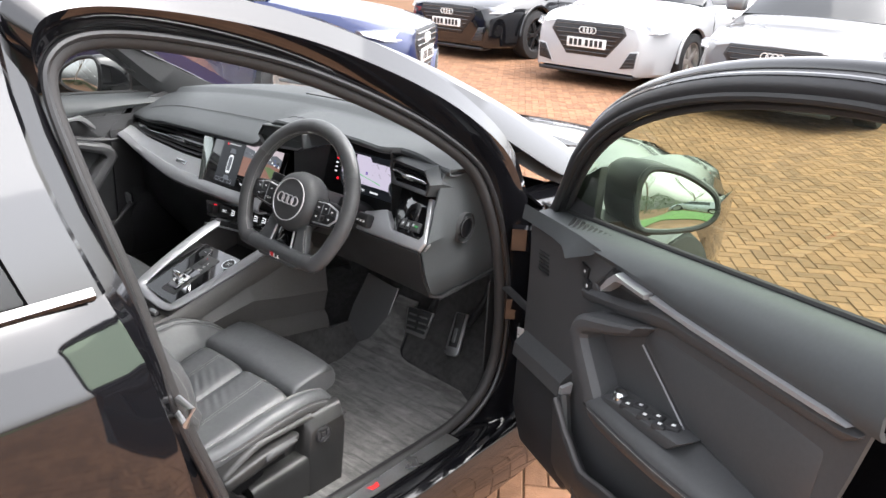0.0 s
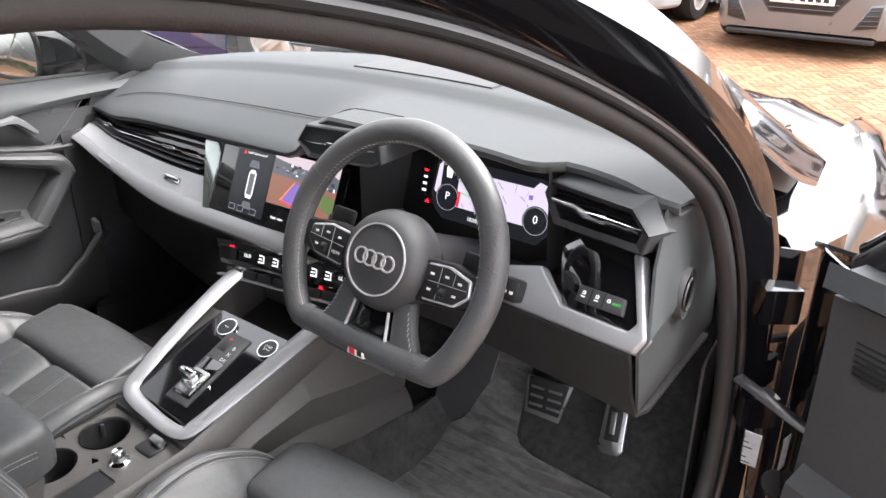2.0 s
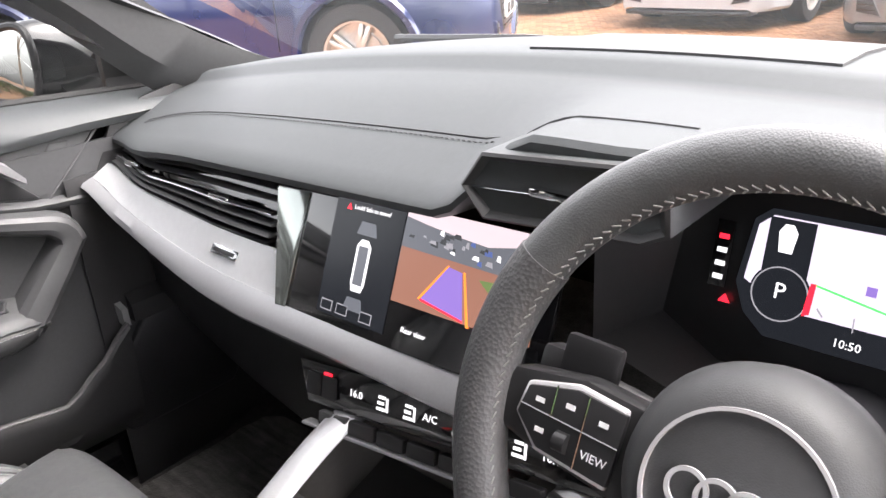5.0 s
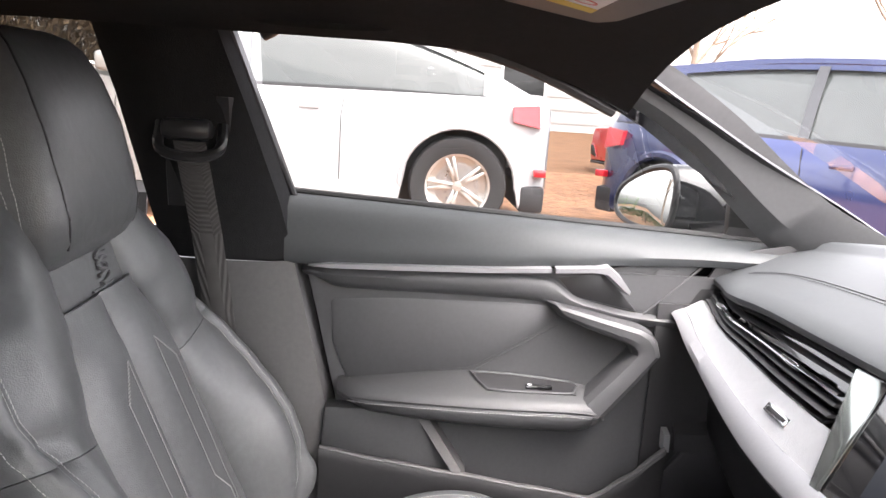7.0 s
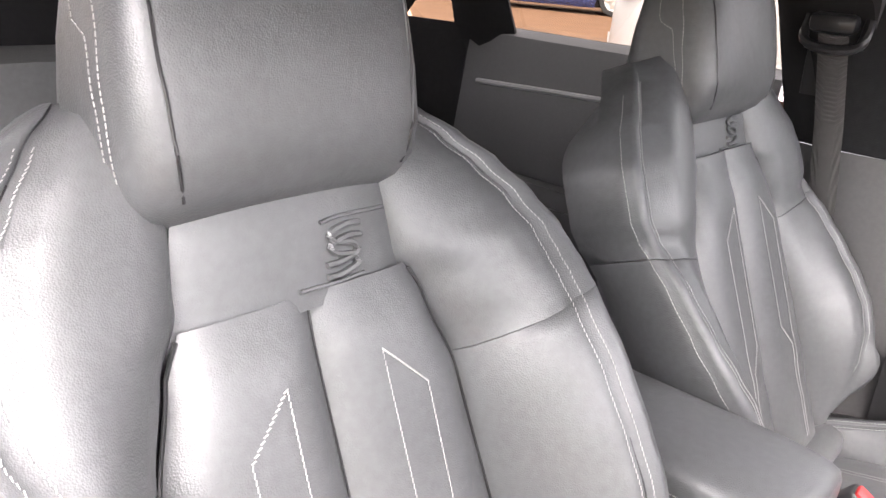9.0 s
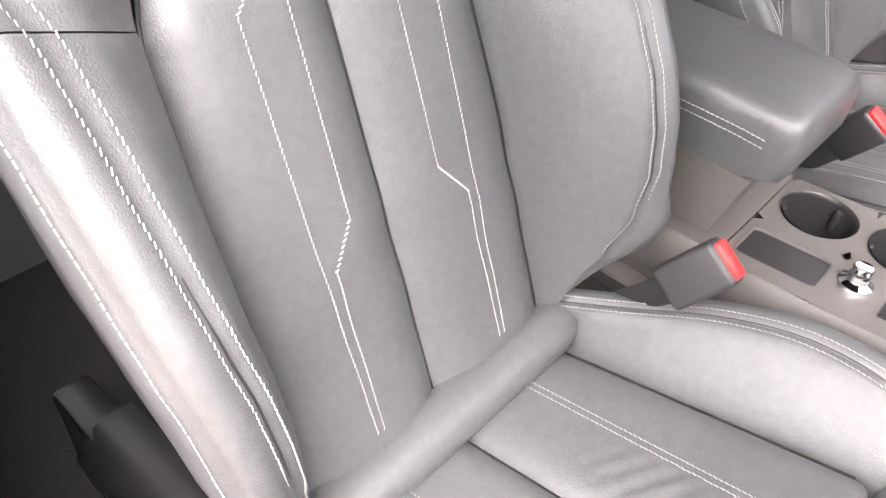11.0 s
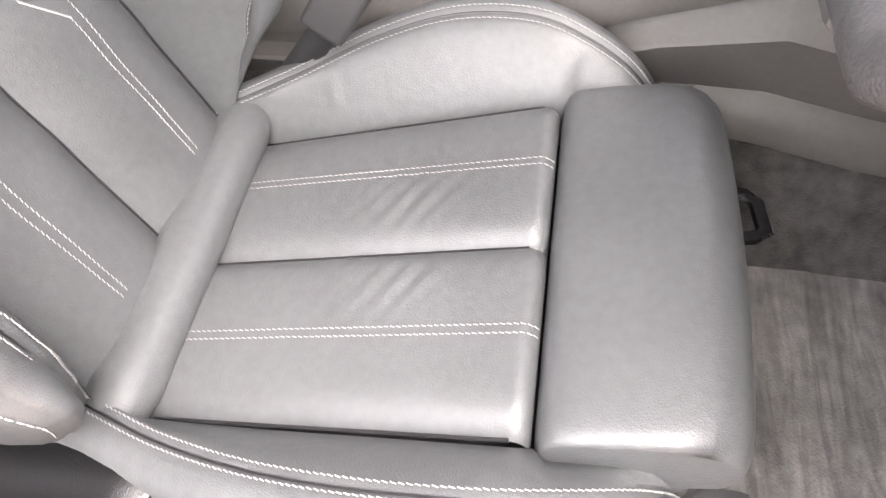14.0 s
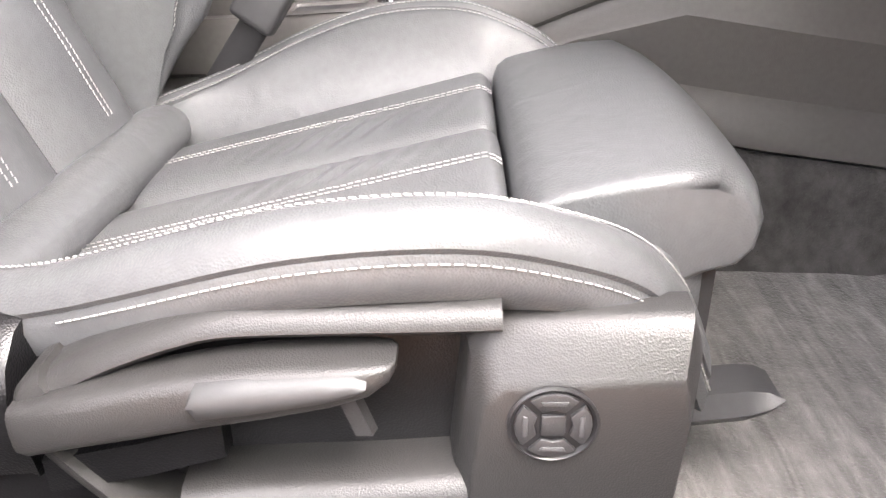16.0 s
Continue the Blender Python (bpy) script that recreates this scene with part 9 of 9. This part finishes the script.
make_building("long pale grey clad showroom behind the cars", -40, -30, 2, 34, 6.0, WALLM, 0.5)
fence = thing("fence", "green mesh fence along the far edge", "fence", at=(-26, -16, 0))
for k in range(11):
    part("fence_post", rbox(-30 + 1.6 * k, -29.93 + 1.6 * k, -17.55 - 0.3 * k, -17.48 - 0.3 * k, 0, 1.8, 0.005), GRASS, fence)
for k in range(6):
    part("fence_rail", tube([(-30, -17.5, 0.3 + 0.28 * k), (-13.9, -20.5, 0.3 + 0.28 * k)], 0.02, 5), GRASS, fence)

# ---- paving: herringbone brick ----
PAVER = 0.07


def herringbone(x0, x1, y0, y1, flip=35):
    """Middles and sizes of small pavers laid in herringbone, turned by flip degrees."""
    a, ca, sa = radians(flip), math.cos(radians(flip)), math.sin(radians(flip))
    out = []
    cx, cy = (x0 + x1) / 2, (y0 + y1) / 2
    rmax = math.hypot(x1 - x0, y1 - y0) / 2 + 0.5
    n = int(rmax / PAVER) + 2
    for i in range(-n, n):
        for j in range(-n, n):
            k = (i - j) % 4
            if k == 0:
                u, v, w, h = i * PAVER, j * PAVER, 2 * PAVER, PAVER
            elif k == 2:
                u, v, w, h = i * PAVER, j * PAVER - PAVER, PAVER, 2 * PAVER
            else:
                continue
            mx, my = u + w / 2, v + h / 2
            x, y = cx + ca * mx - sa * my, cy + sa * mx + ca * my
            if x0 < x < x1 and y0 < y < y1:
                out.append((x, y, w, h))
    return out, ca, sa


def brick_corners(x, y, w, h, ca, sa, z):
    gap, ch = 0.0022, 0.003
    pts = []
    for dx, dy, zz in ((w / 2 - gap, h / 2 - gap, z - ch), (w / 2 - gap - ch, h / 2 - gap - ch, z)):
        for sx, sy in ((-1, -1), (1, -1), (1, 1), (-1, 1)):
            px, py = sx * dx, sy * dy
            pts.append((x + ca * px - sa * py, y + sa * px + ca * py, zz))
    return pts


bricks, ca, sa = herringbone(-12, 7, -6, 11.5)
near = [b for b in bricks if 0.95 < b[0] < 3.0 and 0.4 < b[1] < 3.0]
near.sort(key=lambda b: (b[0] - 1.5) ** 2 + (b[1] - 1.1) ** 2)
near = set(near[:290])
FACES = [(4, 5, 6, 7), (0, 1, 5, 4), (1, 2, 6, 5), (2, 3, 7, 6), (3, 0, 4, 7)]
verts, faces = [], []
rng = random.Random(8)
for b in bricks:
    if b in near:
        continue
    k = len(verts)
    verts += brick_corners(*b, ca, sa, 0.0 + rng.uniform(-0.0015, 0.0015))
    faces += [tuple(k + i for i in f) for f in FACES]
me = bpy.data.meshes.new("brick_paving")
me.from_pydata(verts, [], faces)
me.materials.append(BRICK)
tagged(new("brick_paving", me), "orange herringbone brick paving of the parking ground", "paving", kind="stuff")
pave = tagged(new("pavement"), "orange brick pavers beside the open door", "paving", kind="structure")
shapes = {}
for w, h in ((2 * PAVER, PAVER), (PAVER, 2 * PAVER)):
    bme = bpy.data.meshes.new("brick")
    bme.from_pydata(brick_corners(0, 0, w, h, ca, sa, 0.0), [], FACES)
    bme.materials.append(BRICK)
    shapes[(w, h)] = bme
for x, y, w, h in sorted(near):
    ob = new("brick", shapes[(w, h)])
    ob.location = (x, y, rng.uniform(-0.0015, 0.0015))
    ob.parent = pave
